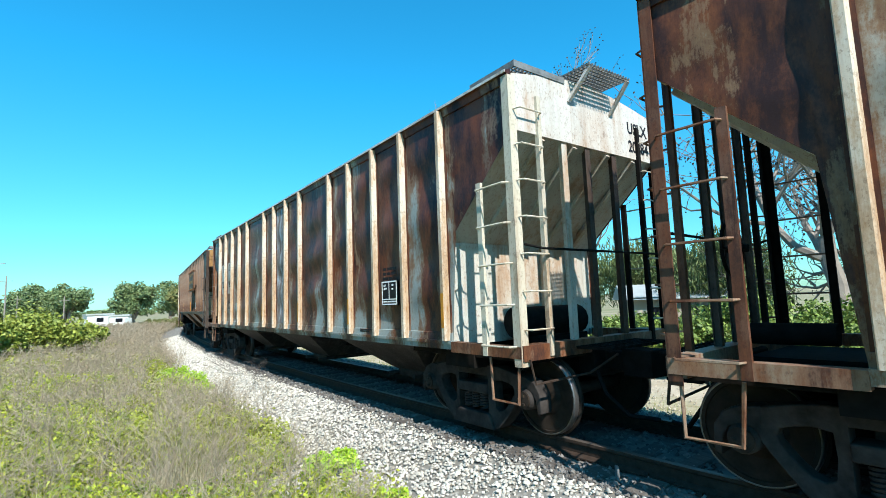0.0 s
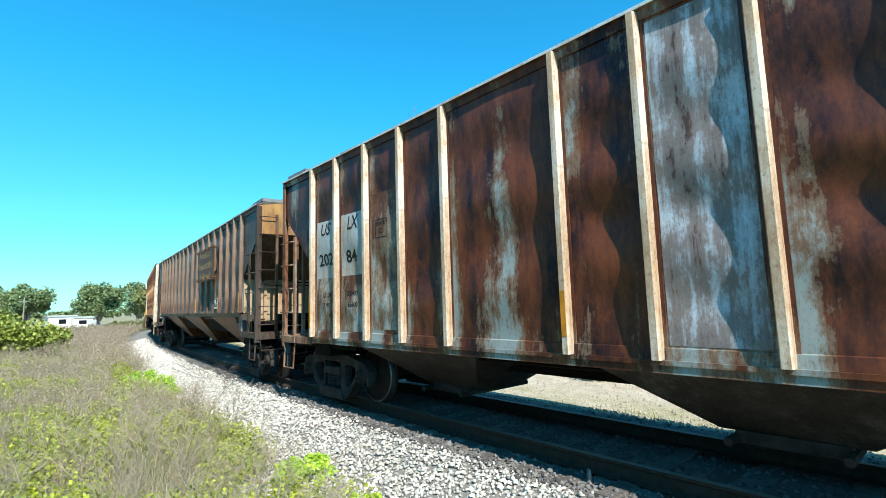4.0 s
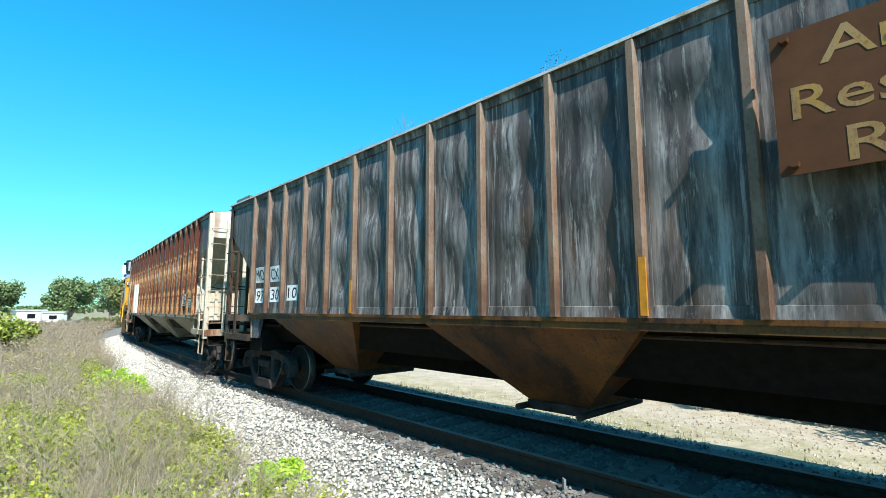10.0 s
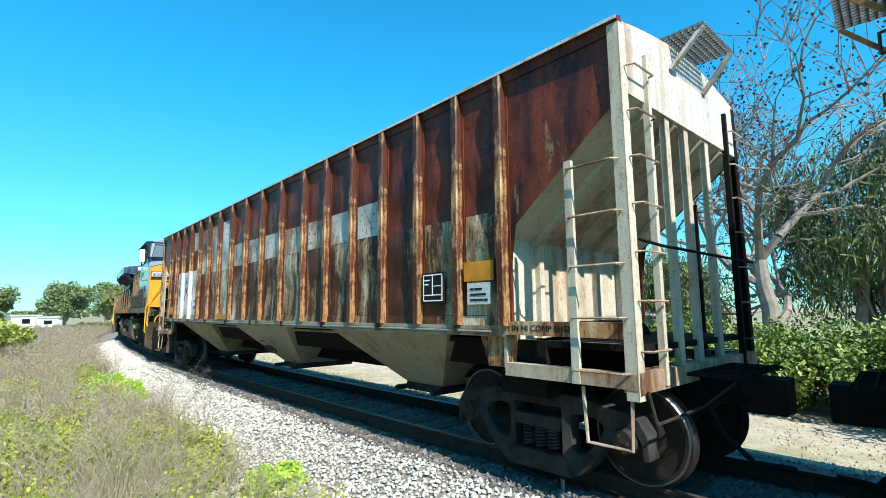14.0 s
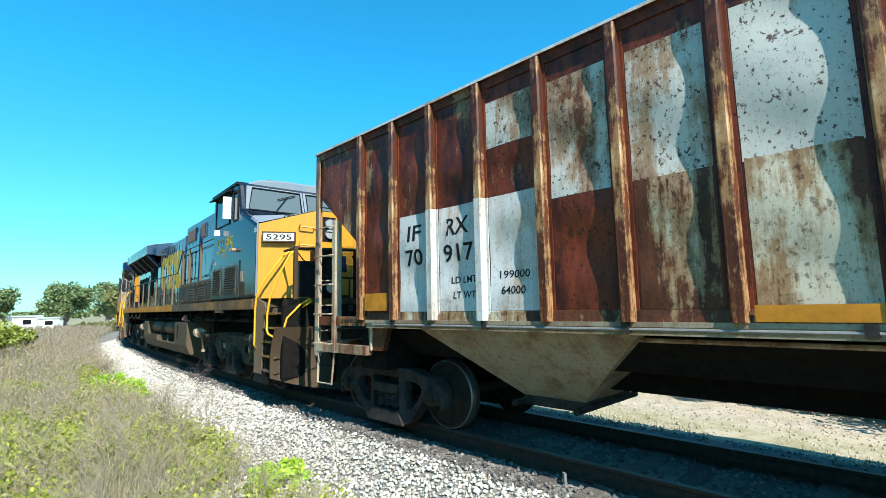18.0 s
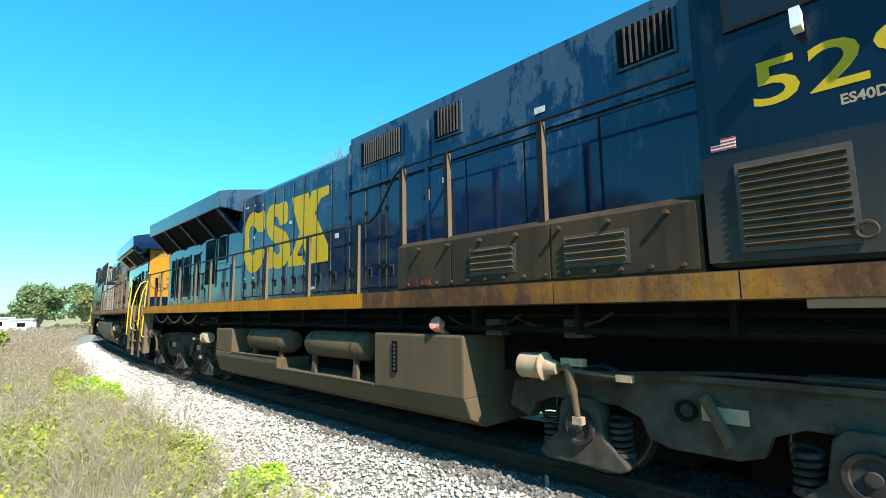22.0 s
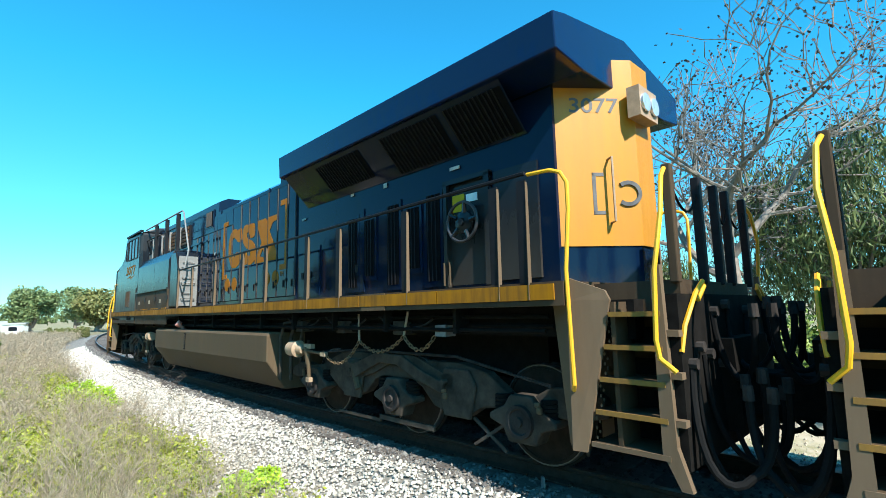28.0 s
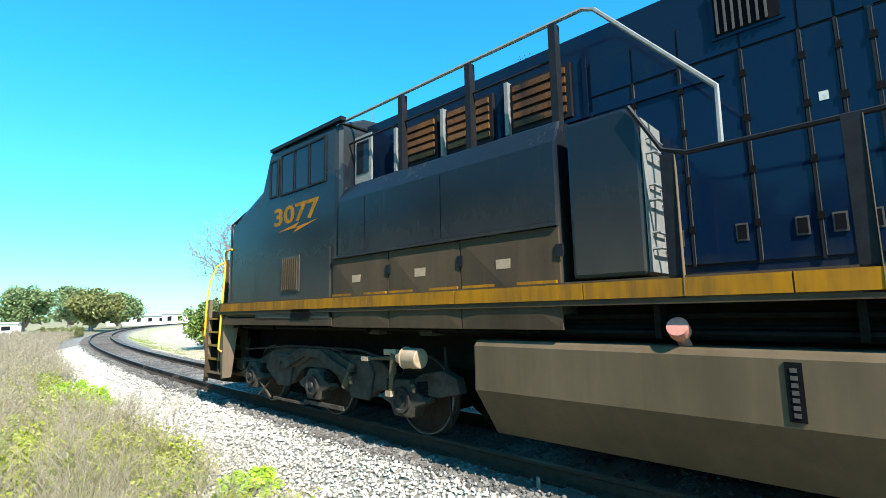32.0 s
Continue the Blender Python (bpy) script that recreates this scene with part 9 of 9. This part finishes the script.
def stand():
    # far oaks beyond the field
    rows = ((41.2, 124, 8.0, 4.4, "oak"), (38.4, 118, 8.2, 4.2, "oak"), (33.0, 112, 8.6, 4.3, "oak"), (29.7, 126, 9.6, 4.6, "oak"), (28.0, 96, 7.0, 4.6, "tan"), (26.2, 112, 7.0, 4.2, "oak"),
            (43.6, 130, 5.6, 3.4, "oak"))
    for i, (az, dist, h, r, m) in enumerate(rows):
        p = at_bearing(az, dist)
        p.z = -0.5
        leafy("oak_tree" if m == "oak" else "yellowing_tree", "broad dark green oak beyond the field" if m == "oak" else "yellowing tree beyond the field", "tree", p, h, r, L_[m], 40 + i, 9500, 0.27, 0.35, 0.12, 34, 1.0, "bark", 0, "trees beyond the field")
    for i in range(26):
        az = 15 + i * 1.3
        p = at_bearing(az, 330 + 60 * ((i * 7) % 5) / 5)
        p.z = -0.5
        leafy("distant_tree", "small dark tree on the far horizon", "tree", p, 3.6 + 2.2 * ((i * 5) % 7) / 7, 9.0, L_["oak"], 70 + i, 700, 0.9, 0.0, 0.0, 14, 1.0, "bark", 0, "trees on the horizon")
    # green scrub in the field
    for i, (az, dist, h, r) in enumerate(((38.3, 27, 2.35, 1.2), (40.8, 28, 2.5, 1.7), (36.6, 29, 1.75, 0.9), (44.5, 26, 2.2, 2.0), (31.5, 78, 1.3, 2.6), (29.6, 70, 1.3, 2.2))):
        p = at_bearing(az, dist)
        p.z = -0.5
        leafy("field_shrub", "rounded green shrub in the rough field", "shrub", p, h, r, L_["olive"] if i < 4 else L_["tan"], 110 + i, 5200, 0.085, 0.0, 0.0, 26, 1.0, "bark", 0, "scrub in the field")
    # lime bushes beside the ballast
    for i, (s, o, h, r, c) in enumerate(((13.7, 2.95, 0.4, 0.55, 2200), (14.8, 3.0, 0.5, 0.65, 3000), (16.0, 3.1, 0.5, 0.65, 2600), (5.75, 2.75, 0.3, 0.55, 2100), (14.4, 3.4, 0.4, 0.5, 900), (4.4, 2.75, 0.2, 0.3, 700), (6.4, 3.3, 0.25, 0.3, 700))):
        p = on_track(s, o, ground_z(o))
        leafy("lime_bush", "bright lime green bush beside the ballast", "bush", p, h, r, L_["lime"], 130 + i, int(c * 1.6), 0.031, 0.0, 0.0, 22, 1.0, "bark", 0, "lime bushes")
    # dead brush on the shoulder
    rnd = random.Random(9)
    brush = thing("dead_brush", "grey leafless brush on the ballast shoulder", "brush")
    A, B, Wd = [], [], []
    for i in range(24):
        a = on_track(12.0 + rnd.random() * 4.0, 1.55 + rnd.random() * 0.35, -0.3)
        d = Vector((rnd.gauss(0, 0.3), rnd.gauss(0, 0.3), rnd.uniform(0.15, 0.42)))
        for _ in range(3):
            b = a + d * rnd.uniform(0.5, 1.0)
            A.append(tuple(a)), B.append(tuple(b)), Wd.append(0.006)
            for _ in range(2):
                c = b + Vector((rnd.gauss(0, 0.13), rnd.gauss(0, 0.13), rnd.uniform(0, 0.18)))
                A.append(tuple(b)), B.append(tuple(c)), Wd.append(0.0045)
            a, d = b, d * 0.6 + Vector((rnd.gauss(0, 0.2), rnd.gauss(0, 0.2), 0.05))
    V, F = sticks(np.array(A), np.array(B), np.array(Wd))
    ob = fast_mesh("brush_tangle", V, F, L_["darkbark"])
    ob.parent = brush
    ob["kind"] = "stuff"
    # behind the train
    bare_tree("tall bare sycamore hung with dark seed balls", at_bearing(-39.5, 17.5), 12.0, (-0.05, 0.1), 21, 4, True, 0.24)
    bare_tree("bare sycamore with pale limbs behind the track", at_bearing(-18.3, 24.0), 15.2, (0.05, 0.05), 22, 4, True, 0.22, 0.36, True)
    bare_tree("slender bare tree showing above the train", at_bearing(0.6, 30.0), 15.1, (0.02, 0.02), 23, 4, False, 0.2, 0.22, True)
    bare_tree("leafless pale tree inside the curve", at_bearing(14.4, 34.0), 9.6, (-0.05, 0.0), 25, 4, False, 0.15)
    rows = ((-12, 21, 2.6, 2.6), (-17, 17, 2.4, 2.4), (-21.5, 14.5, 2.0, 1.9), (-25.5, 16, 2.6, 2.2), (-29, 13.5, 2.0, 1.8), (-32.5, 15, 2.8, 2.2), (-36, 13.0, 2.1, 1.8), (-39.5, 14.5, 2.6, 2.0), (-43, 12.5, 2.2, 1.8), (-46.5, 13.0, 2.8, 2.2), (-51, 12.0, 2.6, 2.2), (-56, 12, 3, 2.4), (-5, 24, 2.8, 3), (2, 27, 2.6, 3), (9, 33, 2.4, 3))
    for i, (az, dist, h, r) in enumerate(rows):
        p = at_bearing(az, dist)
        p.z = -0.5
        leafy("hedge_shrub", "dense sunlit green shrub behind the lane", "shrub", p, h * 0.74, r, L_["shrub"], 160 + i, 9000, 0.06, 0.0, 0.0, 34, 1.0, "bark", 0, "shrubs behind the lane")
    for i, (az, dist, h, r) in enumerate(((-47, 21, 9.5, 3.4), (-61, 20, 9.0, 3.6), (-30, 27, 5.5, 3.2), (-22, 34, 6.0, 3.6), (-14, 40, 5.0, 3.6), (-7, 44, 5.2, 4.0))):
        p = at_bearing(az, dist)
        p.z = -0.5
        leafy("evergreen_tree", "dark evergreen with drooping fine leaves", "tree", p, h, r, L_["fine"], 190 + i, 16000, 0.03 + 0.001 * dist, 0.2, 0.1, 44, 1.0, "bark", 0.7, "evergreens behind the lane", True)
    p = at_bearing(17.2, 36)
    p.z = -0.5
    leafy("lane_bush", "green bush beside the grassy lane", "bush", p, 3.2, 2.6, L_["shrub"], 230, 6500, 0.15, 0.0, 0.0, 36)
    p = at_bearing(14.6, 34)
    p.z = -0.5
    leafy("lane_bush", "green bush beside the grassy lane", "bush", p, 3.6, 2.8, L_["fine"], 231, 6500, 0.15, 0.0, 0.0, 36)
    # tree line on the outer side, mirrored in the paint
    for i in range(15):
        p = Vector((-19 - 4.5 * (i % 2), -34 + i * 3.4, -0.5))
        leafy("verge_tree", "tall leafy tree behind the verge", "tree", p, 7.6 + 3.4 * ((i * 5) % 7) / 7, 3.4, L_["oak"], 250 + i, 3800, 0.42, 0.28, 0.1, 34, 1.0, "bark", 0, "trees behind the verge")


def buildings():
    wall = plain("white wall paint", (0.78, 0.77, 0.74), 0.8, 0, 0.08, 1.0)
    roofm = plain("pale metal roof", (0.36, 0.38, 0.36), 0.6, 0, 0.1, 1.0)
    dark = M_["glass"]

    def house(name, label, az, dist, w, dp, h, rise, turn, wins, flat=False, wall=wall):
        p = at_bearing(az, dist)
        t = thing(name, label, "building", "", pose(p.x, p.y, -0.5, 0, 0, az + turn))
        part("wall", Solid().box(-w / 2, w / 2, -dp / 2, dp / 2, 0, h), wall, t)
        if flat:
            part("roof", Solid().box(-w / 2 - 0.2, w / 2 + 0.2, -dp / 2 - 0.2, dp / 2 + 0.2, h, h + 0.25), roofm, t)
        else:
            part("roof", Solid().prism([(-dp / 2 - 0.4, h - 0.05), (dp / 2 + 0.4, h - 0.05), (0, h + rise)], -w / 2 - 0.4, w / 2 + 0.4, "x"), roofm, t)
        for i in range(wins):
            x = -w / 2 + w * (i + 0.7) / (wins + 0.4)
            win = part("window", Solid().box(x - 0.5, x + 0.5, -dp / 2 - 0.03, -dp / 2 + 0.02, h * 0.38, h * 0.78), dark, t, "dark window")
            part("window_sill", Solid().box(x - 0.58, x + 0.58, -dp / 2 - 0.02, -dp / 2 + 0.01, h * 0.38 - 0.08, h * 0.38), wall, win)
            part("window_head", Solid().box(x - 0.58, x + 0.58, -dp / 2 - 0.02, -dp / 2 + 0.01, h * 0.78, h * 0.78 + 0.08), wall, win)
        part("door", Solid().box(w * 0.3, w * 0.3 + 1.0, -dp / 2 - 0.04, -dp / 2 + 0.01, 0, min(2.1, h * 0.8)), roofm, t)
        return t

    house("low_building", "long low white building beyond the field", 36.0, 104, 3.6, 6, 1.9, 0.6, 6, 1, flat=True)
    house("low_building", "white block building beyond the field", 34.2, 100, 2.6, 5, 1.6, 0.5, -4, 1, flat=True)
    house("white_shed", "long white shed on the far side of the field", 24.0, 160, 17, 8, 2.6, 0.7, 3, 6)
    house("white_shed", "long white shed on the far side of the field", 19.8, 150, 13, 8, 3.0, 0.8, -2, 5)
    house("small_house", "small pale house behind the shrubs", -25.0, 27, 4.6, 4, 1.9, 0.7, 12, 2, wall=plain("tan wall paint", (0.36, 0.32, 0.25), 0.8, 0, 0.15, 1.0))
    pole = plain("grey pole wood", (0.25, 0.22, 0.19), 0.9)
    for az, dist, h in ((42.7, 85, 7.5), (43.3, 70, 8.5), (38.6, 95, 5.0), (41.9, 120, 6)):
        p = at_bearing(az, dist)
        t = thing("utility_pole", "grey wooden utility pole", "utility pole", "utility poles", pose(p.x, p.y, -0.5))
        part("pole", Solid().rod([(0, 0, 0), (0, 0, h)], [0.1, 0.07], 8), pole, t)
        part("crossarm", Solid().box(-0.8, 0.8, -0.04, 0.04, h - 0.7, h - 0.62), pole, t)
    p = on_track(2.86, 1.02, -0.27)
    t = thing("marker_stake", "short metal stake beside the rail", "stake", "", pose(p.x, p.y, p.z))
    part("stake", Solid().box(-0.012, 0.012, -0.03, 0.03, -0.15, 0.2), M_["steel"], t)


verge()
stand()
buildings()


build_sleepers(track)


# ---- everything that moves ----
def motions():
    times = [0.5 * i for i in range(65)]
    for ob, sc, base in MOVING:
        rows = []
        for t in times:
            s = sc + gone(t)
            p = on_track(s, -R * (1 - math.cos(base / 2 / R)))
            rows.append((t, pose(p.x, p.y, 0, 0, 0, track_yaw(s))))
        walk(ob, rows)
    fine = [0.2 * i for i in range(161)]
    for ob, x, r in WHEELS:
        walk(ob, [(t, pose(x, 0, r, 0, math.degrees(gone(t) / r), 0)) for t in fine])


motions()
